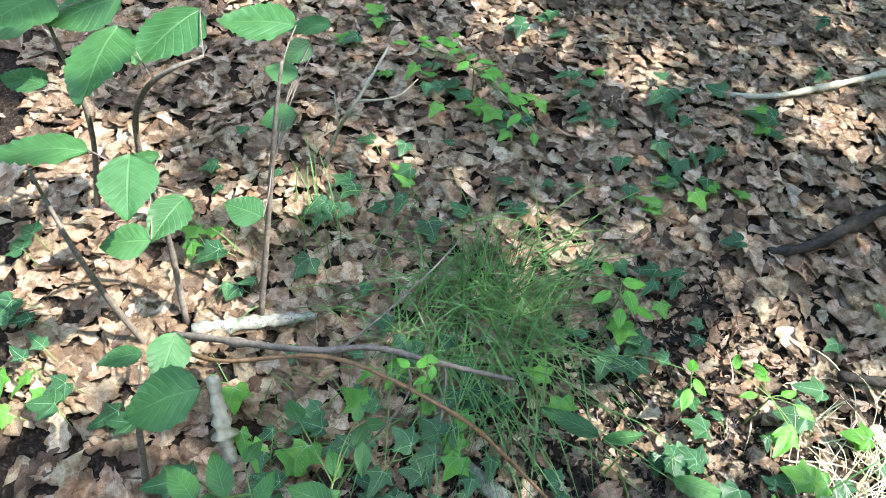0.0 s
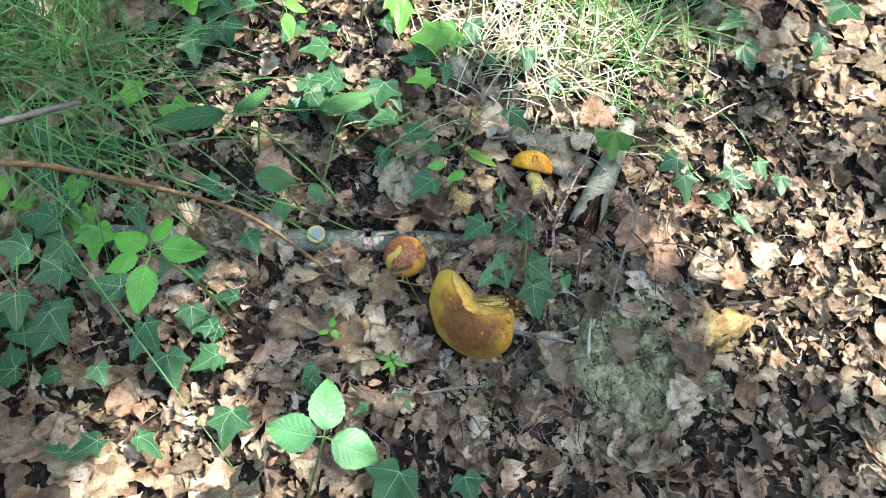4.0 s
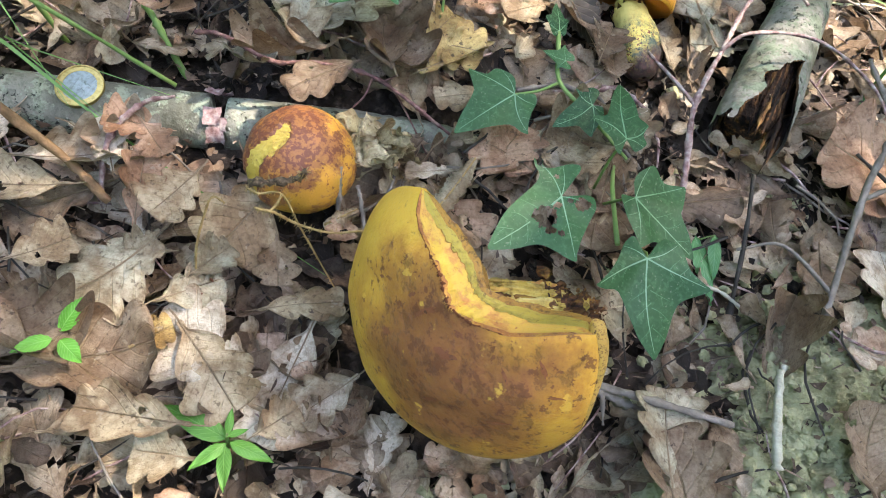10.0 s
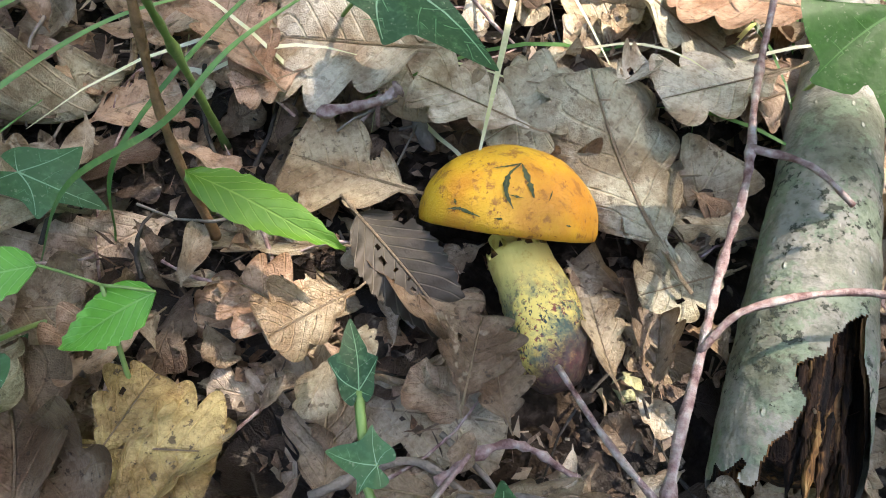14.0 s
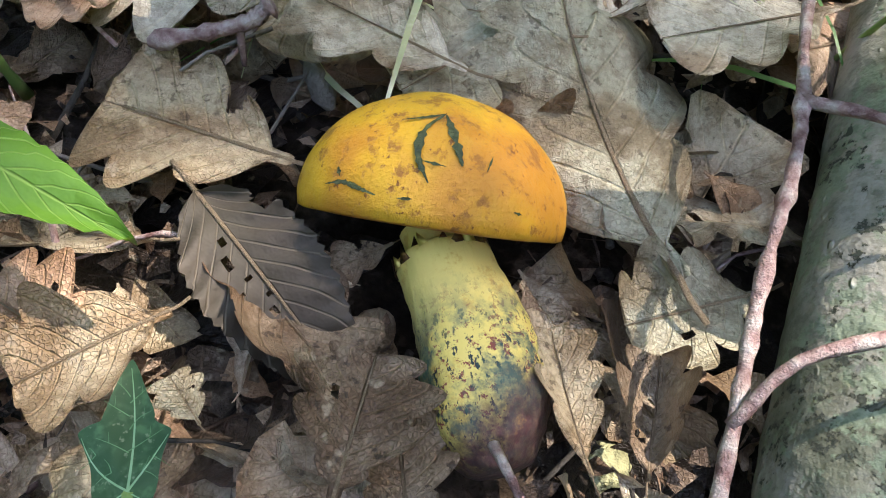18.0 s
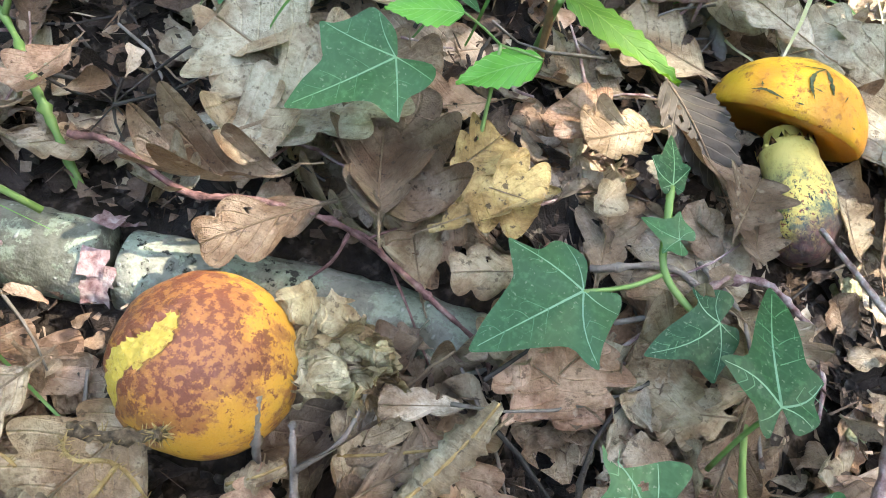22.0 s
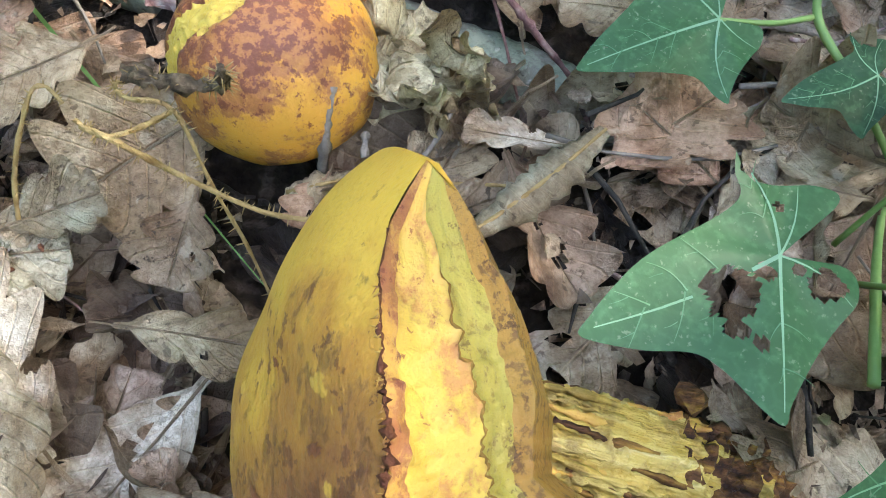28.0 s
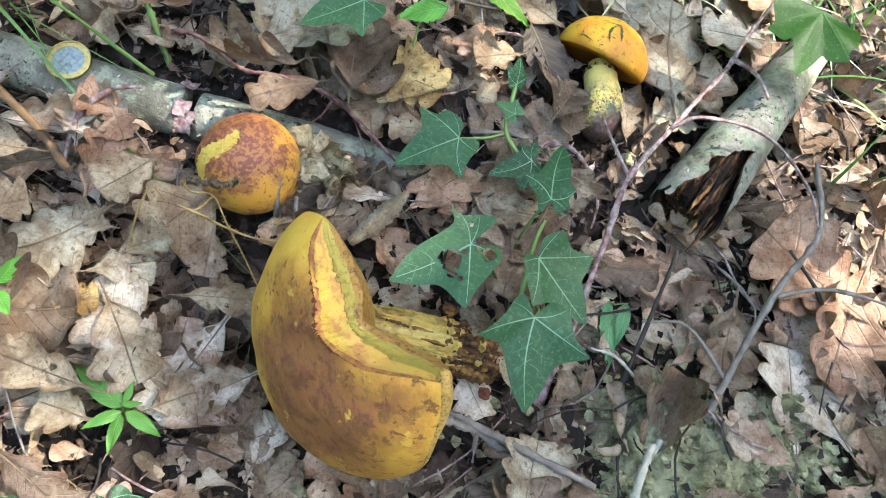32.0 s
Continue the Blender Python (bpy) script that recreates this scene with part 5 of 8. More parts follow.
    v, f = revolve([(R * 0.955, -0.0026), (R * 0.8, -0.003), (R * 0.45, -0.001), (0.002, 0.0)], 60, 0.012, 8)
    piece("pore_layer", mesh_of("pore_layer", v, f, [M_ORANGE_PORES]), ob, cm, "red-orange pores")
    return ob


small_bolete()


# ---------------------------------------------------------------- coin and logs
def coin():
    ob = thing("coin", (0.0, 0.031, -0.014), "one euro coin with brass ring and nickel core on the log", "coin")
    m = frame_of((0.0, 0.0308, -0.0138), (-0.05, -0.12, 1))
    R = 0.01163
    v, f = revolve([(0.0083, 0.0), (0.0083, 0.0019), (0.0106, 0.0019), (0.0108, 0.0023), (0.0114, 0.0023), (R, 0.0021), (R, 0.0002), (0.0113, 0.0), (0.0083, 0.0)], 64)
    piece("ring", mesh_of("ring", v, f, [M_GOLD], smooth=False), ob, m, "brass outer ring")
    v, f = revolve([(0.0001, 0.0001), (0.0082, 0.0001), (0.0082, 0.0018), (0.0001, 0.0018)], 48)
    piece("core", mesh_of("core", v, f, [M_SILVER], smooth=False), ob, m, "nickel core")
    bar = lambda x0, y0, x1, y1, w: [(x0 - w, y0, 0), (x0 + w, y0, 0), (x1 + w, y1, 0), (x1 - w, y1, 0)]
    strokes = [bar(-0.0030, -0.0040, -0.0030, 0.0042, 0.0005), bar(-0.0043, 0.0026, -0.0030, 0.0042, 0.0004), [(-0.0046, -0.0046, 0), (-0.0010, -0.0046, 0), (-0.0010, -0.0039, 0), (-0.0046, -0.0039, 0)]]
    for q in strokes:
        vv = np.array([(x, y, z) for z in (0.0017, 0.0021) for x, y, _ in q])
        piece("numeral", mesh_of("numeral", vv, [(0, 1, 2, 3), (7, 6, 5, 4), (0, 4, 5, 1), (1, 5, 6, 2), (2, 6, 7, 3), (3, 7, 4, 0)], [M_SILVER], smooth=False), ob, m, "raised figure 1")
    r = np.random.default_rng(4)
    for k in range(5):
        g = np.linspace(0, 2 * np.pi, 12, endpoint=False)
        rad = r.uniform(0.0008, 0.0019) * (1 + 0.3 * r.normal(size=12))
        cx, cy = r.uniform(0.0, 0.0048), r.uniform(-0.0045, 0.0045)
        vv = np.array([(cx + rr * np.cos(t), cy + rr * np.sin(t), 0.0020) for rr, t in zip(rad, g)] + [(cx + 1.25 * rr * np.cos(t), cy + 1.25 * rr * np.sin(t), 0.0017) for rr, t in zip(rad, g)])
        piece("relief", mesh_of("relief", vv, [tuple(range(12))] + [(j, 12 + j, 12 + (j + 1) % 12, (j + 1) % 12) for j in range(12)], [M_SILVER], smooth=False), ob, m)
    return ob


coin()


def log_bark(name, base, pale, green, fleck):
    """Smooth branch bark: soft bands, lichen patches with crisp edges, clustered dark flecks and small raised pores."""
    n = Nodes(name, 0.75, 0.25)
    p = n.where()
    c = n.mix(n.step(n.noise(28, 5, p, 0.6), 0.40, 0.60), base, pale)
    c = n.mix(n.math("MULTIPLY", n.step(n.noise(75, 8, p, 0.72), 0.50, 0.56), 0.8), c, green)
    c = n.mix(n.math("MULTIPLY", n.step(n.noise(330, 5, p, 0.7), 0.46, 0.62), 0.55), c, n.mix(1.0, c, (0.5, 0.5, 0.45), "MULTIPLY"))
    thick = n.math("MULTIPLY", n.step(n.noise(38, 3, p), 0.42, 0.65), 0.115)
    spot = n.step(n.math("ADD", n.noise(290, 7, p, 0.72), thick), 0.655, 0.69)
    c = n.mix(spot, c, fleck)
    cell = n.tree.nodes.new("ShaderNodeTexVoronoi")
    cell.inputs["Scale"].default_value = 260
    n.put(cell.inputs["Vector"], n.scaled(p, 1, 0.5, 1))
    pore = n.math("MULTIPLY", n.math("SUBTRACT", 1.0, n.step(cell.outputs["Distance"], 0.10, 0.22)), n.step(n.noise(60, 3, p), 0.5, 0.6))
    c = n.mix(n.math("MULTIPLY", pore, 0.7), c, (0.45, 0.44, 0.38))
    n.bump(n.math("ADD", n.math("MULTIPLY", pore, 0.5), n.math("ADD", n.math("MULTIPLY", spot, 0.3), n.math("ADD", n.noise(90, 6, p), n.math("MULTIPLY", n.noise(700, 4, p), 0.35)))), 0.9, 0.0018)
    return n.color(c)


def rot_material():
    n = Nodes("streaked_rotten_wood", 0.85, 0.15)
    p = n.scaled(n.where(), 1, 0.12, 1)
    a, b = n.noise(260, 5, p, 0.65), n.noise(60, 4, p)
    c = n.ramp(a, [(0.36, (0.010, 0.008, 0.007)), (0.5, (0.04, 0.022, 0.013)), (0.6, (0.19, 0.095, 0.035)), (0.72, (0.36, 0.23, 0.10))])
    c = n.mix(n.step(b, 0.48, 0.58), c, n.mix(1.0, c, (0.16, 0.15, 0.17), "MULTIPLY"))
    n.bump(n.math("ADD", a, b), 1.0, 0.004)
    return n.color(c)


M_LOG_ONE = log_bark("lichen_grey_bark", (0.115, 0.115, 0.085), (0.20, 0.195, 0.155), (0.25, 0.285, 0.205), (0.035, 0.035, 0.028))
M_LOG_TWO = log_bark("pale_green_bark", (0.115, 0.12, 0.085), (0.255, 0.24, 0.205), (0.165, 0.205, 0.14), (0.05, 0.055, 0.042))
M_ROT = rot_material()


def log_one():
    ob = thing("fallen_branch", (0.0, 0.03, -0.038), "grey lichen-spotted fallen branch broken in two pieces", "branch")
    tube("branch_piece", [(-0.30, -0.088, -0.024), (-0.15, -0.031, -0.024), (0.0, 0.0278, -0.0268), (0.058, 0.0505, -0.0262)], [0.0140, 0.0140, 0.0142, 0.0145], M_LOG_ONE, ob, 48, 0.012, 1, per=14)
    tube("branch_piece", [(0.0665, 0.0535, -0.0255), (0.12, 0.0735, -0.0235), (0.165, 0.0875, -0.020), (0.197, 0.096, -0.018)], [0.0140, 0.0150, 0.0150, 0.0125], M_LOG_ONE, ob, 48, 0.012, 2, per=14)
    r = np.random.default_rng(12)
    along, up = np.array((0.93, 0.365, 0.0)), np.array((0, 0, 1.0))
    side = np.cross(along, up)
    for k in range(5):
        a0, w = -1.0 + 0.5 * k + 0.15 * r.normal(), r.uniform(0.18, 0.32)
        c = np.array((0.0615, 0.0520, -0.026)) + along * r.normal(0, 0.002)
        g = []
        for t in np.linspace(-0.5, 0.5, 6):
            for u in np.linspace(-1, 1, 5):
                a = a0 + u * w
                rad = 0.0150 + 0.004 * t * t + 0.0012 * r.normal() * 0.4 + 0.002 * k % 0.003
                g.append(c + along * t * r.uniform(0.008, 0.0095) + side * rad * math.sin(a) + up * rad * math.cos(a))
        i = np.arange(30).reshape(6, 5)
        q = np.stack([i[:-1, :-1], i[:-1, 1:], i[1:, 1:], i[1:, :-1]], -1).reshape(-1, 4)
        piece("bark_curl", mesh_of("bark_curl", g, q, [M_TWIG_RED]), ob, None, "torn purplish bark curl at the break")


log_one()


def log_two():
    """Pale branch; near its end the bark is torn open on top and the wood inside is rotten."""
    ob = thing("fallen_branch", (0.32, 0.24, 0.0), "pale grey-green branch with torn bark and rotten brown heartwood", "branch")
    line = curve_points([(0.3365, 0.340, 0.018), (0.3312, 0.295, 0.020), (0.3255, 0.24, 0.021), (0.3195, 0.192, 0.0205), (0.3165, 0.160, 0.019), (0.3150, 0.140, 0.016)], 56)
    sides = 220
    v, f = tube_arrays(line, [0.0113, 0.0137, 0.0168, 0.0190, 0.0195, 0.0190], sides, 0.0, 4)
    ax = np.repeat(line, sides, axis=0)
    off = v[: len(ax)] - ax
    bulge = 1 + 0.05 * noise_row(v[: len(ax)] * 45) + 0.025 * noise_row(v[: len(ax)] * 170)
    v[: len(ax)] = ax + off * bulge[:, None]
    psi = np.arctan2(off[:, 2], off[:, 0])
    y = v[: len(ax), 1]
    high = np.interp(y, [0.14, 0.149, 0.162, 0.168, 0.174, 0.184, 0.188, 0.195, 0.202, 0.206], [2.5, 2.4, 2.25, 2.0, 1.88, 2.12, 1.75, 1.6, 1.35, 1.0])
    low = np.interp(y, [0.14, 0.152, 0.165, 0.178, 0.190, 0.202], [-1.2, -0.4, 0.5, 0.95, 1.1, 1.15])
    jag = 0.09 * noise_row(v[: len(ax)] * 150) + 0.025 * noise_row(v[: len(ax)] * 600)
    gone = (psi < high + jag) & (psi > low + jag) & (y < 0.206)
    ragged = y < 0.155 + 0.006 * noise_row(v[: len(ax)] * 200)
    gone |= ragged
    keep = [q for q in f if len(q) == 4 and not all(gone[i] for i in q)]
    n = len(v)
    inner = v.copy()
    inner[: len(ax)] = ax + off * (bulge * 0.925)[:, None]
    piece("bark", mesh_of("bark", v, keep, [M_LOG_TWO]), ob, None, "pale green-grey bark with dark flecks")
    piece("inner_bark", mesh_of("inner_bark", inner, [q[::-1] for q in keep], [M_ROT]), ob, None, "dark inner side of the bark")
    core = line[(line[:, 1] < 0.225) & (line[:, 1] > 0.160)]
    k = 40
    cv, cf = tube_arrays(core - (0, 0, 0.003), [0.0150, 0.0148, 0.0135, 0.0115], k, 0.01, 5)
    m = len(core) * k
    ang = np.tile(np.arange(k), len(core))
    groove = np.random.default_rng(2).normal(size=k)
    cv[:m] += (cv[:m] - np.repeat(core, k, axis=0)) * (0.10 * groove[ang] + 0.22 * noise_row(cv[:m] * (160, 40, 160)))[:, None]
    piece("rotten_core", mesh_of("rotten_core", cv, cf, [M_ROT]), ob, None, "rotten brown and black heartwood")
    r = np.random.default_rng(6)
    for j in range(26):
        a, q = r.uniform(0.2, 2.6), r.uniform(0.011, 0.0165)
        y0 = r.uniform(0.160, 0.200)
        c = np.array([np.interp(-y0, -line[:, 1], line[:, i]) for i in range(3)])
        p = c + q * np.array((math.cos(a), 0, math.sin(a))) - (0, 0, 0.002)
        e = p + np.array((-0.15, -1, -0.06)) * r.uniform(0.010, 0.026) + r.normal(size=3) * 0.0012
        tube("splinter", [p, (p + e) / 2 + r.normal(size=3) * 0.0005, e], [0.0008, 0.0011, 0.0003], M_ROT, ob, 5, 0.3, j)


log_two()


# ---------------------------------------------------------------- green leaves
def ivy_shape(seed, right=(0.60, 0.26), left=(0.60, 0.26), base_right=(0.36, -0.12), base_left=(0.36, -0.12), rings=(0.3, 0.6, 0.85, 1.0), per=3, holes=()):
    """An ivy leaf with its stalk at the origin and its main lobe one long, along +y; raised veins: main in slot 1, fine in slot 2."""
    r = np.random.default_rng(seed)
    j = lambda k=0.015: r.normal(0, k)

    def half(side, base):
        (x, y), (bx, by) = side, base
        return [(0.02, -0.025), (bx * 0.45, by * 1.3 - 0.03), (bx * 0.85, by * 1.2), (bx + 0.03, by * 0.5 + 0.02), (max(bx, x * 0.72) + j(), y * 0.45 + by * 0.1), (x * 0.9, y * 0.8), (x, y), (x * 0.84, y + 0.045), (x * 0.54 + 0.015, y + 0.095 + j(0.01)), (max(x * 0.40, 0.17) + j(0.01), 0.57), (max(x * 0.26, 0.11), 0.77 + j()), (max(x * 0.10, 0.045), 0.93), (0.0, 1.0)]

    ring = half(right, base_right) + [(-x, y) for x, y in half(left, base_left)[::-1][1:]]
    ring = curve_points([(x, y, 0) for x, y in ring], per)[:, :2]
    n = len(ring)
    bow, cup, wave = r.normal(-0.10, 0.10), r.uniform(-0.1, 0.22), r.uniform(0, 6)

    def z(x, y):
        ang = math.atan2(y, x)
        rad = math.hypot(x, y)
        return bow * y * y + cup * x * x + 0.05 * rad * math.cos(5 * ang + wave) + 0.035 * abs(x) * math.sin(6 * y + wave)

    pts, faces = [(0, 0, 0)], []
    for k in rings:
        pts += [(x * k, y * k, z(x * k, y * k)) for x, y in ring]
    faces += [(0, 1 + i, 1 + (i + 1) % n) for i in range(n - 1)]
    for k in range(len(rings) - 1):
        a, b = 1 + k * n, 1 + (k + 1) * n
        faces += [(a + i, b + i, b + i + 1, a + i + 1) for i in range(n - 1)]
    slots = [0] * len(faces)

    def vein(x0, y0, x1, y1, w, slot=1):
        dx, dy = x1 - x0, y1 - y0
        ln = math.hypot(dx, dy)
        nx, ny = -dy / ln * w, dx / ln * w
        bendy = r.normal(0, 0.07)
        base = len(pts)
        for k in np.linspace(0, 1, 7):
            side = bendy * math.sin(math.pi * k) * ln
            x, y = x0 + dx * k - dy / ln * side, y0 + dy * k + dx / ln * side
            t = 1 - 0.75 * k
            for s in (-1, 1):
                pts.append((x + s * nx * t, y + s * ny * t, z(x, y) + 0.005))
        for i in range(6):
            faces.append((base + 2 * i, base + 2 * i + 1, base + 2 * i + 3, base + 2 * i + 2))
            slots.append(slot)

    tips = [((0, 1.0), 0.0105), (right, 0.009), ((-left[0], left[1]), 0.009), (base_right, 0.006), ((-base_left[0], base_left[1]), 0.006)]
    for (x, y), w in tips:
        vein(0, 0, x * 0.93, y * 0.93, w)
    for k in (0.30, 0.50, 0.68):
        for s in (-1, 1):
            kk = k + r.normal(0, 0.035)
            ex, ey = s * (0.30 - 0.24 * kk) * r.uniform(0.75, 1.05), kk + 0.13
            vein(0, kk, ex, ey, 0.0042, 2)
            vein(ex * 0.6, kk + 0.08, ex * 0.62, kk + 0.08 + r.uniform(0.06, 0.1), 0.0024, 2)
    for s, (x, y) in ((1, right), (-1, left)):
        for k in (0.38, 0.62):
            kk = k + r.normal(0, 0.04)
            bx, by = s * x * kk, y * kk
            vein(bx, by, bx + s * 0.05, by + 0.13 * (1.1 - kk), 0.0036, 2)
            vein(bx, by, bx + s * 0.12, by - 0.09, 0.0036, 2)
    if holes:
        flat = np.array(pts)
        kept = []
        for q, slot in zip(faces, slots):
            c = flat[list(q)].mean(axis=0)
            wob = 0.35 * noise.noise(Vector(c * 14)) + 0.2 * noise.noise(Vector(c * 40))
            if all(math.hypot(c[0] - x, c[1] - y) > w * (1 + wob) for x, y, w in holes):
                kept.append((q, slot))
        faces, slots = [q for q, k in kept], [k for q, k in kept]
    return pts, faces, slots


M_IVY_FINE = green_material("ivy_fine_vein", (0.08, 0.19, 0.11), (0.12, 0.25, 0.14), (0.14, 0.28, 0.16), 0.5)
M_FRESH_FINE = green_material("young_ivy_fine_vein", (0.12, 0.30, 0.07), (0.2, 0.42, 0.11), (0.3, 0.5, 0.2), 0.5, 0.3)


M_LUSH = green_material("fresh_lush_green", (0.020, 0.085, 0.008), (0.028, 0.11, 0.012), (0.06, 0.18, 0.035), 0.42, 0.4)
M_LUSH_VEIN = green_material("lush_vein", (0.05, 0.17, 0.03), (0.07, 0.20, 0.04), (0.09, 0.22, 0.05), 0.5, 0.3)
IVY_LOOK = {False: [M_IVY, M_IVY_VEIN, M_IVY_FINE], True: [M_FRESH, M_IVY_VEIN, M_FRESH_FINE], "lush": [M_LUSH, M_LUSH_VEIN, M_LUSH_VEIN]}


def ivy_blade(data, fresh=False):
    p, f, k = data
    return mesh_of("ivy_blade", p, f, IVY_LOOK[fresh], slots=k)


IVY_DATA = [ivy_shape(50 + k, *form) for k, form in enumerate([
    ((0.62, 0.25), (0.60, 0.30)),
    ((0.52, 0.30), (0.56, 0.22), (0.30, -0.10), (0.33, -0.14)),
    ((0.66, 0.32), (0.62, 0.26), (0.42, -0.10), (0.40, -0.14)),
    ((0.42, 0.24), (0.46, 0.18), (0.24, -0.12), (0.22, -0.10)),
    ((0.58, 0.40), (0.64, 0.34), (0.44, -0.05), (0.40, -0.12)),
    ((0.34, 0.30), (0.40, 0.26), (0.24, -0.08), (0.20, -0.12))])]
IVY_MESH = [ivy_blade(d) for d in IVY_DATA]
IVY_FRESH = [ivy_blade(d, True) for d in IVY_DATA]


def broad_leaf(seed, width=0.42, teeth=16, nu=8, nv=24, tip=1.6):
    """A pleated, toothed leaf (hazel, bramble, hornbeam) one long, along +y from its stalk."""
    r = np.random.default_rng(seed)
    verts, uvs = [], []
    droop, fold = r.uniform(-0.35, -0.05), r.uniform(0.0, 0.35)
    for i in range(nv + 1):
        v = i / nv
        w = width * (math.sin(math.pi * v ** 0.78) ** 0.75 if 0 < v < 1 else 0.0) * (1 - 0.35 * v**tip)
        for u in np.linspace(-1, 1, nu + 1):
            tooth = 1 + (0.10 * ((v * teeth) % 1.0 - 0.5) if abs(u) > 0.99 else 0)
            x, y = u * w * tooth, v + 0.10 * abs(u) * w
            z = fold * abs(x) * 0.5 + droop * (v - 0.35) ** 2 + 0.018 * math.cos((v - 0.4 * abs(u) * w) * 50) * abs(u) + 0.02 * math.sin(5 * v + 3 * u)
            verts.append((x, y, z)), uvs.append((0.5 + 0.5 * u, v))
    idx = np.arange((nu + 1) * (nv + 1)).reshape(nv + 1, nu + 1)
    q = np.stack([idx[:-1, :-1], idx[:-1, 1:], idx[1:, 1:], idx[1:, :-1]], -1).reshape(-1, 4)
    return np.array(verts), q, np.array(uvs)


def veined_green(name, dark, light, vein, rough=0.45, thin=0.3, count=9.0):
    n = Nodes(name, rough, 0.4)
    sep = n.tree.nodes.new("ShaderNodeSeparateXYZ")
    n.put(sep.inputs[0], n.coord("UV"))
    side = n.math("ABSOLUTE", n.math("SUBTRACT", sep.outputs[0], 0.5))
    rib = n.math("SUBTRACT", 1.0, n.step(side, 0.006, 0.03))
    lat = n.math("FRACT", n.math("MULTIPLY", n.math("SUBTRACT", sep.outputs[1], n.math("MULTIPLY", side, 0.5)), count))
    lat = n.math("SUBTRACT", 1.0, n.step(n.math("ABSOLUTE", n.math("SUBTRACT", lat, 0.5)), 0.02, 0.10))
    line = n.math("MAXIMUM", rib, n.math("MULTIPLY", lat, 0.7))
    pos = n.where()
    c = n.mix(n.random(), dark, light)
    c = n.mix(n.step(n.noise(60, 4, pos), 0.35, 0.7), c, n.mix(1.0, c, (0.75, 0.8, 0.7), "MULTIPLY"))
    c = n.mix(n.math("MULTIPLY", line, 0.5), c, vein)
    n.bump(n.math("ADD", n.math("MULTIPLY", line, -1.0), n.noise(200, 3, pos)), 0.5, 0.0015)
    return n.color(c, thin, n.mix(1.0, c, (1.4, 1.5, 0.6), "MULTIPLY"))


M_HAZEL = veined_green("hazel_green", (0.04, 0.125, 0.04), (0.07, 0.19, 0.065), (0.13, 0.28, 0.11))
M_BRAMBLE_LEAF = veined_green("bramble_leaf", (0.03, 0.10, 0.03), (0.06, 0.18, 0.05), (0.14, 0.3, 0.12), 0.55)
M_LIME = veined_green("young_leaf", (0.09, 0.30, 0.03), (0.14, 0.40, 0.06), (0.3, 0.55, 0.2))
M_PALE_GREEN = veined_green("pale_bramble_leaf", (0.08, 0.23, 0.09), (0.11, 0.29, 0.12), (0.2, 0.4, 0.2))
BROAD = [broad_leaf(70 + k, 0.36 + 0.05 * (k % 3)) for k in range(5)]
OVAL = [broad_leaf(75 + k, 0.27 + 0.03 * (k % 3)) for k in range(5)]
SLIM = [broad_leaf(80 + k, 0.17, 0, 6, 20) for k in range(3)]


def leaf_meshes(shapes, mat, name="leaf_blade"):
    return [mesh_of(name, v, q, [mat], u) for v, q, u in shapes]


HAZEL_MESH, PALE_MESH = (leaf_meshes(BROAD, m) for m in (M_HAZEL, M_PALE_GREEN))
BRAMBLE_MESH, LIME_MESH = (leaf_meshes(OVAL, m) for m in (M_BRAMBLE_LEAF, M_LIME))
SLIM_MESH, SLIM_DARK = leaf_meshes(SLIM, M_LIME), leaf_meshes(SLIM, M_BRAMBLE_LEAF)


def blade_pose(x, y, z, size, yaw, pitch=0.0, roll=0.0):
    """A leaf whose tip points yaw degrees round from +x, tipped up by pitch."""
    return Matrix.Translation((x, y, z)) @ Euler((radians(pitch), radians(roll), radians(yaw - 90))).to_matrix().to_4x4() @ Matrix.Diagonal((size, size, size, 1))


def stalk_to(ob, top, foot, r=0.0007, mat=None, name="stalk"):
    mid = ((top[0] + foot[0]) / 2 + 0.1 * (foot[1] - top[1]), (top[1] + foot[1]) / 2, max(top[2], foot[2]) * 0.6 + min(top[2], foot[2]) * 0.4)
    return tube(name, [foot, mid, top], [r * 1.2, r], mat or M_STALK, ob, 5, 0.05, per=3)


def ivy_plant(label, rows, stem=None, fresh=False, seed=0, pitch=-6, feet=()):
    """rows: x, y, z of the stalk's joint, length and direction of the main lobe, then, where known, its pitch and form."""
    r = np.random.default_rng(seed)
    x, y = rows[0][0], rows[0][1]
    ob = thing("ivy_plant", (x, y, float(height(x, y))), label, "ivy", "ivy")
    for i, (x, y, z, size, yaw, *more) in enumerate(rows):
        if more:
            me, up, roll = ivy_blade(ivy_shape(seed * 10 + i, *more[1:]), fresh), more[0], 0
        else:
            me, up, roll = (IVY_FRESH if fresh else IVY_MESH)[int(r.integers(6))], r.normal(pitch, 5), r.normal(0, 9)
        piece("leaf", me, ob, blade_pose(x, y, z, size, yaw, up, roll))
        a = radians(yaw + 180 + r.normal(0, 25))
        d = min(0.03, 0.008 + z * 0.5)
        fx, fy = x + d * math.cos(a), y + d * math.sin(a)
        foot = feet[i] if i < len(feet) else (fx, fy, float(height(fx, fy)) + 0.006)
        stalk_to(ob, (x, y, z - 0.0004), foot)
    if stem:
        tube("vine", stem, [0.0014, 0.001], M_STALK, ob, 6, 0.06, 1)
    return ob


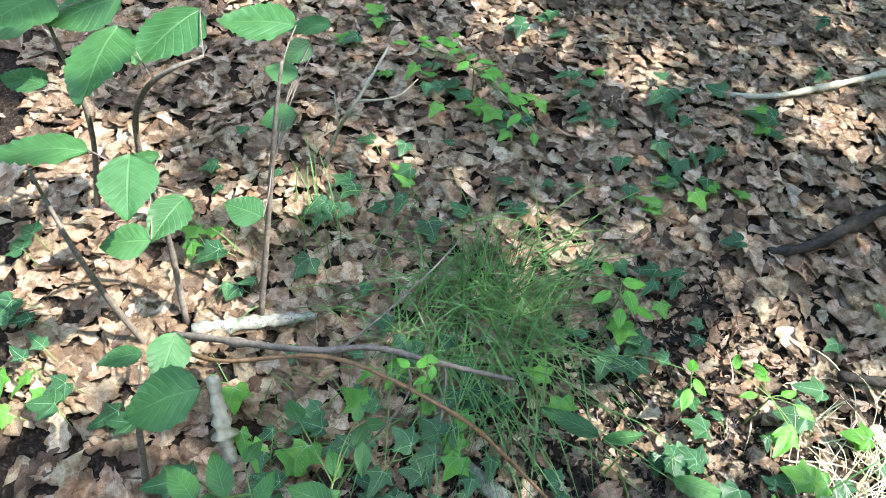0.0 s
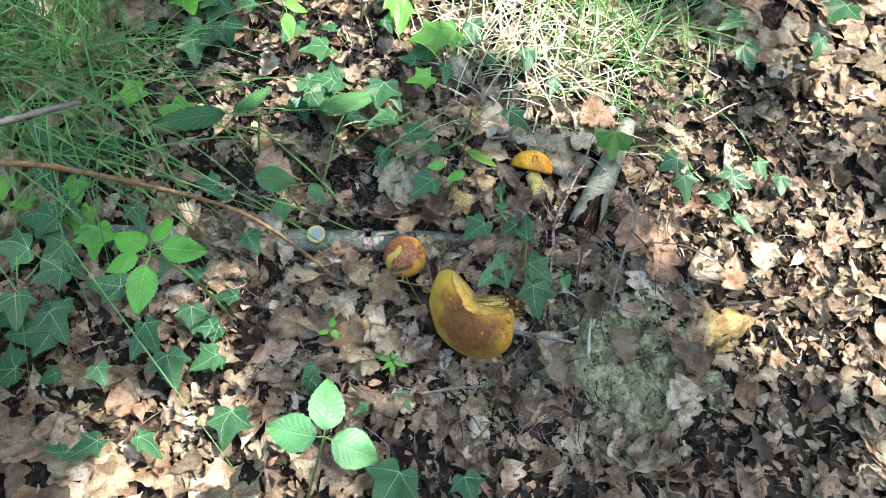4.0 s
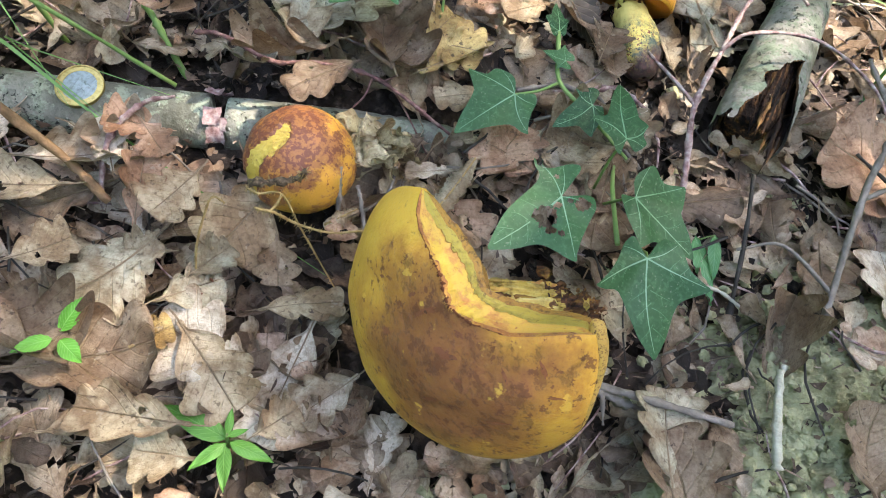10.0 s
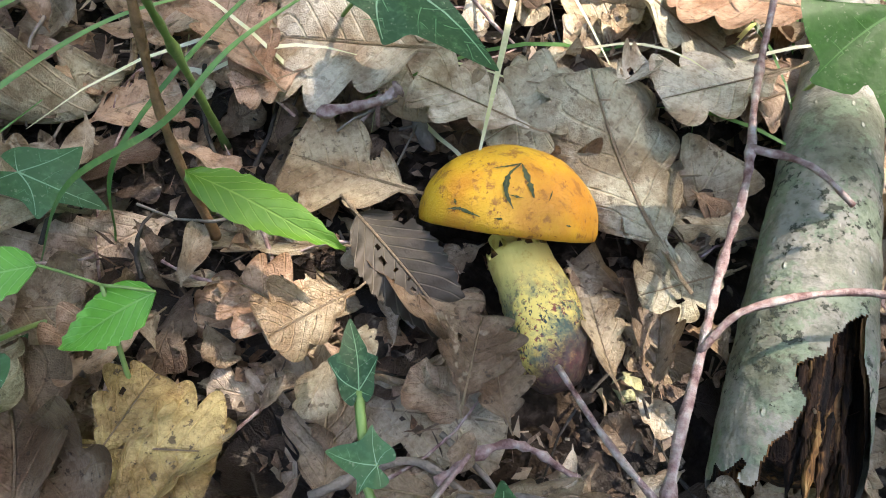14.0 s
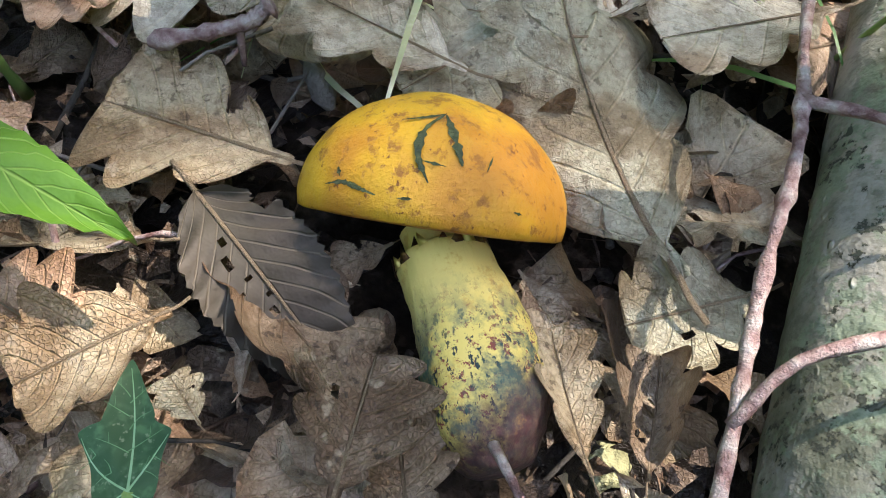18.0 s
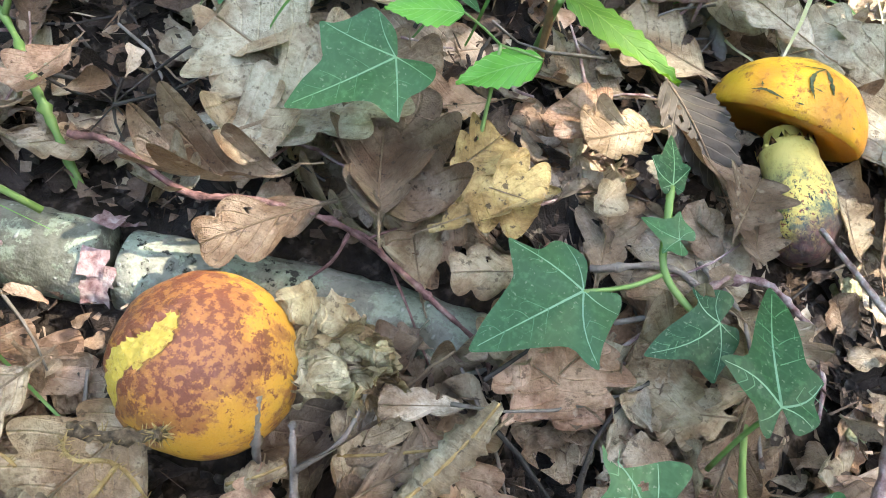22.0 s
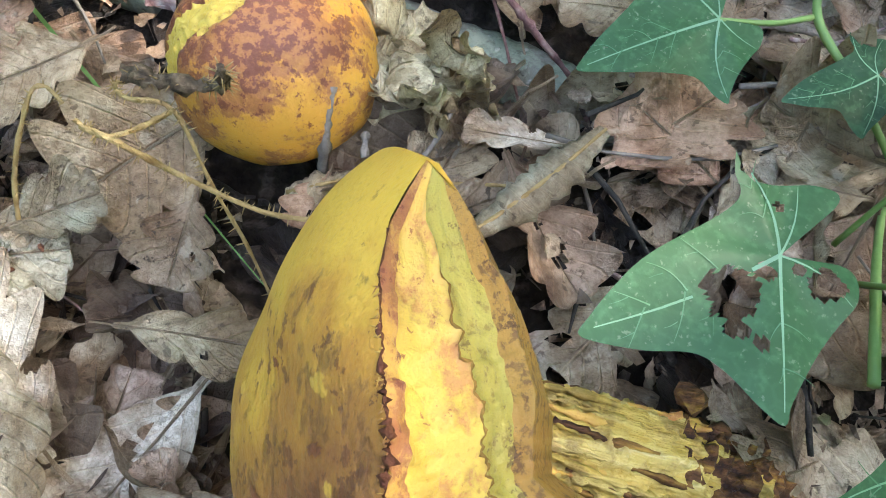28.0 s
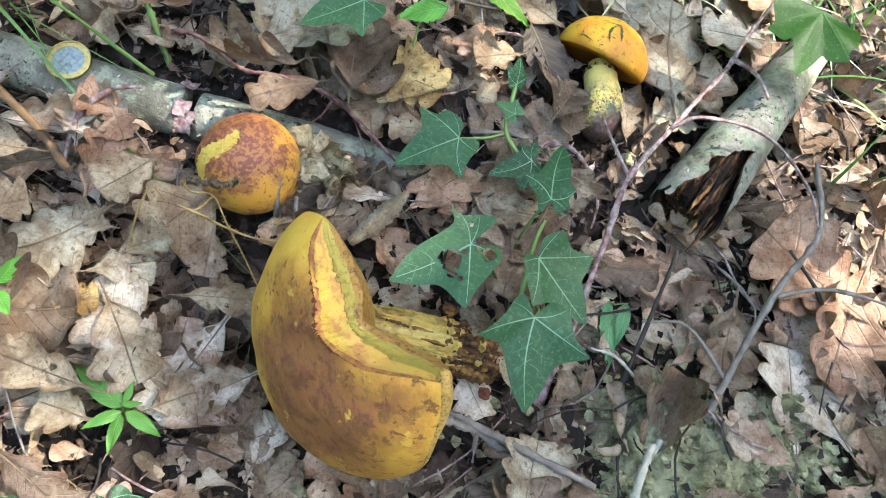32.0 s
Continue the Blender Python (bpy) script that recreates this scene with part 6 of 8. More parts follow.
FINE_RINGS = tuple(np.linspace(0.04, 1, 26))
EATEN_HOLES = [(-0.09, 0.29, 0.125), (-0.05, 0.10, 0.045), (-0.23, 0.36, 0.05), (-0.20, -0.13, 0.085), (-0.09, -0.05, 0.03), (0.44, -0.02, 0.028), (0.22, -0.12, 0.026), (0.05, -0.26, 0.03), (-0.33, 0.30, 0.03)]
ivy_plant("dark green ivy, one leaf eaten into holes, beside big cap", [
    (0.274, 0.037, 0.053, 0.0426, -58, -23, (0.60, 0.21), (0.61, 0.36), (0.26, -0.15), (0.37, -0.11)),
    (0.261, 0.062, 0.054, 0.0392, -12, -15, (0.45, 0.35), (0.62, 0.44), (0.20, -0.09), (0.44, -0.08)),
    (0.232, 0.051, 0.047, 0.0404, -120, -3, (0.52, -0.01), (0.67, 0.42), (0.30, -0.29), (0.36, -0.20), FINE_RINGS, 7, EATEN_HOLES)],
    [(0.266, 0.052, 0.03), (0.258, 0.085, 0.02), (0.256, 0.105, 0.012)], seed=1, feet=[(0.273, 0.052, 0.034), (0.256, 0.076, 0.02), (0.252, 0.062, 0.01)])
ivy_plant("trailing ivy with dark green pale-veined leaves on the litter", [
    (0.195, 0.1045, 0.031, 0.0357, -121, -2, (0.64, 0.32), (0.59, 0.24), (0.45, -0.10), (0.30, -0.16)),
    (0.251, 0.0985, 0.043, 0.0405, 105, -5, (0.28, 0.26), (0.42, 0.20), (0.21, -0.09), (0.15, -0.15)),
    (0.232, 0.118, 0.032, 0.0237, -126, -5, (0.53, 0.06), (0.60, 0.44), (0.38, -0.22), (0.3, -0.1)),
    (0.202, 0.148, 0.037, 0.019, 113, 0, (0.30, 0.40), (0.35, 0.45), (0.16, -0.1), (0.2, -0.12)),
    (0.211, 0.132, 0.037, 0.0125, 179, 0, (0.7, 0.3), (0.6, 0.2), (0.4, -0.2), (0.4, -0.2))],
    [(0.202, 0.148, 0.036), (0.206, 0.138, 0.034), (0.213, 0.124, 0.030), (0.232, 0.119, 0.024), (0.262, 0.116, 0.008)], seed=2, feet=[(0.212, 0.123, 0.030), (0.250, 0.086, 0.014), (0.236, 0.120, 0.022), (0.203, 0.144, 0.035), (0.208, 0.134, 0.033)])
ivy_plant("dark green ivy leaf raised over the dead leaves", [(0.115, 0.129, 0.047, 0.0345, -122, -5, (0.60, 0.42), (0.59, 0.26), (0.50, -0.06), (0.38, -0.17))], seed=3)
ivy_plant("green heart-shaped ivy leaf hanging above the pale branch", [(0.312, 0.268, 0.082, 0.039, -80, -14, (0.60, 0.55), (0.60, 0.50), (0.66, 0.02), (0.60, 0.0))], fresh="lush", seed=5)
ivy_plant("dark ivy leaves among grass blades", [(0.066, 0.171, 0.060, 0.033, 30, -4, (0.5, 0.2), (0.66, 0.5), (0.3, -0.2), (0.5, -0.1)), (0.042, 0.156, 0.030, 0.028, -75, -4, (0.53, 0.19), (0.50, 0.0)), (0.094, 0.185, 0.030, 0.024, -2, -4, (0.45, 0.45), (0.6, 0.45), (0.3, -0.3), (0.3, -0.2)), (0.105, 0.137, 0.018, 0.022, -15), (0.040, 0.196, 0.045, 0.027, -160)], seed=6)
ivy_plant("ivy leaf held up on a thin stalk behind the small bolete", [(0.176, 0.262, 0.056, 0.044, -25, -6, (0.40, 0.35), (0.36, 0.30), (0.3, -0.1), (0.26, -0.1))], fresh=False, seed=7)
ivy_plant("sunlit pale ivy leaves on the litter", [(0.397, 0.258, 0.086, 0.031, -127), (0.409, 0.236, 0.086, 0.036, -60)], fresh=False, seed=8)
ivy_plant("pale green ivy leaves catching the sun", [(0.482, 0.250, 0.046, 0.026, 175), (0.500, 0.233, 0.046, 0.030, -27), (0.495, 0.321, 0.02, 0.026, -145)], seed=9)
ivy_plant("dark ivy leaves on flat dead leaves", [(-0.054, -0.127, 0.0, 0.030, -145), (-0.053, -0.085, 0.0, 0.032, -156), (-0.039, -0.160, 0.0, 0.025, -113)], seed=10)
ivy_plant("single ivy leaf on the dead branch", [(-0.074, -0.009, 0.004, 0.031, -37)], seed=11)
ivy_plant("ivy leaves with pale veins in front of the mushrooms", [(0.065, -0.132, 0.0, 0.027, -98), (0.168, -0.124, -0.016, 0.024, -29), (0.138, -0.149, -0.016, 0.02, -125)], seed=12)
ivy_plant("dark ivy leaf by the end of the branch", [(-0.114, 0.030, 0.010, 0.030, -178), (-0.015, 0.172, 0.05, 0.026, 14), (-0.079, 0.194, 0.05, 0.024, 177)], seed=13)

IVY_LEFT = [(-0.28, -0.08, 0.035), (-0.32, -0.07, 0.021), (-0.26, -0.12, 0.030), (-0.27, -0.18, 0.032), (-0.22, -0.20, 0.039), (-0.23, -0.16, 0.018), (-0.19, -0.09, 0.022), (-0.42, -0.12, 0.024), (-0.09, -0.12, 0.025), (-0.06, -0.13, 0.028), (-0.05, -0.09, 0.025), (-0.09, -0.18, 0.032), (-0.04, -0.16, 0.027), (-0.23, -0.25, 0.036), (-0.15, -0.22, 0.019), (-0.19, -0.24, 0.018), (0.27, -0.19, 0.027), (0.20, -0.21, 0.045), (0.07, -0.15, 0.023), (-0.26, -0.10, 0.031), (-0.24, -0.17, 0.025), (-0.45, -0.12, 0.027), (-0.48, -0.05, 0.028), (-0.33, -0.02, 0.027)]
IVY_RIGHT = [(0.66, 0.07, 0.042), (0.66, 0.02, 0.031), (0.74, 0.05, 0.024), (0.56, 0.34, 0.023), (0.49, 0.30, 0.022), (0.52, 0.34, 0.020), (0.17, 0.39, 0.028), (0.22, 0.36, 0.022), (0.04, 0.34, 0.027), (0.03, 0.30, 0.018), (0.06, 0.28, 0.027), (0.09, 0.39, 0.025), (0.12, 0.36, 0.018), (-0.09, 0.22, 0.026), (-0.06, 0.24, 0.018), (0.54, 0.80, 0.042), (0.56, 0.73, 0.034), (0.61, 0.68, 0.041), (0.58, 0.60, 0.032), (0.45, 0.58, 0.035), (0.47, 0.54, 0.031), (0.65, 0.76, 0.042), (0.02, 0.24, 0.024)]
IVY_BACK = [(-0.26, 0.30, 0.034), (-0.26, 0.25, 0.028), (-0.21, 0.31, 0.023), (-0.43, 0.33, 0.025), (-0.72, 0.77, 0.040), (-0.52, 0.74, 0.037), (-0.55, 0.68, 0.029), (-0.50, 0.59, 0.035), (-0.48, 0.66, 0.032), (-0.36, 0.42, 0.031), (-0.32, 0.43, 0.031), (-0.66, -0.11, 0.035), (-0.65, 0.12, 0.037), (-0.90, 0.29, 0.036), (-1.03, 0.25, 0.030), (-0.87, 0.12, 0.027), (-0.84, 0.18, 0.027), (-0.77, 0.15, 0.033), (-0.75, -0.02, 0.025), (-0.77, -0.55, 0.036), (-0.59, -0.60, 0.025), (-0.60, -0.55, 0.025), (-0.55, 0.93, 0.057), (-0.62, 1.18, 0.036), (-0.99, 0.69, 0.033), (-0.85, 0.61, 0.023), (-0.05, 0.23, 0.033), (-0.09, 0.31, 0.022)]


def ground_ivy(rows, label, seed):
    r = np.random.default_rng(seed)
    for x, y, size in rows:
        if x > -0.09 and -0.1 < y < 0.1:
            continue
        ivy_plant(label, [(x, y, float(height(x, y)) + r.uniform(0.03, 0.05), size * 1.3, r.uniform(-170, -10))], fresh=r.uniform() < 0.15, seed=int(r.integers(9999)))


ground_ivy(IVY_LEFT, "dark green ivy leaf with pale veins over dead leaves", 31)
ground_ivy(IVY_RIGHT, "lobed ivy leaf standing over brown leaf litter", 32)
rows = np.random.default_rng(61)
ground_ivy([(rows.uniform(-0.5, 0.02), rows.uniform(-0.32, 0.06), rows.uniform(0.018, 0.034)) for _ in range(26)], "ivy leaf spreading among bramble and dead leaves", 34)
ground_ivy([(rows.uniform(-0.75, 0.1), rows.uniform(0.1, 0.95), rows.uniform(0.018, 0.034)) for _ in range(34)], "shaded ivy leaf scattered over the litter", 35)
ground_ivy([(rows.uniform(-1.2, -0.5), rows.uniform(-0.3, 0.9), rows.uniform(0.018, 0.032)) for _ in range(26)], "small green ivy leaf on brown litter", 36)
GREEN_FAR = [(-1.0, 0.31), (-0.93, 0.31), (-0.92, 0.37), (-0.87, 0.39), (-0.81, 0.4), (-0.76, 0.41), (-0.81, 0.48), (-1.05, 0.61), (-1.04, 0.69), (-1.21, 0.3), (-0.72, 0.08), (-0.76, 0.04), (-0.75, 0.14), (-0.73, -0.04), (-0.33, 0.42), (-0.48, 0.54), (-0.52, 0.64), (-0.51, 0.72), (-0.54, 0.9), (-0.69, 0.73), (-0.82, 0.58), (-0.47, 0.62), (-0.77, 1.33), (-0.25, 0.29), (-0.28, 0.29), (-0.24, 0.23), (-0.1, 0.28), (-0.04, 0.39), (-0.0, 0.41), (-0.01, 0.46)]
GREEN_NEAR = [(0.04, 0.5), (-0.07, 0.21), (-0.04, 0.21), (0.05, 0.36), (-0.21, -0.05), (-0.27, -0.09), (-0.24, -0.07), (-0.25, -0.14), (-0.25, -0.19), (-0.38, -0.16), (-0.33, -0.18), (-0.37, -0.23), (-0.38, -0.32), (-0.35, -0.37), (-0.38, -0.43), (-0.36, -0.26), (-0.32, -0.32), (-0.39, -0.08), (-0.38, -0.04), (-0.41, -0.04), (-0.28, 0.03), (-0.25, 0.13), (-0.67, -0.53), (-0.74, -0.55), (-0.62, -0.58), (-0.56, -0.54), (-0.86, -0.51), (-0.77, -0.27), (-0.76, -0.23), (-0.53, -0.46)]


def green_scatter():
    """Low ivy and young broad leaves over the litter on the way to the mushrooms."""
    r = np.random.default_rng(88)
    for k, (x, y) in enumerate(GREEN_FAR + GREEN_NEAR):
        for _ in range(2):
            px, py = x + r.normal(0, 0.018), y + r.normal(0, 0.018)
            ivy_plant("green ivy leaf on a thin stalk over the litter", [(px, py, float(height(px, py)) + r.uniform(0.03, 0.06), r.uniform(0.032, 0.05), r.uniform(-170, -10))], fresh=k % 3 == 0, seed=900 + k)


green_scatter()
ground_ivy(IVY_BACK, "small dark ivy leaf on the shaded leaf litter", 33)


def seedling(name, label, rows, meshes, foot, seed, pitch=-10, spread=6, r0=0.0012):
    """A small plant: leaves (x, y, z, length, direction) on stalks that rise from one foot."""
    r = np.random.default_rng(seed)
    ob = thing(name, (foot[0], foot[1], float(height(*foot))), label, "plant")
    g = (foot[0], foot[1], float(height(*foot)))
    top = np.mean([q[:3] for q in rows], axis=0)
    hub = (top[0], top[1], top[2] - 0.004)
    tube("stem", [g, ((g[0] + hub[0]) / 2, (g[1] + hub[1]) / 2, g[2] * 0.4 + hub[2] * 0.6), hub], [r0 * 1.5, r0], M_STALK, ob, 6, 0.05, seed)
    for x, y, z, size, yaw in rows:
        piece("leaf", meshes[int(r.integers(len(meshes)))], ob, blade_pose(x, y, z, size, yaw, r.normal(pitch, spread), r.normal(0, 8)))
        if math.dist(hub, (x, y, z)) > 0.006:
            stalk_to(ob, (x, y, z), hub, r0 * 0.6)
    return ob


M_SPRIG = veined_green("sprig_green", (0.07, 0.20, 0.03), (0.10, 0.27, 0.045), (0.2, 0.4, 0.12))
M_FOLDED = veined_green("yellow_green_leaf", (0.08, 0.19, 0.02), (0.105, 0.225, 0.025), (0.28, 0.42, 0.12), 0.5)
OVAL_GREEN = leaf_meshes(OVAL, M_SPRIG)
seedling("hornbeam_seedling", "two bright green toothed seedling leaves above the litter", [(0.123, 0.154, 0.050, 0.024, -152), (0.150, 0.156, 0.047, 0.027, -141)], LIME_MESH, (0.150, 0.125), 1, r0=0.0006)
seedling("green_shoot", "folded yellow-green young leaf beside the small bolete", [(0.141, 0.193, 0.040, 0.049, -13)], leaf_meshes(SLIM, M_FOLDED), (0.136, 0.205), 2, 2, 2)
seedling("honeysuckle_sprig", "five bright lime-green leaves on a thin upright sprig", [(-0.050, -0.168, 0.305, 0.040, 165), (-0.047, -0.160, 0.305, 0.028, 90), (-0.052, -0.175, 0.303, 0.030, -140), (-0.040, -0.163, 0.305, 0.036, 15), (-0.045, -0.178, 0.300, 0.040, -75)], LIME_MESH, (-0.06, -0.10), 3)
seedling("bramble_shoot", "large pale green three-part bramble leaf lit by the sun", [(0.117, -0.218, 0.130, 0.056, 105), (0.112, -0.226, 0.128, 0.050, 190), (0.126, -0.224, 0.128, 0.052, 0)], PALE_MESH, (0.12, -0.30), 4)
seedling("green_seedling", "small fresh green seedling in front of the caps", [(0.147, -0.0905, -0.008, 0.031, 176), (0.148, -0.092, -0.008, 0.018, -118), (0.149, -0.091, -0.008, 0.020, 0), (0.148, -0.093, -0.008, 0.019, -62), (0.147, -0.089, -0.005, 0.011, 110), (0.1475, -0.090, -0.003, 0.009, 40)], leaf_meshes([broad_leaf(86 + k, 0.19, 0, 6, 20) for k in range(3)], M_SPRIG), (0.148, -0.0905), 5, 5)
seedling("green_seedling", "small light green nettle-like seedling on the litter", [(0.065, -0.080, -0.006, 0.017, 80), (0.067, -0.083, -0.006, 0.014, -20), (0.064, -0.084, -0.006, 0.016, -130)], LIME_MESH, (0.065, -0.082), 6, 5)
seedling("broad_leaf_plant", "broad toothed green leaves by the dead branch", [(-0.085, 0.048, 0.045, 0.050, 20), (-0.02, 0.065, 0.048, 0.030, -35), (-0.05, 0.040, 0.03, 0.03, -60)], HAZEL_MESH, (-0.03, 0.06), 7)
seedling("dock_plant", "dark narrow green leaves behind the branch", [(-0.145, 0.115, 0.05, 0.085, 82), (-0.155, 0.115, 0.05, 0.10, -150), (-0.05, 0.16, 0.06, 0.10, 50)], SLIM_DARK, (-0.12, 0.12), 8)
seedling("hawthorn_seedling", "small yellow-green round leaves on a low sprig", [(-0.291, -0.128, 0.24, 0.022, 120), (-0.305, -0.112, 0.235, 0.022, 40), (-0.285, -0.11, 0.24, 0.02, -40), (-0.30, -0.135, 0.235, 0.022, 200), (-0.275, -0.125, 0.24, 0.02, -90)], LIME_MESH, (-0.30, -0.10), 9)
seedling("maple_seedling", "light green seedling leaves at the edge of the sun patch", [(-0.355, 0.280, 0.10, 0.040, 150), (-0.335, 0.290, 0.10, 0.044, 60), (-0.320, 0.287, 0.10, 0.046, -20), (-0.330, 0.265, 0.095, 0.040, -90), (-0.300, 0.262, 0.09, 0.036, -40), (-0.290, 0.285, 0.09, 0.036, 30)], LIME_MESH, (-0.32, 0.28), 10)
seedling("maple_seedling", "fresh green leaves in dappled light beyond the grass", [(-0.128, 0.342, 0.10, 0.032, 120), (-0.105, 0.360, 0.10, 0.032, 60), (-0.095, 0.374, 0.10, 0.030, 170), (-0.060, 0.372, 0.10, 0.030, 80), (-0.039, 0.379, 0.10, 0.034, 20), (-0.020, 0.355, 0.095, 0.036, -60), (-0.014, 0.342, 0.10, 0.030, -110), (-0.080, 0.345, 0.095, 0.028, -120)], LIME_MESH, (-0.07, 0.36), 11)
seedling("maple_seedling", "three-leaved light green seedling by the dark leaves", [(-0.161, 0.293, 0.08, 0.034, 130), (-0.150, 0.285, 0.08, 0.034, 20), (-0.140, 0.270, 0.08, 0.038, -60)], LIME_MESH, (-0.15, 0.28), 14)
elm = np.random.default_rng(71)
ELM_LINE = curve_points([(-1.06, 0.30, 0.06), (-0.99, 0.37, 0.09), (-0.90, 0.37, 0.10), (-0.82, 0.39, 0.10), (-0.73, 0.38, 0.07)], 5)
seedling("elm_sprig", "row of bright green leaves on an arching sprig", [(x + elm.normal(0, 0.014), y + elm.normal(0, 0.014), z, elm.uniform(0.026, 0.042), elm.uniform(0, 360)) for x, y, z in ELM_LINE], LIME_MESH, (-0.92, 0.39), 12)
seedling("elm_sprig", "green leaves of a low sapling on the far litter", [(-1.2, 0.75, 0.10, 0.06, 30), (-1.15, 0.80, 0.11, 0.06, 80), (-1.1, 0.74, 0.12, 0.06, -20), (-1.05, 0.88, 0.12, 0.06, 60)], LIME_MESH, (-1.15, 0.8), 13)

HAZEL = [(-0.297, -0.404, 0.42, 0.062), (-0.414, -0.382, 0.30, 0.047), (-0.428, -0.426, 0.30, 0.036), (-0.647, -0.420, 0.42, 0.090), (-0.800, -0.319, 0.42, 0.10), (-0.816, -0.219, 0.42, 0.09), (-0.774, -0.105, 0.42, 0.085), (-0.898, 0.019, 0.30, 0.059), (-0.845, -0.025, 0.30, 0.040), (-0.798, -0.074, 0.30, 0.040), (-0.713, -0.116, 0.30, 0.042), (-0.565, -0.228, 0.30, 0.042), (-0.571, -0.353, 0.42, 0.065), (-0.607, -0.313, 0.30, 0.06), (-0.585, -0.373, 0.30, 0.05), (-0.913, -0.384, 0.42, 0.09), (-0.935, -0.410, 0.30, 0.06), (-0.722, -0.320, 0.30, 0.055), (-0.903, -0.30, 0.42, 0.08), (-1.02, -0.40, 0.34, 0.07)]


def hazel_bush():
    ob = thing("hazel_sapling", (-0.63, -0.36, -0.01), "hazel sapling with round green leaves on thin grey stems", "sapling")
    stems = [[(-0.627, -0.397, -0.01), (-0.638, -0.421, 0.12), (-0.647, -0.437, 0.25), (-0.690, -0.447, 0.36)], [(-0.602, -0.226, -0.01), (-0.632, -0.181, 0.2), (-0.639, -0.155, 0.36), (-0.66, -0.13, 0.44)], [(-0.646, -0.333, -0.01), (-0.686, -0.318, 0.15), (-0.661, -0.324, 0.3), (-0.60, -0.35, 0.40)], [(-0.853, -0.305, -0.01), (-0.86, -0.30, 0.2), (-0.799, -0.284, 0.33), (-0.748, -0.250, 0.40), (-0.733, -0.207, 0.42)], [(-0.94, -0.39, -0.01), (-0.90, -0.354, 0.22), (-0.92, -0.36, 0.40)], [(-0.42, -0.47, -0.01), (-0.41, -0.44, 0.2), (-0.35, -0.42, 0.36)]]
    joints = []
    for k, s in enumerate(stems):
        tube("stem", s, [0.0055, 0.004, 0.0022], M_TWIG_GREY, ob, 8, 0.06, k)
        joints += [tuple(p) for p in curve_points(s, 4)]
    r = np.random.default_rng(8)
    for x, y, z, size in HAZEL:
        yaw = r.uniform(-150, -20)
        a = radians(yaw)
        jx, jy = x - 0.5 * size * math.cos(a), y - 0.5 * size * math.sin(a)
        piece("leaf", HAZEL_MESH[int(r.integers(5))], ob, blade_pose(jx, jy, z, size * 1.35, yaw, r.normal(-10, 9), r.normal(0, 12)))
        near = min(joints, key=lambda q: math.dist(q, (jx, jy, z)) + (0.2 if q[2] > z else 0))
        stalk_to(ob, (jx, jy, z), near, 0.0008, M_TWIG_GREY, "twig")


hazel_bush()

BRAMBLE_A = [(-0.322, -0.424, 0.18, 0.065), (-0.305, -0.383, 0.19, 0.065), (-0.320, -0.336, 0.18, 0.043), (-0.270, -0.415, 0.17, 0.057), (-0.267, -0.342, 0.18, 0.049), (-0.220, -0.290, 0.19, 0.052), (-0.187, -0.314, 0.18, 0.058), (-0.204, -0.348, 0.16, 0.055), (-0.252, -0.445, 0.18, 0.056), (-0.161, -0.348, 0.19, 0.06), (-0.325, -0.538, 0.18, 0.066), (-0.273, -0.214, 0.18, 0.043), (-0.239, -0.231, 0.19, 0.045)]
BRAMBLE_B = [(-0.301, -0.204, 0.18, 0.032), (-0.280, -0.189, 0.17, 0.032), (-0.344, -0.272, 0.18, 0.044), (-0.266, -0.255, 0.16, 0.048), (-0.227, -0.306, 0.20, 0.062), (-0.172, -0.307, 0.20, 0.075), (-0.192, -0.348, 0.14, 0.054), (-0.146, -0.343, 0.17, 0.068), (-0.147, -0.383, 0.18, 0.053), (-0.159, -0.401, 0.15, 0.045), (-0.12, -0.42, 0.17, 0.05), (0.02, -0.33, 0.10, 0.05), (0.16, -0.31, 0.10, 0.05), (0.09, -0.34, 0.10, 0.05)]


def bramble_bush(rows, stems, label, seed):
    r = np.random.default_rng(seed)
    ob = thing("bramble_plant", stems[0][0], label, "bramble")
    joints = []
    for k, s in enumerate(stems):
        tube("cane", s, [0.0022, 0.0015], M_STALK, ob, 6, 0.06, k)
        joints += [tuple(p) for p in curve_points(s, 4)]
    for x, y, z, size in rows:
        near = min(joints, key=lambda q: math.dist(q, (x, y, z)))
        yaw = math.degrees(math.atan2(y - near[1], x - near[0])) + r.normal(0, 20)
        a = radians(yaw)
        jx, jy = x - 0.5 * size * math.cos(a), y - 0.5 * size * math.sin(a)
        piece("leaf", BRAMBLE_MESH[int(r.integers(5))], ob, blade_pose(jx, jy, z, size * 0.95, yaw, r.normal(-8, 8), r.normal(0, 12)))
        stalk_to(ob, (jx, jy, z), near, 0.0008)


bramble_bush(BRAMBLE_A, [[(-0.30, -0.47, -0.01), (-0.30, -0.42, 0.12), (-0.27, -0.36, 0.17), (-0.22, -0.32, 0.17)], [(-0.25, -0.30, -0.01), (-0.25, -0.26, 0.1), (-0.26, -0.22, 0.16)]], "bramble with dark green toothed leaves on thin canes", 41)
bramble_bush(BRAMBLE_B, [[(-0.16, -0.44, -0.01), (-0.17, -0.38, 0.12), (-0.18, -0.32, 0.16), (-0.24, -0.27, 0.16)], [(0.06, -0.40, -0.01), (0.07, -0.36, 0.06), (0.08, -0.33, 0.09)]], "low bramble with broad dull green leaves", 42)


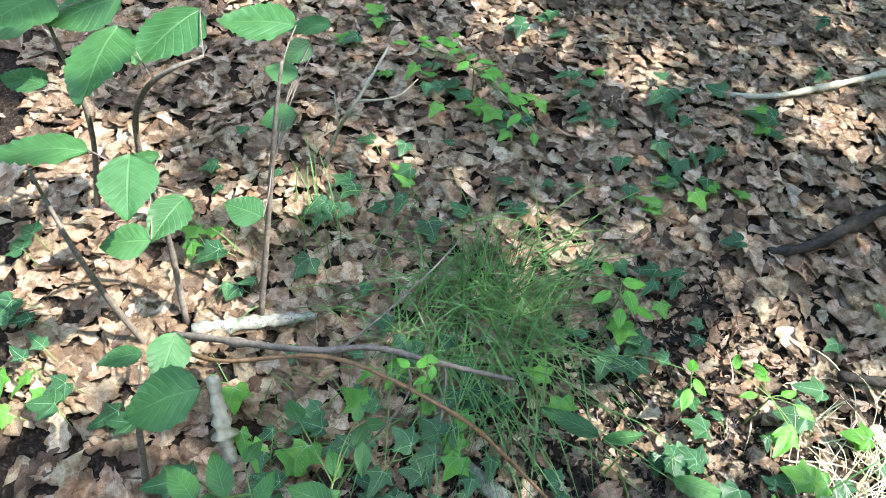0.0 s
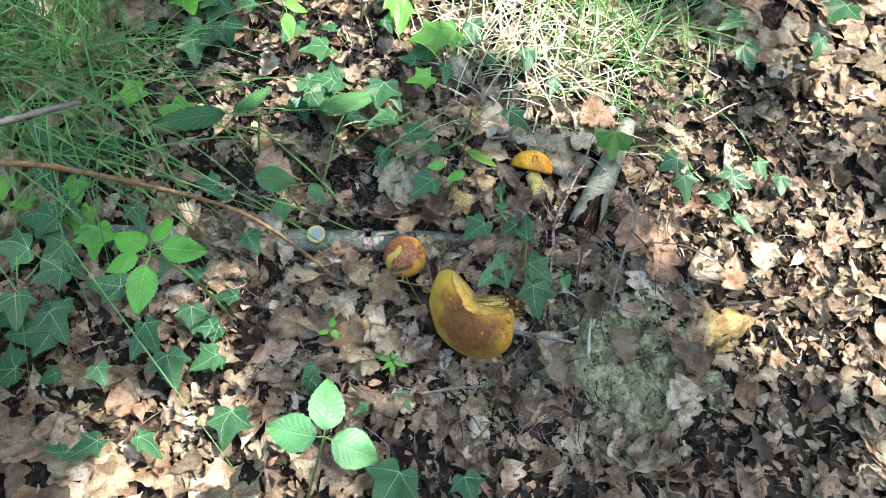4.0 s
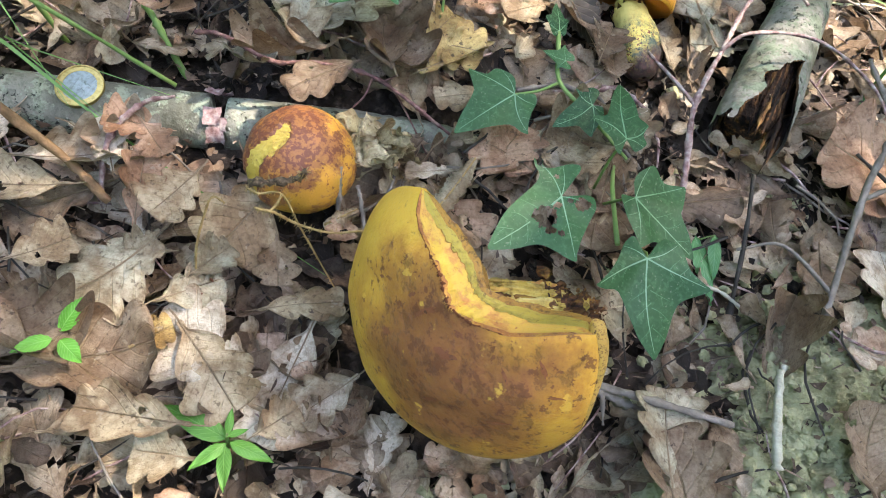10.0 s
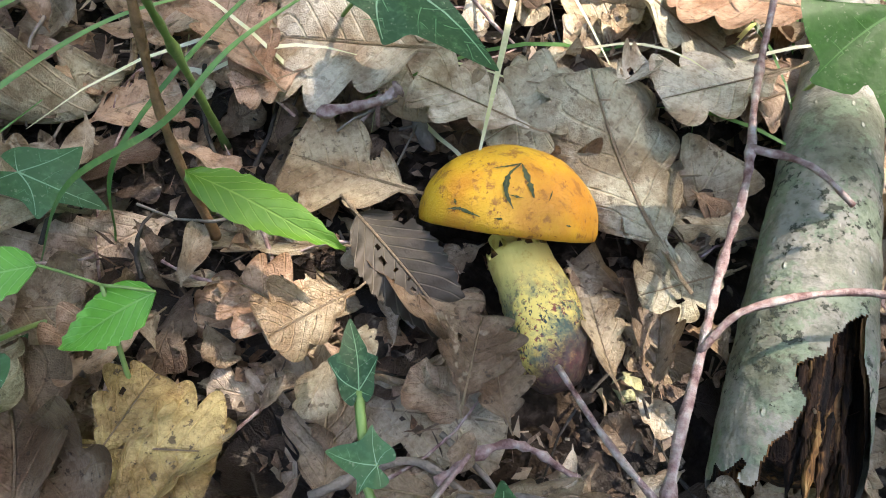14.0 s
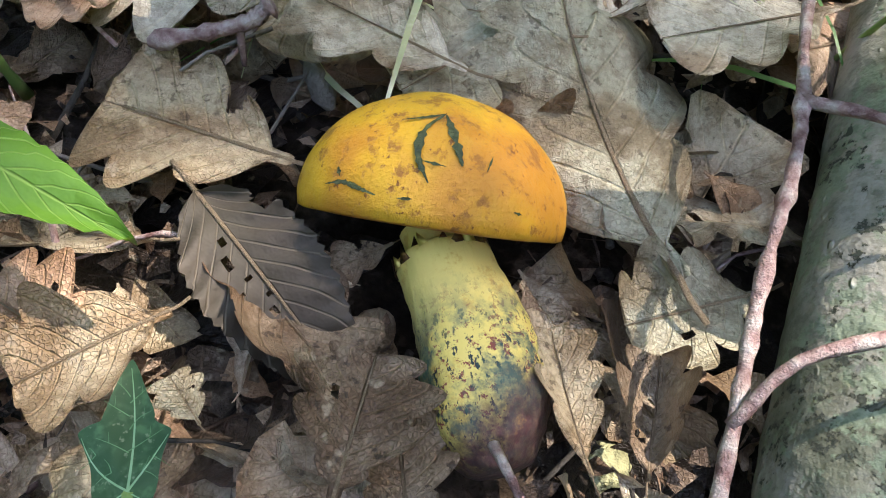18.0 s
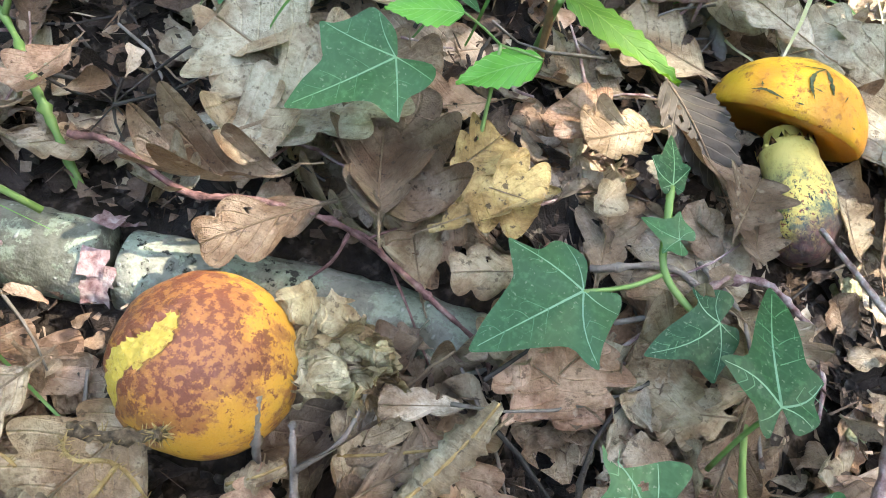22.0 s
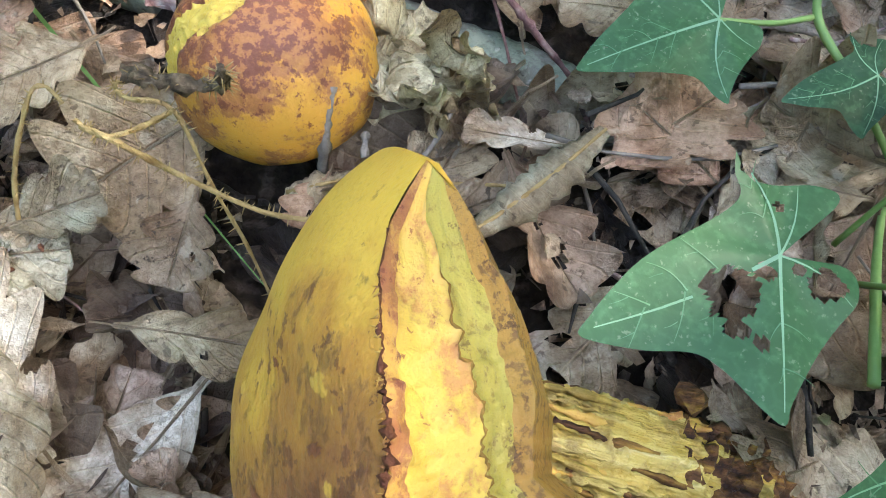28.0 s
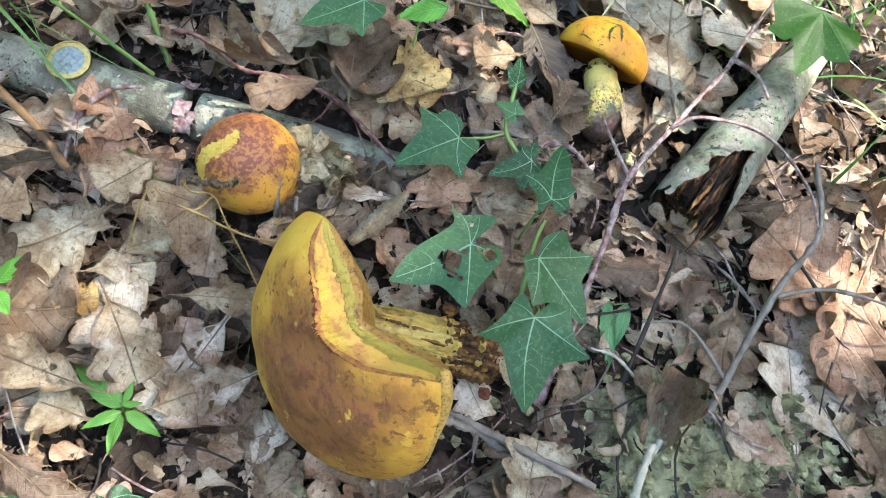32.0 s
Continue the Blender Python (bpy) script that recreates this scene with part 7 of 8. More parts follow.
# ---------------------------------------------------------------- grass
def grass_tuft(x, y, count, length, spread, mat, label, seed, width=0.0013, droop=0.8, lean=(0, 0)):
    r = np.random.default_rng(seed)
    V, Q = [], []
    base = 0
    g = float(height(x, y))
    for _ in range(count):
        a, L = r.uniform(0, 2 * np.pi), length * r.uniform(0.55, 1.15)
        out = spread * r.uniform(0.35, 1.0)
        d = np.array((math.cos(a) + lean[0], math.sin(a) + lean[1]))
        sx, sy = x + 0.03 * r.normal() * spread * 3, y + 0.03 * r.normal() * spread * 3
        k = np.linspace(0, 1, 8)
        hor = L * out * (k + 0.25 * k**2)
        zz = g + L * (k * (1 - 0.35 * out) - droop * out * k**2.3)
        zz = np.maximum(zz, g + 0.012)
        mid = np.stack([sx + d[0] * hor, sy + d[1] * hor, zz], 1)
        w = width * r.uniform(0.7, 1.3) * (1 - 0.9 * k**2)
        nrm = np.array((-d[1], d[0], 0)) / (np.hypot(*d) + 1e-9)
        V.append(np.stack([mid - nrm * w[:, None], mid + nrm * w[:, None]], 1).reshape(-1, 3))
        i = np.arange(7)[:, None] * 2 + base
        Q.append(np.concatenate([i, i + 1, i + 3, i + 2], 1))
        base += 16
    return tagged(new("grass_tuft", quad_cloud("grass_tuft", np.concatenate(V), np.concatenate(Q), None, mat)), label, "grass", kind="stuff")


grass_tuft(-0.43, 0.095, 300, 0.30, 0.95, M_GRASS, "dense tuft of fine dark green woodland grass", 1, 0.0012, 0.95, (0.30, -0.10))
grass_tuft(-0.45, 0.14, 160, 0.22, 0.6, M_GRASS, "upright green grass blades behind the tuft", 2, 0.0009, 0.5, (0.2, 0.3))
grass_tuft(0.17, 0.47, 420, 0.115, 0.95, M_STRAW, "sunlit bleached grass tuft", 3, 0.0011)
grass_tuft(0.29, 0.45, 120, 0.13, 0.85, M_GRASS, "short green grass beside the pale tuft", 4, 0.0011)
grass_tuft(0.25, 0.52, 90, 0.24, 0.8, M_GRASS, "long green blades leaning over the litter", 5, 0.0013, 0.6, (0.7, 0.35))
grass_tuft(-0.40, -0.24, 90, 0.10, 0.8, M_GRASS, "small bright grass clump under the dead stick", 6, 0.001)


def grass_blade(pts, width, label):
    """One long arching blade, creased along its middle."""
    line = curve_points(pts, 9)
    d = np.gradient(line, axis=0)
    side = np.stack([-d[:, 1], d[:, 0], 0 * d[:, 0]], 1)
    side /= np.linalg.norm(side, axis=1)[:, None]
    k = np.linspace(0, 1, len(line))
    w = (width * np.minimum(1, 0.45 + 2.5 * k) * (1 - k**3))[:, None] + 0.0001
    v = np.stack([line - side * w, line - (0, 0, 0.0004), line + side * w], 1).reshape(-1, 3)
    i = np.arange(len(line) - 1)[:, None] * 3
    q = np.concatenate([np.concatenate([i, i + 1, i + 4, i + 3], 1), np.concatenate([i + 1, i + 2, i + 5, i + 4], 1)])
    tagged(new("grass_blade", mesh_of("grass_blade", v, [tuple(int(a) for a in r) for r in q], [M_GRASS])), label, "grass", "long grass blades")


for blade, wide in [
    ([(-0.010, 0.150, 0.002), (0.015, 0.170, 0.040), (0.043, 0.187, 0.055), (0.067, 0.210, 0.065), (0.10, 0.245, 0.062)], 0.0013),
    ([(0.030, 0.138, 0.002), (0.044, 0.149, 0.040), (0.061, 0.166, 0.055), (0.077, 0.186, 0.065), (0.102, 0.219, 0.070), (0.13, 0.25, 0.066)], 0.0013),
    ([(0.040, 0.130, 0.004), (0.061, 0.143, 0.040), (0.083, 0.159, 0.055), (0.100, 0.184, 0.065), (0.122, 0.214, 0.070), (0.150, 0.240, 0.066)], 0.0011),
    ([(0.098, 0.168, 0.004), (0.114, 0.180, 0.040), (0.137, 0.197, 0.055), (0.150, 0.220, 0.065), (0.170, 0.262, 0.060)], 0.0011),
    ([(0.116, 0.182, 0.006), (0.122, 0.195, 0.040), (0.143, 0.246, 0.055), (0.165, 0.290, 0.050)], 0.0008),
    ([(0.060, 0.128, 0.004), (0.072, 0.142, 0.036), (0.088, 0.170, 0.046), (0.100, 0.200, 0.046)], 0.0006),
]:
    grass_blade(blade, wide, "long bright green grass blade arching over the ivy")
grass_tuft(-0.72, -0.10, 40, 0.22, 0.6, M_GRASS, "sparse grass in the hazel's shade", 8, 0.0011)


# ---------------------------------------------------------------- sticks
def stick(name, label, pts, radii, mat, twigs=(), seed=0, sides=8, rough=0.12, category="stick"):
    ob = thing(name, pts[0], label, category)
    n = (len(pts) - 1) * 10 + 1
    r = np.random.default_rng(seed + 500)
    swell = np.interp(np.linspace(0, 1, n), np.linspace(0, 1, len(radii)), radii)
    swell = swell * np.where(r.uniform(size=n) < 0.13, r.uniform(1.2, 1.6, n), 1.0)
    tube("main_stem", pts, list(swell), mat, ob, sides, rough, seed, per=10)
    for k, (p, r) in enumerate(twigs):
        tube("side_twig", p, r, mat, ob, 6, rough, seed + k + 1)
    return ob


stick("dead_cane", "long arching brown dead cane ending on the litter", [(-0.56, -0.38, 0.12), (-0.41, -0.34, 0.25), (-0.33, -0.225, 0.285), (-0.216, -0.144, 0.285), (-0.155, -0.090, 0.22), (-0.065, -0.025, 0.10), (0.012, -0.012, 0.012), (0.046, -0.017, -0.012)], [0.003, 0.0026, 0.0023, 0.0021], M_TWIG_BROWN, seed=1)
stick("dead_branch", "grey forked dead twig above the grass", [(-0.60, -0.36, 0.05), (-0.404, -0.234, 0.20), (-0.360, -0.152, 0.205), (-0.316, -0.100, 0.20), (-0.278, -0.043, 0.18), (-0.251, 0.004, 0.16)], [0.005, 0.004, 0.003], M_TWIG_GREY, [([(-0.33, -0.12, 0.2), (-0.30, -0.13, 0.17), (-0.29, -0.17, 0.12), (-0.31, -0.2, 0.03)], [0.002, 0.0012]), ([(-0.30, -0.08, 0.19), (-0.28, -0.09, 0.2), (-0.24, -0.12, 0.17)], [0.0018, 0.001]), ([(-0.38, -0.19, 0.2), (-0.40, -0.12, 0.2), (-0.44, -0.02, 0.19), (-0.47, 0.06, 0.2)], [0.002, 0.0012])], 2)
stick("bleached_stick", "thick pale bleached broken stick", [(-0.482, -0.338, 0.09), (-0.434, -0.349, 0.045), (-0.395, -0.356, 0.0)], [0.010, 0.011, 0.010], M_TWIG_PALE, seed=3, sides=12)
stick("forked_twig", "pale forked dead twig standing in the litter", [(-0.875, 0.021, -0.01), (-0.85, 0.04, 0.1), (-0.819, 0.059, 0.18), (-0.853, 0.139, 0.25)], [0.004, 0.0035, 0.002], M_TWIG_PALE, [([(-0.819, 0.059, 0.18), (-0.761, 0.101, 0.22), (-0.755, 0.139, 0.25)], [0.0026, 0.0012]), ([(-0.85, 0.04, 0.1), (-0.89, 0.05, 0.15)], [0.0016, 0.0008])], 4)
stick("rotten_branch", "crumbling pale rotten branch in a sun patch", [(-0.62, -0.33, 0.012), (-0.585, -0.24, 0.016), (-0.555, -0.15, 0.012)], [0.010, 0.011, 0.007], M_BARK_PALE, seed=5, sides=12)
stick("fallen_stick", "long pale stick on the far litter", [(-0.66, 0.90, 0.02), (-0.604, 0.985, 0.03), (-0.569, 1.156, 0.03), (-0.52, 1.40, 0.04)], [0.006, 0.007, 0.008], M_TWIG_PALE, seed=6)
stick("dark_branch", "dark damp fallen branch at the back", [(-0.30, 0.66, 0.005), (-0.269, 0.742, 0.012), (-0.261, 0.950, 0.016), (-0.22, 1.2, 0.02)], [0.008, 0.011, 0.012], M_DARK_WOOD, seed=7, sides=10)
stick("dark_branch", "dark curved dead branch beyond the pale grass", [(-0.05, 0.555, 0.02), (0.048, 0.663, 0.03), (0.149, 0.747, 0.04), (0.3, 0.823, 0.05), (0.417, 0.858, 0.04), (0.523, 0.905, 0.03)], [0.009, 0.008, 0.0075, 0.007, 0.006], M_DARK_WOOD, seed=8, sides=10, rough=0.06)
stick("young_tree", "slim mossy sapling trunk standing at the litter's edge", [(0.522, 0.752, -0.03), (0.530, 0.765, 0.08), (0.542, 0.790, 0.25), (0.556, 0.820, 0.45)], [0.030, 0.023, 0.021, 0.020], M_BARK_PALE, seed=9, sides=16, rough=0.05, category="sapling")
stick("young_twig", "slender reddish twig with knots and a fork", [(0.312, 0.003, -0.02), (0.298, 0.055, 0.015), (0.286, 0.103, 0.032), (0.2775, 0.137, 0.042), (0.283, 0.181, 0.042), (0.286, 0.205, 0.043), (0.2905, 0.232, 0.045), (0.291, 0.264, 0.047), (0.294, 0.30, 0.05)], [0.0018, 0.0016, 0.0013, 0.0012, 0.0011], M_TWIG_RED, [([(0.2775, 0.137, 0.042), (0.263, 0.151, 0.038), (0.250, 0.170, 0.028)], [0.0012, 0.0008]), ([(0.282, 0.178, 0.042), (0.292, 0.190, 0.05), (0.325, 0.200, 0.055), (0.357, 0.187, 0.055), (0.374, 0.171, 0.050)], [0.0011, 0.0008]), ([(0.2905, 0.242, 0.046), (0.305, 0.236, 0.052), (0.318, 0.228, 0.05)], [0.0012, 0.0008])], 10)
stick("grey_twig", "thin grey branching twig over the sunlit leaves", [(0.395, 0.02, -0.015), (0.380, 0.059, 0.008), (0.371, 0.129, 0.040), (0.374, 0.171, 0.050), (0.357, 0.21, 0.05)], [0.0019, 0.0016, 0.0011], M_TWIG_GREY, [([(0.371, 0.129, 0.04), (0.395, 0.15, 0.045), (0.44, 0.165, 0.045), (0.50, 0.17, 0.03)], [0.0013, 0.0008]), ([(0.376, 0.085, 0.02), (0.345, 0.095, 0.025), (0.325, 0.085, 0.02)], [0.0011, 0.0007])], 11)
stick("red_twig", "thin red-brown twig arching over the branch", [(0.045, 0.066, 0.020), (0.057, 0.071, 0.020), (0.083, 0.071, 0.018), (0.099, 0.080, 0.018), (0.124, 0.089, 0.016), (0.145, 0.089, 0.012), (0.162, 0.088, 0.006), (0.178, 0.087, 0.0), (0.186, 0.084, -0.008)], [0.0011, 0.0010, 0.0009, 0.0007], M_TWIG_RED_DARK, [([(0.124, 0.089, 0.016), (0.136, 0.092, 0.012), (0.150, 0.086, 0.004), (0.168, 0.075, -0.006)], [0.0006, 0.0004]), ([(0.128, 0.089, 0.015), (0.128, 0.081, 0.010), (0.124, 0.074, 0.004)], [0.0006, 0.0004]), ([(0.132, 0.089, 0.014), (0.138, 0.100, 0.012)], [0.0006, 0.0004])], 12)
stick("red_twig", "short upright red stem beside the coin", [(0.056, 0.030, 0.02), (0.043, 0.022, 0.014), (0.036, 0.004, 0.004), (0.042, -0.018, -0.012)], [0.0008, 0.0014, 0.0012], M_TWIG_RED, seed=13)
stick("grey_twig", "short grey twig leaning on the orange cap", [(0.1365, 0.0345, 0.018), (0.140, 0.028, 0.008), (0.1435, 0.022, -0.014)], [0.0011, 0.0013, 0.0012], M_TWIG_GREY, seed=14)
stick("grey_twig", "thin dark twigs between the two caps", [(0.146, 0.036, 0.006), (0.152, 0.028, 0.004), (0.162, 0.014, -0.008), (0.166, 0.002, -0.02)], [0.0008, 0.0012, 0.0012], M_TWIG_GREY, [([(0.154, 0.026, 0.004), (0.160, 0.04, 0.004), (0.158, 0.055, 0.008)], [0.0009, 0.0006])], 15)
stick("grey_twig", "knobbly grey twig lying by the big cap", [(0.266, -0.016, 0.018), (0.281, -0.010, 0.012), (0.302, -0.006, 0.004), (0.336, 0.002, -0.004), (0.350, 0.005, -0.006)], [0.0022, 0.0018, 0.0013], M_TWIG_GREY, [([(0.285, -0.009, 0.012), (0.292, -0.02, 0.004)], [0.001, 0.0007])], 16, rough=0.25)
stick("grey_twig", "thin stub of a twig standing in the clay", [(0.362, 0.040, 0.016), (0.364, 0.025, 0.004), (0.368, -0.002, -0.008)], [0.0016, 0.0013], M_TWIG_PALE, seed=17)
stick("green_shoot", "thin green stem bending down to the branch", [(-0.133, 0.097, 0.050), (-0.111, 0.113, 0.045), (-0.071, 0.110, 0.020), (-0.018, 0.096, 0.0), (0.003, 0.084, 0.0), (0.015, 0.078, -0.008), (0.036, 0.066, -0.022)], [0.0010, 0.0013, 0.0015, 0.0017], M_STALK, [([(-0.018, 0.096, 0.0), (-0.018, 0.117, 0.025), (-0.021, 0.154, 0.045), (-0.020, 0.175, 0.050)], [0.0013, 0.0010]), ([(-0.06, 0.02, 0.06), (-0.022, 0.026, 0.052), (0.003, 0.034, 0.034), (0.042, 0.049, -0.004)], [0.0012, 0.0011])], 18)
stick("broken_stick", "short barkless broken stick behind the small bolete", [(0.150, 0.30, 0.006), (0.178, 0.268, 0.010), (0.200, 0.243, 0.004)], [0.0045, 0.0042, 0.0022], M_TWIG_GREY, seed=19, rough=0.2)
stick("grey_twig", "thin forked twig over pale dead leaves", [(0.14, 0.262, 0.014), (0.168, 0.256, 0.014), (0.180, 0.264, 0.014), (0.186, 0.28, 0.012)], [0.001, 0.0014, 0.0012], M_TWIG_RED, [([(0.178, 0.262, 0.014), (0.178, 0.25, 0.012), (0.172, 0.238, 0.008)], [0.0012, 0.0006])], 20)
stick("grey_twig", "bundle of thin twigs below the small bolete", [(0.195, 0.125, 0.01), (0.22, 0.140, 0.012), (0.248, 0.128, 0.008), (0.272, 0.12, 0.0)], [0.0012, 0.0011], M_TWIG_GREY, [([(0.21, 0.115, 0.006), (0.235, 0.135, 0.012), (0.26, 0.14, 0.01)], [0.0009, 0.0007]), ([(0.225, 0.15, 0.008), (0.245, 0.135, 0.012), (0.268, 0.10, 0.004)], [0.0009, 0.0007])], 21)

stick("sapling_stem", "thin brown sapling stem standing behind the ivy", [(0.142, 0.194, 0.000), (0.136, 0.198, 0.050), (0.132, 0.211, 0.100)], [0.0016, 0.0013, 0.0011], M_TWIG_BROWN, seed=30)
stick("sapling_stem", "thin yellow-green stem beside the brown sapling", [(0.133, 0.227, 0.000), (0.133, 0.218, 0.050), (0.131, 0.210, 0.100)], [0.0014, 0.0012, 0.001], M_STALK, seed=31)
stick("red_twig", "reddish forked twig behind the small bolete", [(0.163, 0.235, 0.020), (0.181, 0.241, 0.026), (0.187, 0.245, 0.030)], [0.0014, 0.0016, 0.0017], M_TWIG_RED, [([(0.181, 0.241, 0.026), (0.182, 0.239, 0.016)], [0.0012, 0.0006])], 32)
stick("red_twig", "thin reddish twigs lying below the small bolete", [(0.226, 0.136, 0.014), (0.243, 0.150, 0.016), (0.263, 0.146, 0.014)], [0.0013, 0.0012, 0.0009], M_TWIG_RED, seed=33)

stick("dark_twig", "thin dark twig standing among pale leaves", [(0.342, 0.035, -0.010), (0.328, 0.084, 0.020), (0.322, 0.128, 0.025)], [0.0014, 0.0012, 0.0009], M_DARK_WOOD, seed=40)
stick("dark_twig", "thin dark bent twig over sunlit leaves", [(0.454, 0.113, -0.005), (0.408, 0.155, 0.020), (0.377, 0.176, 0.020)], [0.0012, 0.0012, 0.0009], M_DARK_WOOD, seed=41)
stick("dark_twig", "dark twig lying on the clay's edge", [(0.563, 0.149, 0.006), (0.509, 0.121, 0.008), (0.478, 0.105, 0.004)], [0.0018, 0.0016, 0.0012], M_DARK_WOOD, seed=42)
stick("grey_twig", "straight grey twig lying in front of the cap", [(0.193, -0.116, -0.008), (0.230, -0.096, -0.006), (0.262, -0.080, -0.008)], [0.0016, 0.0014, 0.0011], M_TWIG_GREY, seed=43)
stick("dark_twig", "short dark twig on the grey leaves", [(-0.043, -0.087, -0.008), (-0.012, -0.086, -0.004), (0.008, -0.082, -0.008)], [0.0012, 0.001, 0.0008], M_DARK_WOOD, seed=44)


stick("pale_stick", "short bleached stick lying on the clay", [(0.357, 0.033, 0.022), (0.360, 0.012, 0.021), (0.366, -0.010, 0.018)], [0.0018, 0.0020, 0.0022], M_TWIG_PALE, seed=46)
stick("grey_twig", "grey twig lying beside the clay", [(0.268, -0.009, 0.008), (0.284, -0.007, 0.012), (0.312, -0.003, 0.014), (0.345, 0.002, 0.014)], [0.0022, 0.0019, 0.0016], M_TWIG_GREY, seed=47)
stick("dry_stalk", "thin pale curved dry stalk beside the ivy", [(0.311, 0.06, 0.012), (0.324, 0.064, 0.012), (0.342, 0.062, 0.008), (0.366, 0.06, 0.0)], [0.0007, 0.0008, 0.0007, 0.0005], M_TWIG_PALE, seed=45)
seedling("green_shoot", "pale green narrow leaf lying under the ivy", [(0.307, 0.089, 0.010, 0.036, -58), (0.316, 0.093, 0.012, 0.024, -75)], leaf_meshes(SLIM, M_PALE_GREEN), (0.309, 0.097), 15, -8, 2, 0.0006)


M_STUB = bark_material("fibrous_dead_stem", [(0.35, (0.05, 0.035, 0.022)), (0.55, (0.17, 0.12, 0.075)), (0.7, (0.32, 0.25, 0.16))], 420)


def thorny_cane(label, pts, radius, seed, thorns=26, hairs=0.0016, mat=None):
    """A dry bramble cane set with fine prickles."""
    ob = thing("dry_bramble_cane", pts[0], label, "cane")
    cane = tube("cane", pts, [radius, radius * 0.7], mat or M_TWIG_STRAW, ob, 10, 0.35 if mat else 0.14, seed)
    r = np.random.default_rng(seed)
    line = curve_points(pts, 12)
    for k in range(thorns):
        i = int(r.integers(1, len(line) - 1))
        p = line[i]
        t = line[i + 1] - line[i - 1]
        d = np.cross(t / np.linalg.norm(t), r.normal(size=3))
        d /= np.linalg.norm(d) + 1e-9
        v, f = tube_arrays([p + d * radius * 0.6, p + d * (radius + hairs * 0.5), p + d * (radius + hairs * r.uniform(0.7, 1.3))], [0.0002, 0.00012, 0.00004], 4, 0, k)
        piece("prickle", mesh_of("prickle", v, f, [M_TWIG_STRAW]), cane)
    return ob


thorny_cane("straw-coloured prickly dry cane in front of the orange cap", [(0.121, -0.014, 0.044), (0.128, -0.012, 0.044), (0.135, -0.006, 0.030), (0.147, 0.001, 0.020), (0.157, 0.008, 0.018), (0.164, 0.013, 0.016)], 0.0006, 51, 70)
thorny_cane("prickly brown dry cane crossing the straw-coloured one", [(0.106, 0.004, 0.022), (0.110, -0.001, 0.030), (0.116, -0.002, 0.033), (0.124, 0.002, 0.033), (0.134, -0.001, 0.018), (0.144, -0.003, 0.0), (0.157, -0.008, -0.015)], 0.00055, 52, 60)
thorny_cane("bent prickly tip of the dry cane", [(0.124, 0.002, 0.033), (0.126, -0.007, 0.040), (0.125, -0.013, 0.044), (0.120, -0.014, 0.045)], 0.00055, 53, 30)
thorny_cane("thin hooked prickly stem among pale leaves", [(0.102, -0.037, -0.014), (0.098, -0.026, 0.008), (0.098, -0.014, 0.026), (0.099, -0.010, 0.028), (0.104, -0.010, 0.027)], 0.00055, 54, 30, 0.001)
thorny_cane("flattened brown dead stem against the orange cap", [(0.108, 0.003, 0.028), (0.118, 0.006, 0.032), (0.127, 0.012, 0.034), (0.130, 0.011, 0.044)], 0.0016, 55, 60, 0.0016, M_STUB)


def rolled_leaf(label, pts, radii, tone, seed):
    ob = thing("rolled_leaf", pts[0], label, "leaf", "loose dead leaves")
    v, f = tube_arrays(curve_points(pts, 10), radii, 14, 0.10, seed, 0.6)
    piece("blade", mesh_of("blade", v, f, [M_LEAF_TONE[tone]], np.stack([np.linspace(0, 40, len(v)) % 1, np.linspace(0, 1, len(v))], 1)), ob)
    tube("midrib", [(x, y, z + r * 0.62) for (x, y, z), r in zip(pts, radii)], [0.0006, 0.0004], M_TWIG_STRAW, ob, 5, 0.05, seed)


rolled_leaf("rolled greenish-tan dead leaf between the mushroom caps", [(0.182, 0.032, 0.008), (0.186, 0.042, 0.014), (0.189, 0.054, 0.019), (0.191, 0.066, 0.023)], [0.0022, 0.0046, 0.0050, 0.0018], "grey", 3)
rolled_leaf("small curled brown leaf in front of the orange cap", [(0.140, 0.014, -0.004), (0.146, 0.019, 0.0), (0.151, 0.026, 0.002)], [0.0025, 0.0045, 0.002], "tan", 4)
rolled_leaf("dry folded brown leaf beside the big cap", [(0.160, 0.036, -0.004), (0.172, 0.043, 0.001), (0.184, 0.052, 0.004)], [0.002, 0.0032, 0.001], "brown", 5)


def crumpled_scrap():
    """A pale, crumbling leaf pressed against the side of the orange cap."""
    ob = thing("crumpled_leaf", (0.146, 0.057, -0.005), "pale yellowish crumbling dead leaf against the branch", "leaf", "loose dead leaves")
    r = np.random.default_rng(19)
    for k in range(9):
        v, q, u = OAK_FINE[int(r.integers(14))]
        v = v + 0.20 * np.stack([noise_row(v * 5 + k), noise_row(v * 5 + k + 9), noise_row(v * 5 + k + 17)], 1)
        m = pose(0.146 + r.normal(0, 0.006), 0.0575 + r.normal(0, 0.005), 0.004 + 0.001 * k, r.normal(0, 16), r.normal(0, 18), r.uniform(0, 360)) @ Matrix.Diagonal((0.026, 0.030, 0.026, 1))
        piece("flake", mesh_of("flake", v, q, [M_CRUMBLE], u), ob, m)


M_CRUMBLE = dead_leaf_material("crumbling_leaf", [(0, (0.52, 0.45, 0.26)), (1, (0.58, 0.50, 0.32))], 0.5)
crumpled_scrap()


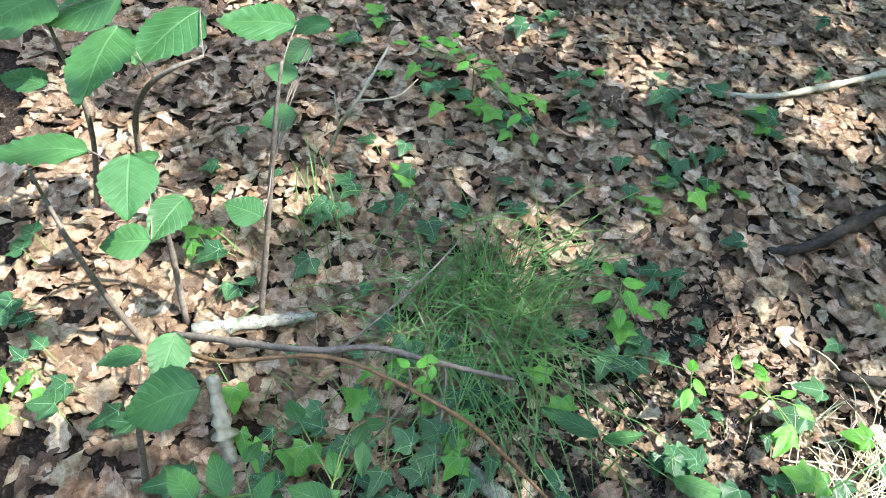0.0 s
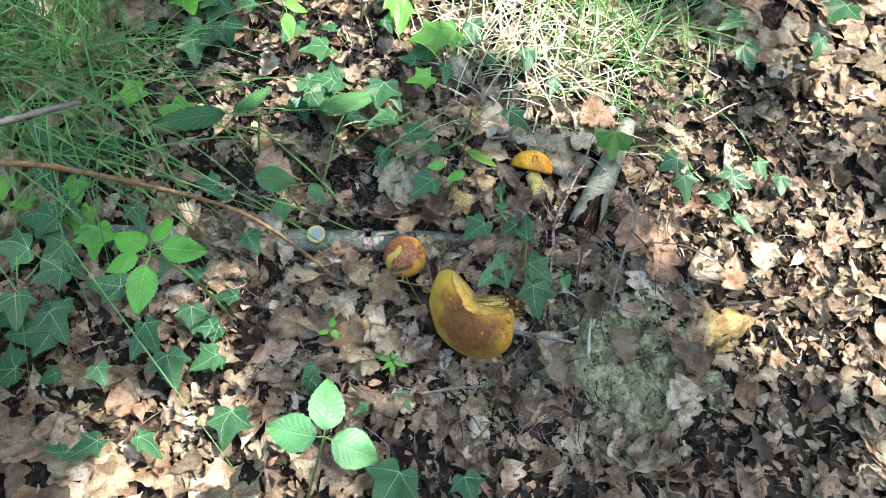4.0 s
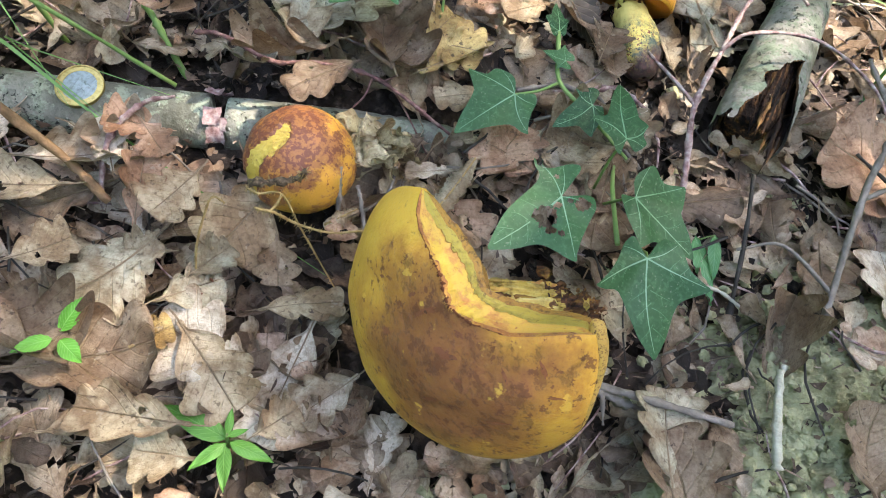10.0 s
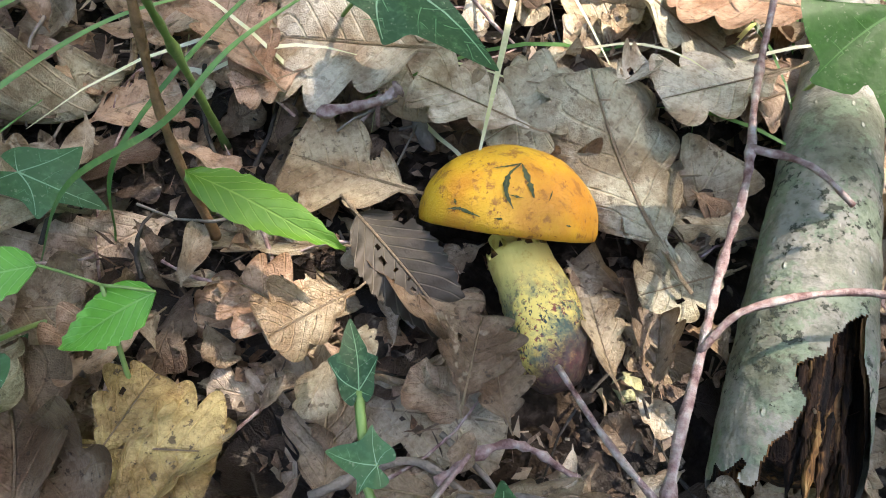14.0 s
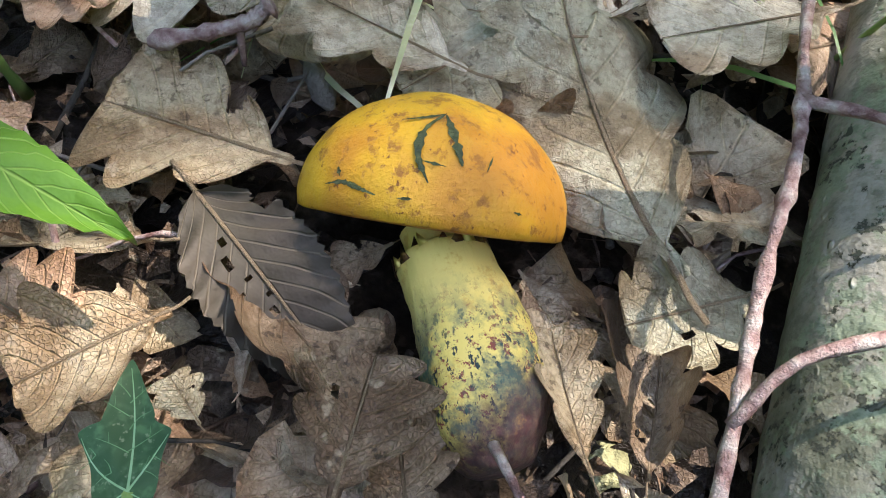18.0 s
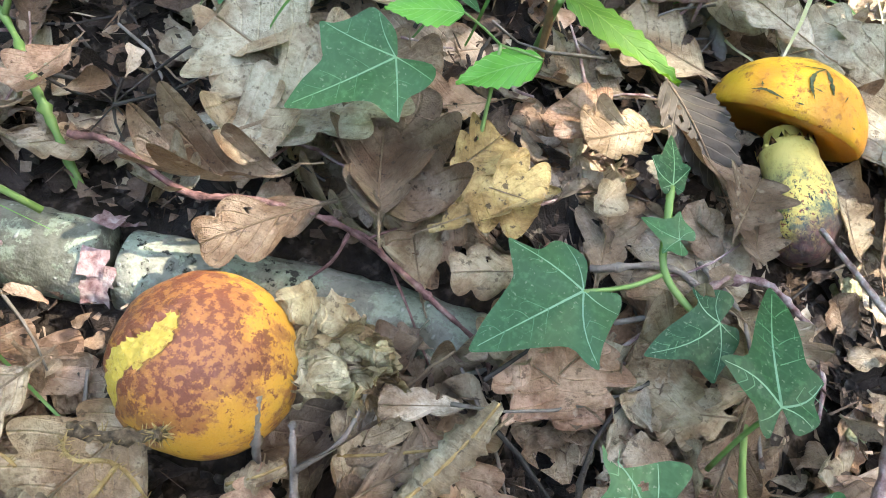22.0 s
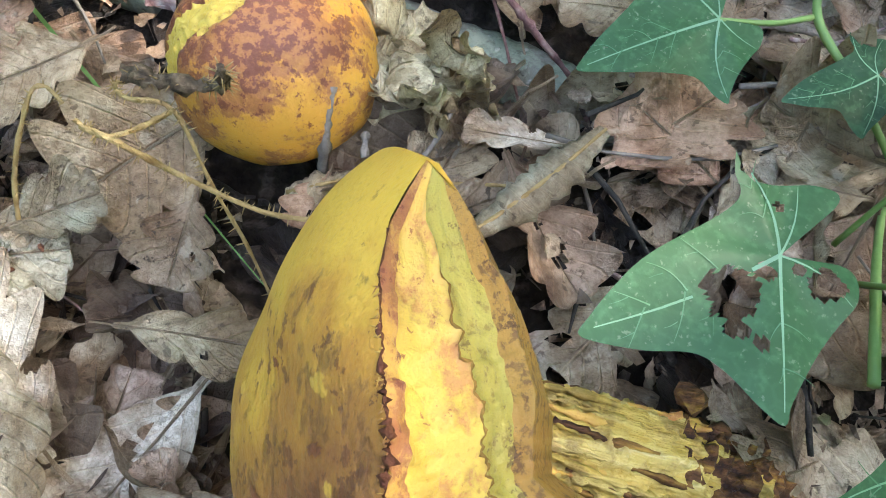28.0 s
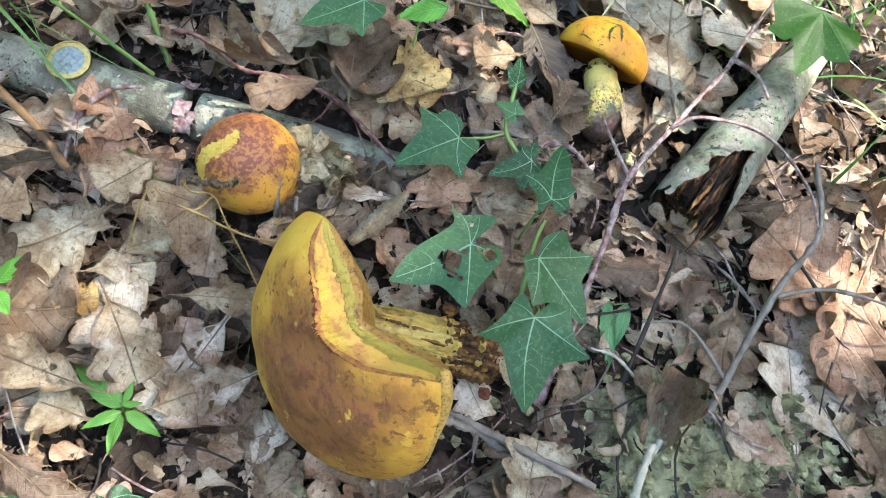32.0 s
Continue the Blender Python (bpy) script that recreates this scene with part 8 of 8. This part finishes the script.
# ---------------------------------------------------------------- clay clods
def clod(x, y, size, seed, label="crumbly grey-green clod of dry clay on the litter"):
    r = np.random.default_rng(seed)
    bm = bmesh.new()
    bmesh.ops.create_icosphere(bm, subdivisions=3, radius=1.0)
    o = Vector(r.uniform(-50, 50, 3))
    for v in bm.verts:
        k = 1 + 0.45 * noise.noise(v.co * 1.3 + o) + 0.35 * noise.noise(v.co * 3.1 + o) + 0.2 * noise.noise(v.co * 7 + o)
        v.co = Vector((v.co.x * size[0], v.co.y * size[1], v.co.z * size[2])) * k
    me = bpy.data.meshes.new("clay_clod")
    bm.to_mesh(me), bm.free()
    me.materials.append(M_CLOD)
    me.polygons.foreach_set("use_smooth", [True] * len(me.polygons))
    ob = new("clay_clod", me)
    ob.matrix_basis = pose(x, y, float(height(x, y)) + size[2] * 0.45, 0, 0, r.uniform(0, 360))
    return tagged(ob, label, "clod", "clay clods")


def clay_patch():
    """A low, cracked and crumbly sheet of dry clay that breaks through the leaves."""
    nx, ny = 190, 160
    gx, gy = np.meshgrid(np.linspace(0.27, 0.61, nx), np.linspace(-0.13, 0.16, ny))
    p = np.stack([gx.ravel(), gy.ravel(), 0 * gx.ravel()], 1)
    edge = np.minimum(1.25 - np.hypot((p[:, 0] - 0.425) / 0.105, (p[:, 1] - 0.012) / 0.095) + 0.7 * noise_row(p * 26), 1.0)
    cell = []
    for q in p:
        d = noise.voronoi(Vector(q * 34 + 0.35 * np.array((noise.noise(Vector(q * 60)), noise.noise(Vector(q * 60 + 5)), 0))))[0]
        cell.append(d[1] - d[0])
    crack = np.clip(np.array(cell) / 0.10, 0, 1)
    z = height(p[:, 0], p[:, 1]) - 0.006 + 0.016 * np.clip(edge * 2.2, -0.6, 1) + 0.006 * (crack - 1)
    z += 0.009 * noise_row(p * 45) + 0.007 * noise_row(p * 110) + 0.0045 * noise_row(p * 260)
    idx = np.arange(nx * ny).reshape(ny, nx)
    quads = np.stack([idx[:-1, :-1], idx[:-1, 1:], idx[1:, 1:], idx[1:, :-1]], -1).reshape(-1, 4)
    me = quad_cloud("clay_patch", np.column_stack([p[:, :2], z]), quads, None, M_CLOD)
    tagged(new("clay_patch", me), "cracked crumbly grey-green dry clay among the leaves", "soil", kind="stuff")


clay_patch()


def clay_crumbs():
    r = np.random.default_rng(44)
    bm = bmesh.new()
    bmesh.ops.create_icosphere(bm, subdivisions=1, radius=1.0)
    ball = np.array([v.co for v in bm.verts])
    tri = np.array([[v.index for v in f.verts] for f in bm.faces])
    bm.free()
    V, F = [], []
    for k in range(1300):
        x, y = (r.normal(0.412, 0.06), r.normal(0.019, 0.06)) if k % 4 else (r.normal(0.267, 0.025), r.normal(-0.083, 0.025))
        a = r.uniform(0.0008, 0.0038)
        if min(np.hypot(x - c, y - d) - e for c, d, e in KEEP_CLEAR) < a:
            continue
        F.append(tri + len(ball) * len(V))
        V.append(ball * (1 + 0.25 * r.normal(size=(len(ball), 1))) * (a, a * r.uniform(0.6, 1), a * 0.7) + (x, y, float(height(x, y)) + r.uniform(0.004, 0.013)))
    me = mesh_of("clay_crumbs", np.concatenate(V), np.concatenate(F).tolist(), [M_CLOD], smooth=False)
    tagged(new("clay_crumbs", me), "loose grey-green crumbs of dry clay", "soil", kind="stuff")


def soil_crumbs():
    """Dark humus crumbs in the gaps between the leaves."""
    r = np.random.default_rng(45)
    bm = bmesh.new()
    bmesh.ops.create_icosphere(bm, subdivisions=1, radius=1.0)
    ball = np.array([v.co for v in bm.verts])
    tri = np.array([[v.index for v in f.verts] for f in bm.faces])
    bm.free()
    V, F = [], []
    for k in range(5200):
        x, y = r.uniform(-0.2, 0.6), r.uniform(-0.2, 0.42)
        a = r.uniform(0.0007, 0.003) * (1.8 if k % 12 == 0 else 1)
        if min(np.hypot(x - c, y - d) - e for c, d, e in KEEP_CLEAR) < a - 0.004:
            continue
        F.append(tri + len(ball) * len(V))
        V.append(ball * (1 + 0.25 * r.normal(size=(len(ball), 1))) * (a, a * r.uniform(0.6, 1), a * 0.8) + (x, y, float(height(x, y)) + r.uniform(0.001, 0.006)))
    me = mesh_of("soil_crumbs", np.concatenate(V), np.concatenate(F).tolist(), [M_HUMUS], smooth=False)
    tagged(new("soil_crumbs", me), "dark humus crumbs between the dead leaves", "soil", kind="stuff")


M_HUMUS = bark_material("humus_crumb", [(0.35, (0.015, 0.011, 0.009)), (0.55, (0.05, 0.04, 0.032)), (0.7, (0.14, 0.12, 0.10))], 260)
soil_crumbs()
clay_crumbs()
for k in range(46):
    x, y = float(rng.normal(0.40, 0.055)), float(rng.normal(0.02, 0.06))
    a = float(rng.uniform(0.0025, 0.0085))
    if min(math.hypot(x - c, y - d) - e for c, d, e in KEEP_CLEAR) > a:
        clod(x, y, (a, a * 0.85, a * 0.7), 200 + k, "small crumbly lump of grey-green clay")
for k in range(40):
    x, y = float(rng.uniform(0.12, 0.55)), float(rng.uniform(-0.14, 0.28))
    if min(math.hypot(x - a, y - b) - c for a, b, c in KEEP_CLEAR) > 0.012:
        a = float(rng.uniform(0.002, 0.006))
        clod(x, y, (a, a, a * 0.8), 100 + k, "small crumb of dark soil between the leaves")


def small_seed(x, y, z, turn):
    """A small pointed seed."""
    v, f = revolve([(0.0, -0.0011), (0.0005, -0.0008), (0.0007, 0.0), (0.0004, 0.0009), (0.0, 0.0014)], 12, 0.04, 3)
    ob = new("seed", mesh_of("seed", v, f, [M_SEED]))
    ob.matrix_basis = pose(x, y, z, 88, 0, turn)
    return tagged(ob, "small shiny red-brown seed on a pale leaf", "seed", "seeds on the leaf")


M_SEED = bark_material("red_seed", [(0.3, (0.10, 0.035, 0.02)), (0.7, (0.24, 0.10, 0.055))], 600, rough=0.4)
for x, y, z, turn in ((0.105, -0.029, -0.0040, 20), (0.108, -0.033, -0.0040, 70), (0.107, -0.041, -0.0040, 130), (0.103, -0.039, -0.0040, 40)):
    small_seed(x, y, z, turn)
M_MAROON = bark_material("maroon_rot", [(0.3, (0.02, 0.004, 0.005)), (0.6, (0.08, 0.015, 0.02)), (0.8, (0.18, 0.05, 0.05))], 260, rough=0.35)
rotten = clod(0.143, 0.041, (0.010, 0.008, 0.006), 411, "dark maroon rotten mushroom piece beside the orange cap")
rotten.data.materials[0] = M_MAROON
rotten.name, rotten["category"] = "rotten_mushroom", "mushroom"

# ---------------------------------------------------------------- unseen trees above
# floor spots to be sunlit: x, y, radius; the crown is holed towards each
SUN_GAPS = [(-0.77, -0.51, 0.09), (-0.64, -0.56, 0.07), (-0.72, -0.47, 0.08), (-0.61, -0.32, 0.05), (-0.14, 0.47, 0.05), (-0.09, 0.27, 0.06), (0.06, 0.89, 0.05), (0.01, 0.42, 0.05), (0.16, 0.50, 0.115), (-0.11, 0.26, 0.065), (-0.04, 0.37, 0.043), (0.40, 0.40, 0.038), (0.26, 0.35, 0.03), (0.47, 0.28, 0.055), (0.57, 0.22, 0.100), (0.43, 0.21, 0.035), (0.64, 0.17, 0.064), (0.41, 0.82, 0.071), (0.63, 0.71, 0.063), (-0.04, -0.26, 0.069), (0.08, -0.26, 0.037), (-0.04, -0.15, 0.023), (-0.51, 0.29, 0.052), (0.40, 0.47, 0.045), (0.63, 0.54, 0.053), (0.05, 0.46, 0.039), (-0.83, -0.07, 0.059), (-1.00, -0.39, 0.125), (-0.73, -0.42, 0.110), (-0.67, -0.57, 0.068), (-0.12, 0.50, 0.058), (-0.49, 1.09, 0.072), (-1.12, 0.62, 0.064), (-1.20, -0.42, 0.074), (-1.38, 0.08, 0.056), (-0.83, 0.77, 0.055), (-0.84, 0.16, 0.023), (0.52, 0.30, 0.06), (0.66, 0.26, 0.06), (-0.85, -0.45, 0.08), (0.30, 0.42, 0.05), (0.165, 0.172, 0.004), (0.0, 0.204, 0.012), (0.340, 0.290, 0.012), (0.076, 0.066, 0.0005), (0.350, 0.215, 0.004), (0.287, 0.172, 0.004)]
M_CANOPY = green_material("oak_foliage", (0.04, 0.10, 0.025), (0.08, 0.17, 0.04), (0.1, 0.2, 0.05), 0.5, 0.3)


def tree_crown(name, trunk, label, count, seed, area, low, high, shade_clumps=()):
    """An unseen tree added for dappled shade: trunk, limbs and a crown of many leaves, left open over the wanted sun
    patches.
    """
    r = np.random.default_rng(seed)
    ob = thing(name, (*trunk, float(height(0, 0))), label, "tree")
    tx, ty = trunk
    x0, x1, y0, y1 = area
    shift = np.array(SUN) / SUN.z
    top = (tx * 0.7 + shift[0] * low * 0.3, ty * 0.7 + shift[1] * low * 0.3, low * 0.9)
    tube("trunk", [(tx, ty, -0.1), (tx * 0.97, ty * 0.98, 1.6), top], [0.16, 0.12, 0.08], M_BARK_GREY, ob, 16, 0.04, seed)
    for k in range(6):
        a = radians(-60 + 40 * k)
        end = (top[0] + 1.5 * math.cos(a), top[1] + 1.5 * math.sin(a), r.uniform(low, high))
        mid = [(a + b) / 2 for a, b in zip(top, end)]
        tube("limb", [top, (mid[0], mid[1], mid[2] + 0.3), end], [0.06, 0.03, 0.012], M_BARK_GREY, ob, 8, 0.05, seed + k)
    V, Q = [], []
    base = 0
    # spread evenly at first, then in thicker sprays added to shade the clay
    spread = ((r.uniform(x0, x1), r.uniform(y0, y1)) for _ in range(count))
    sprays = ((a + c * r.normal(), b + c * r.normal()) for a, b, c in shade_clumps for _ in range(260))
    for gx, gy in itertools.chain(spread, sprays):
        L = r.uniform(0.06, 0.11)
        edge = min((math.hypot(gx - a, gy - b) - 1.35 * c * (1 + 0.35 * math.sin(5 * math.atan2(gy - b, gx - a) + 9 * a)) for a, b, c in SUN_GAPS))
        if edge < 0.25 * L:
            continue
        z = r.uniform(low, high)
        c = np.array((gx + shift[0] * z, gy + shift[1] * z, z))
        e = np.array(Euler((r.normal(0, 0.5), r.normal(0, 0.5), r.uniform(0, 6.28))).to_matrix())
        k = np.array([(0, -0.5, 0), (0.28, -0.1, 0.06), (0, 0.5, 0), (-0.28, -0.1, 0.06)]) * L
        V.append(k @ e.T + c)
        Q.append(np.arange(4)[None] + base)
        base += 4
    piece("crown", quad_cloud("crown", np.concatenate(V), np.concatenate(Q), None, M_CANOPY), ob)
    return ob


tree_crown("shade_oak", (4.4, 4.2), "unseen oak added overhead, its leafy crown shading the forest floor", 21000, 5, (-2.2, 1.6, -1.3, 2.3), 2.9, 4.2, [(0.43, 0.0, 0.06), (0.49, 0.04, 0.05)])


ribbed_leaf()


def side_light_screen():
    """One uneven wall of dark foliage on the horizon all round, far behind the litter: unseen, added to block low side
    light.
    """
    r = np.random.default_rng(3)
    n, m = 160, 14
    V = []
    for i in range(n):
        a = 2 * np.pi * i / n
        for k in range(m):
            rad = 9 + 1.6 * math.sin(3 * a) + 0.9 * r.normal()
            V.append((rad * math.cos(a), rad * math.sin(a), -0.1 + 8.5 * k / (m - 1) * (1 + 0.12 * math.sin(7 * a + 1))))
    idx = np.arange(n * m).reshape(n, m)
    nxt = np.roll(idx, -1, axis=0)
    q = np.stack([idx[:, :-1], nxt[:, :-1], nxt[:, 1:], idx[:, 1:]], -1).reshape(-1, 4)
    tagged(new("backdrop", quad_cloud("backdrop", np.array(V), q, None, M_CANOPY)), "unseen dark green foliage wall far around, added to block low side light", "woodland", kind="structure")


side_light_screen()
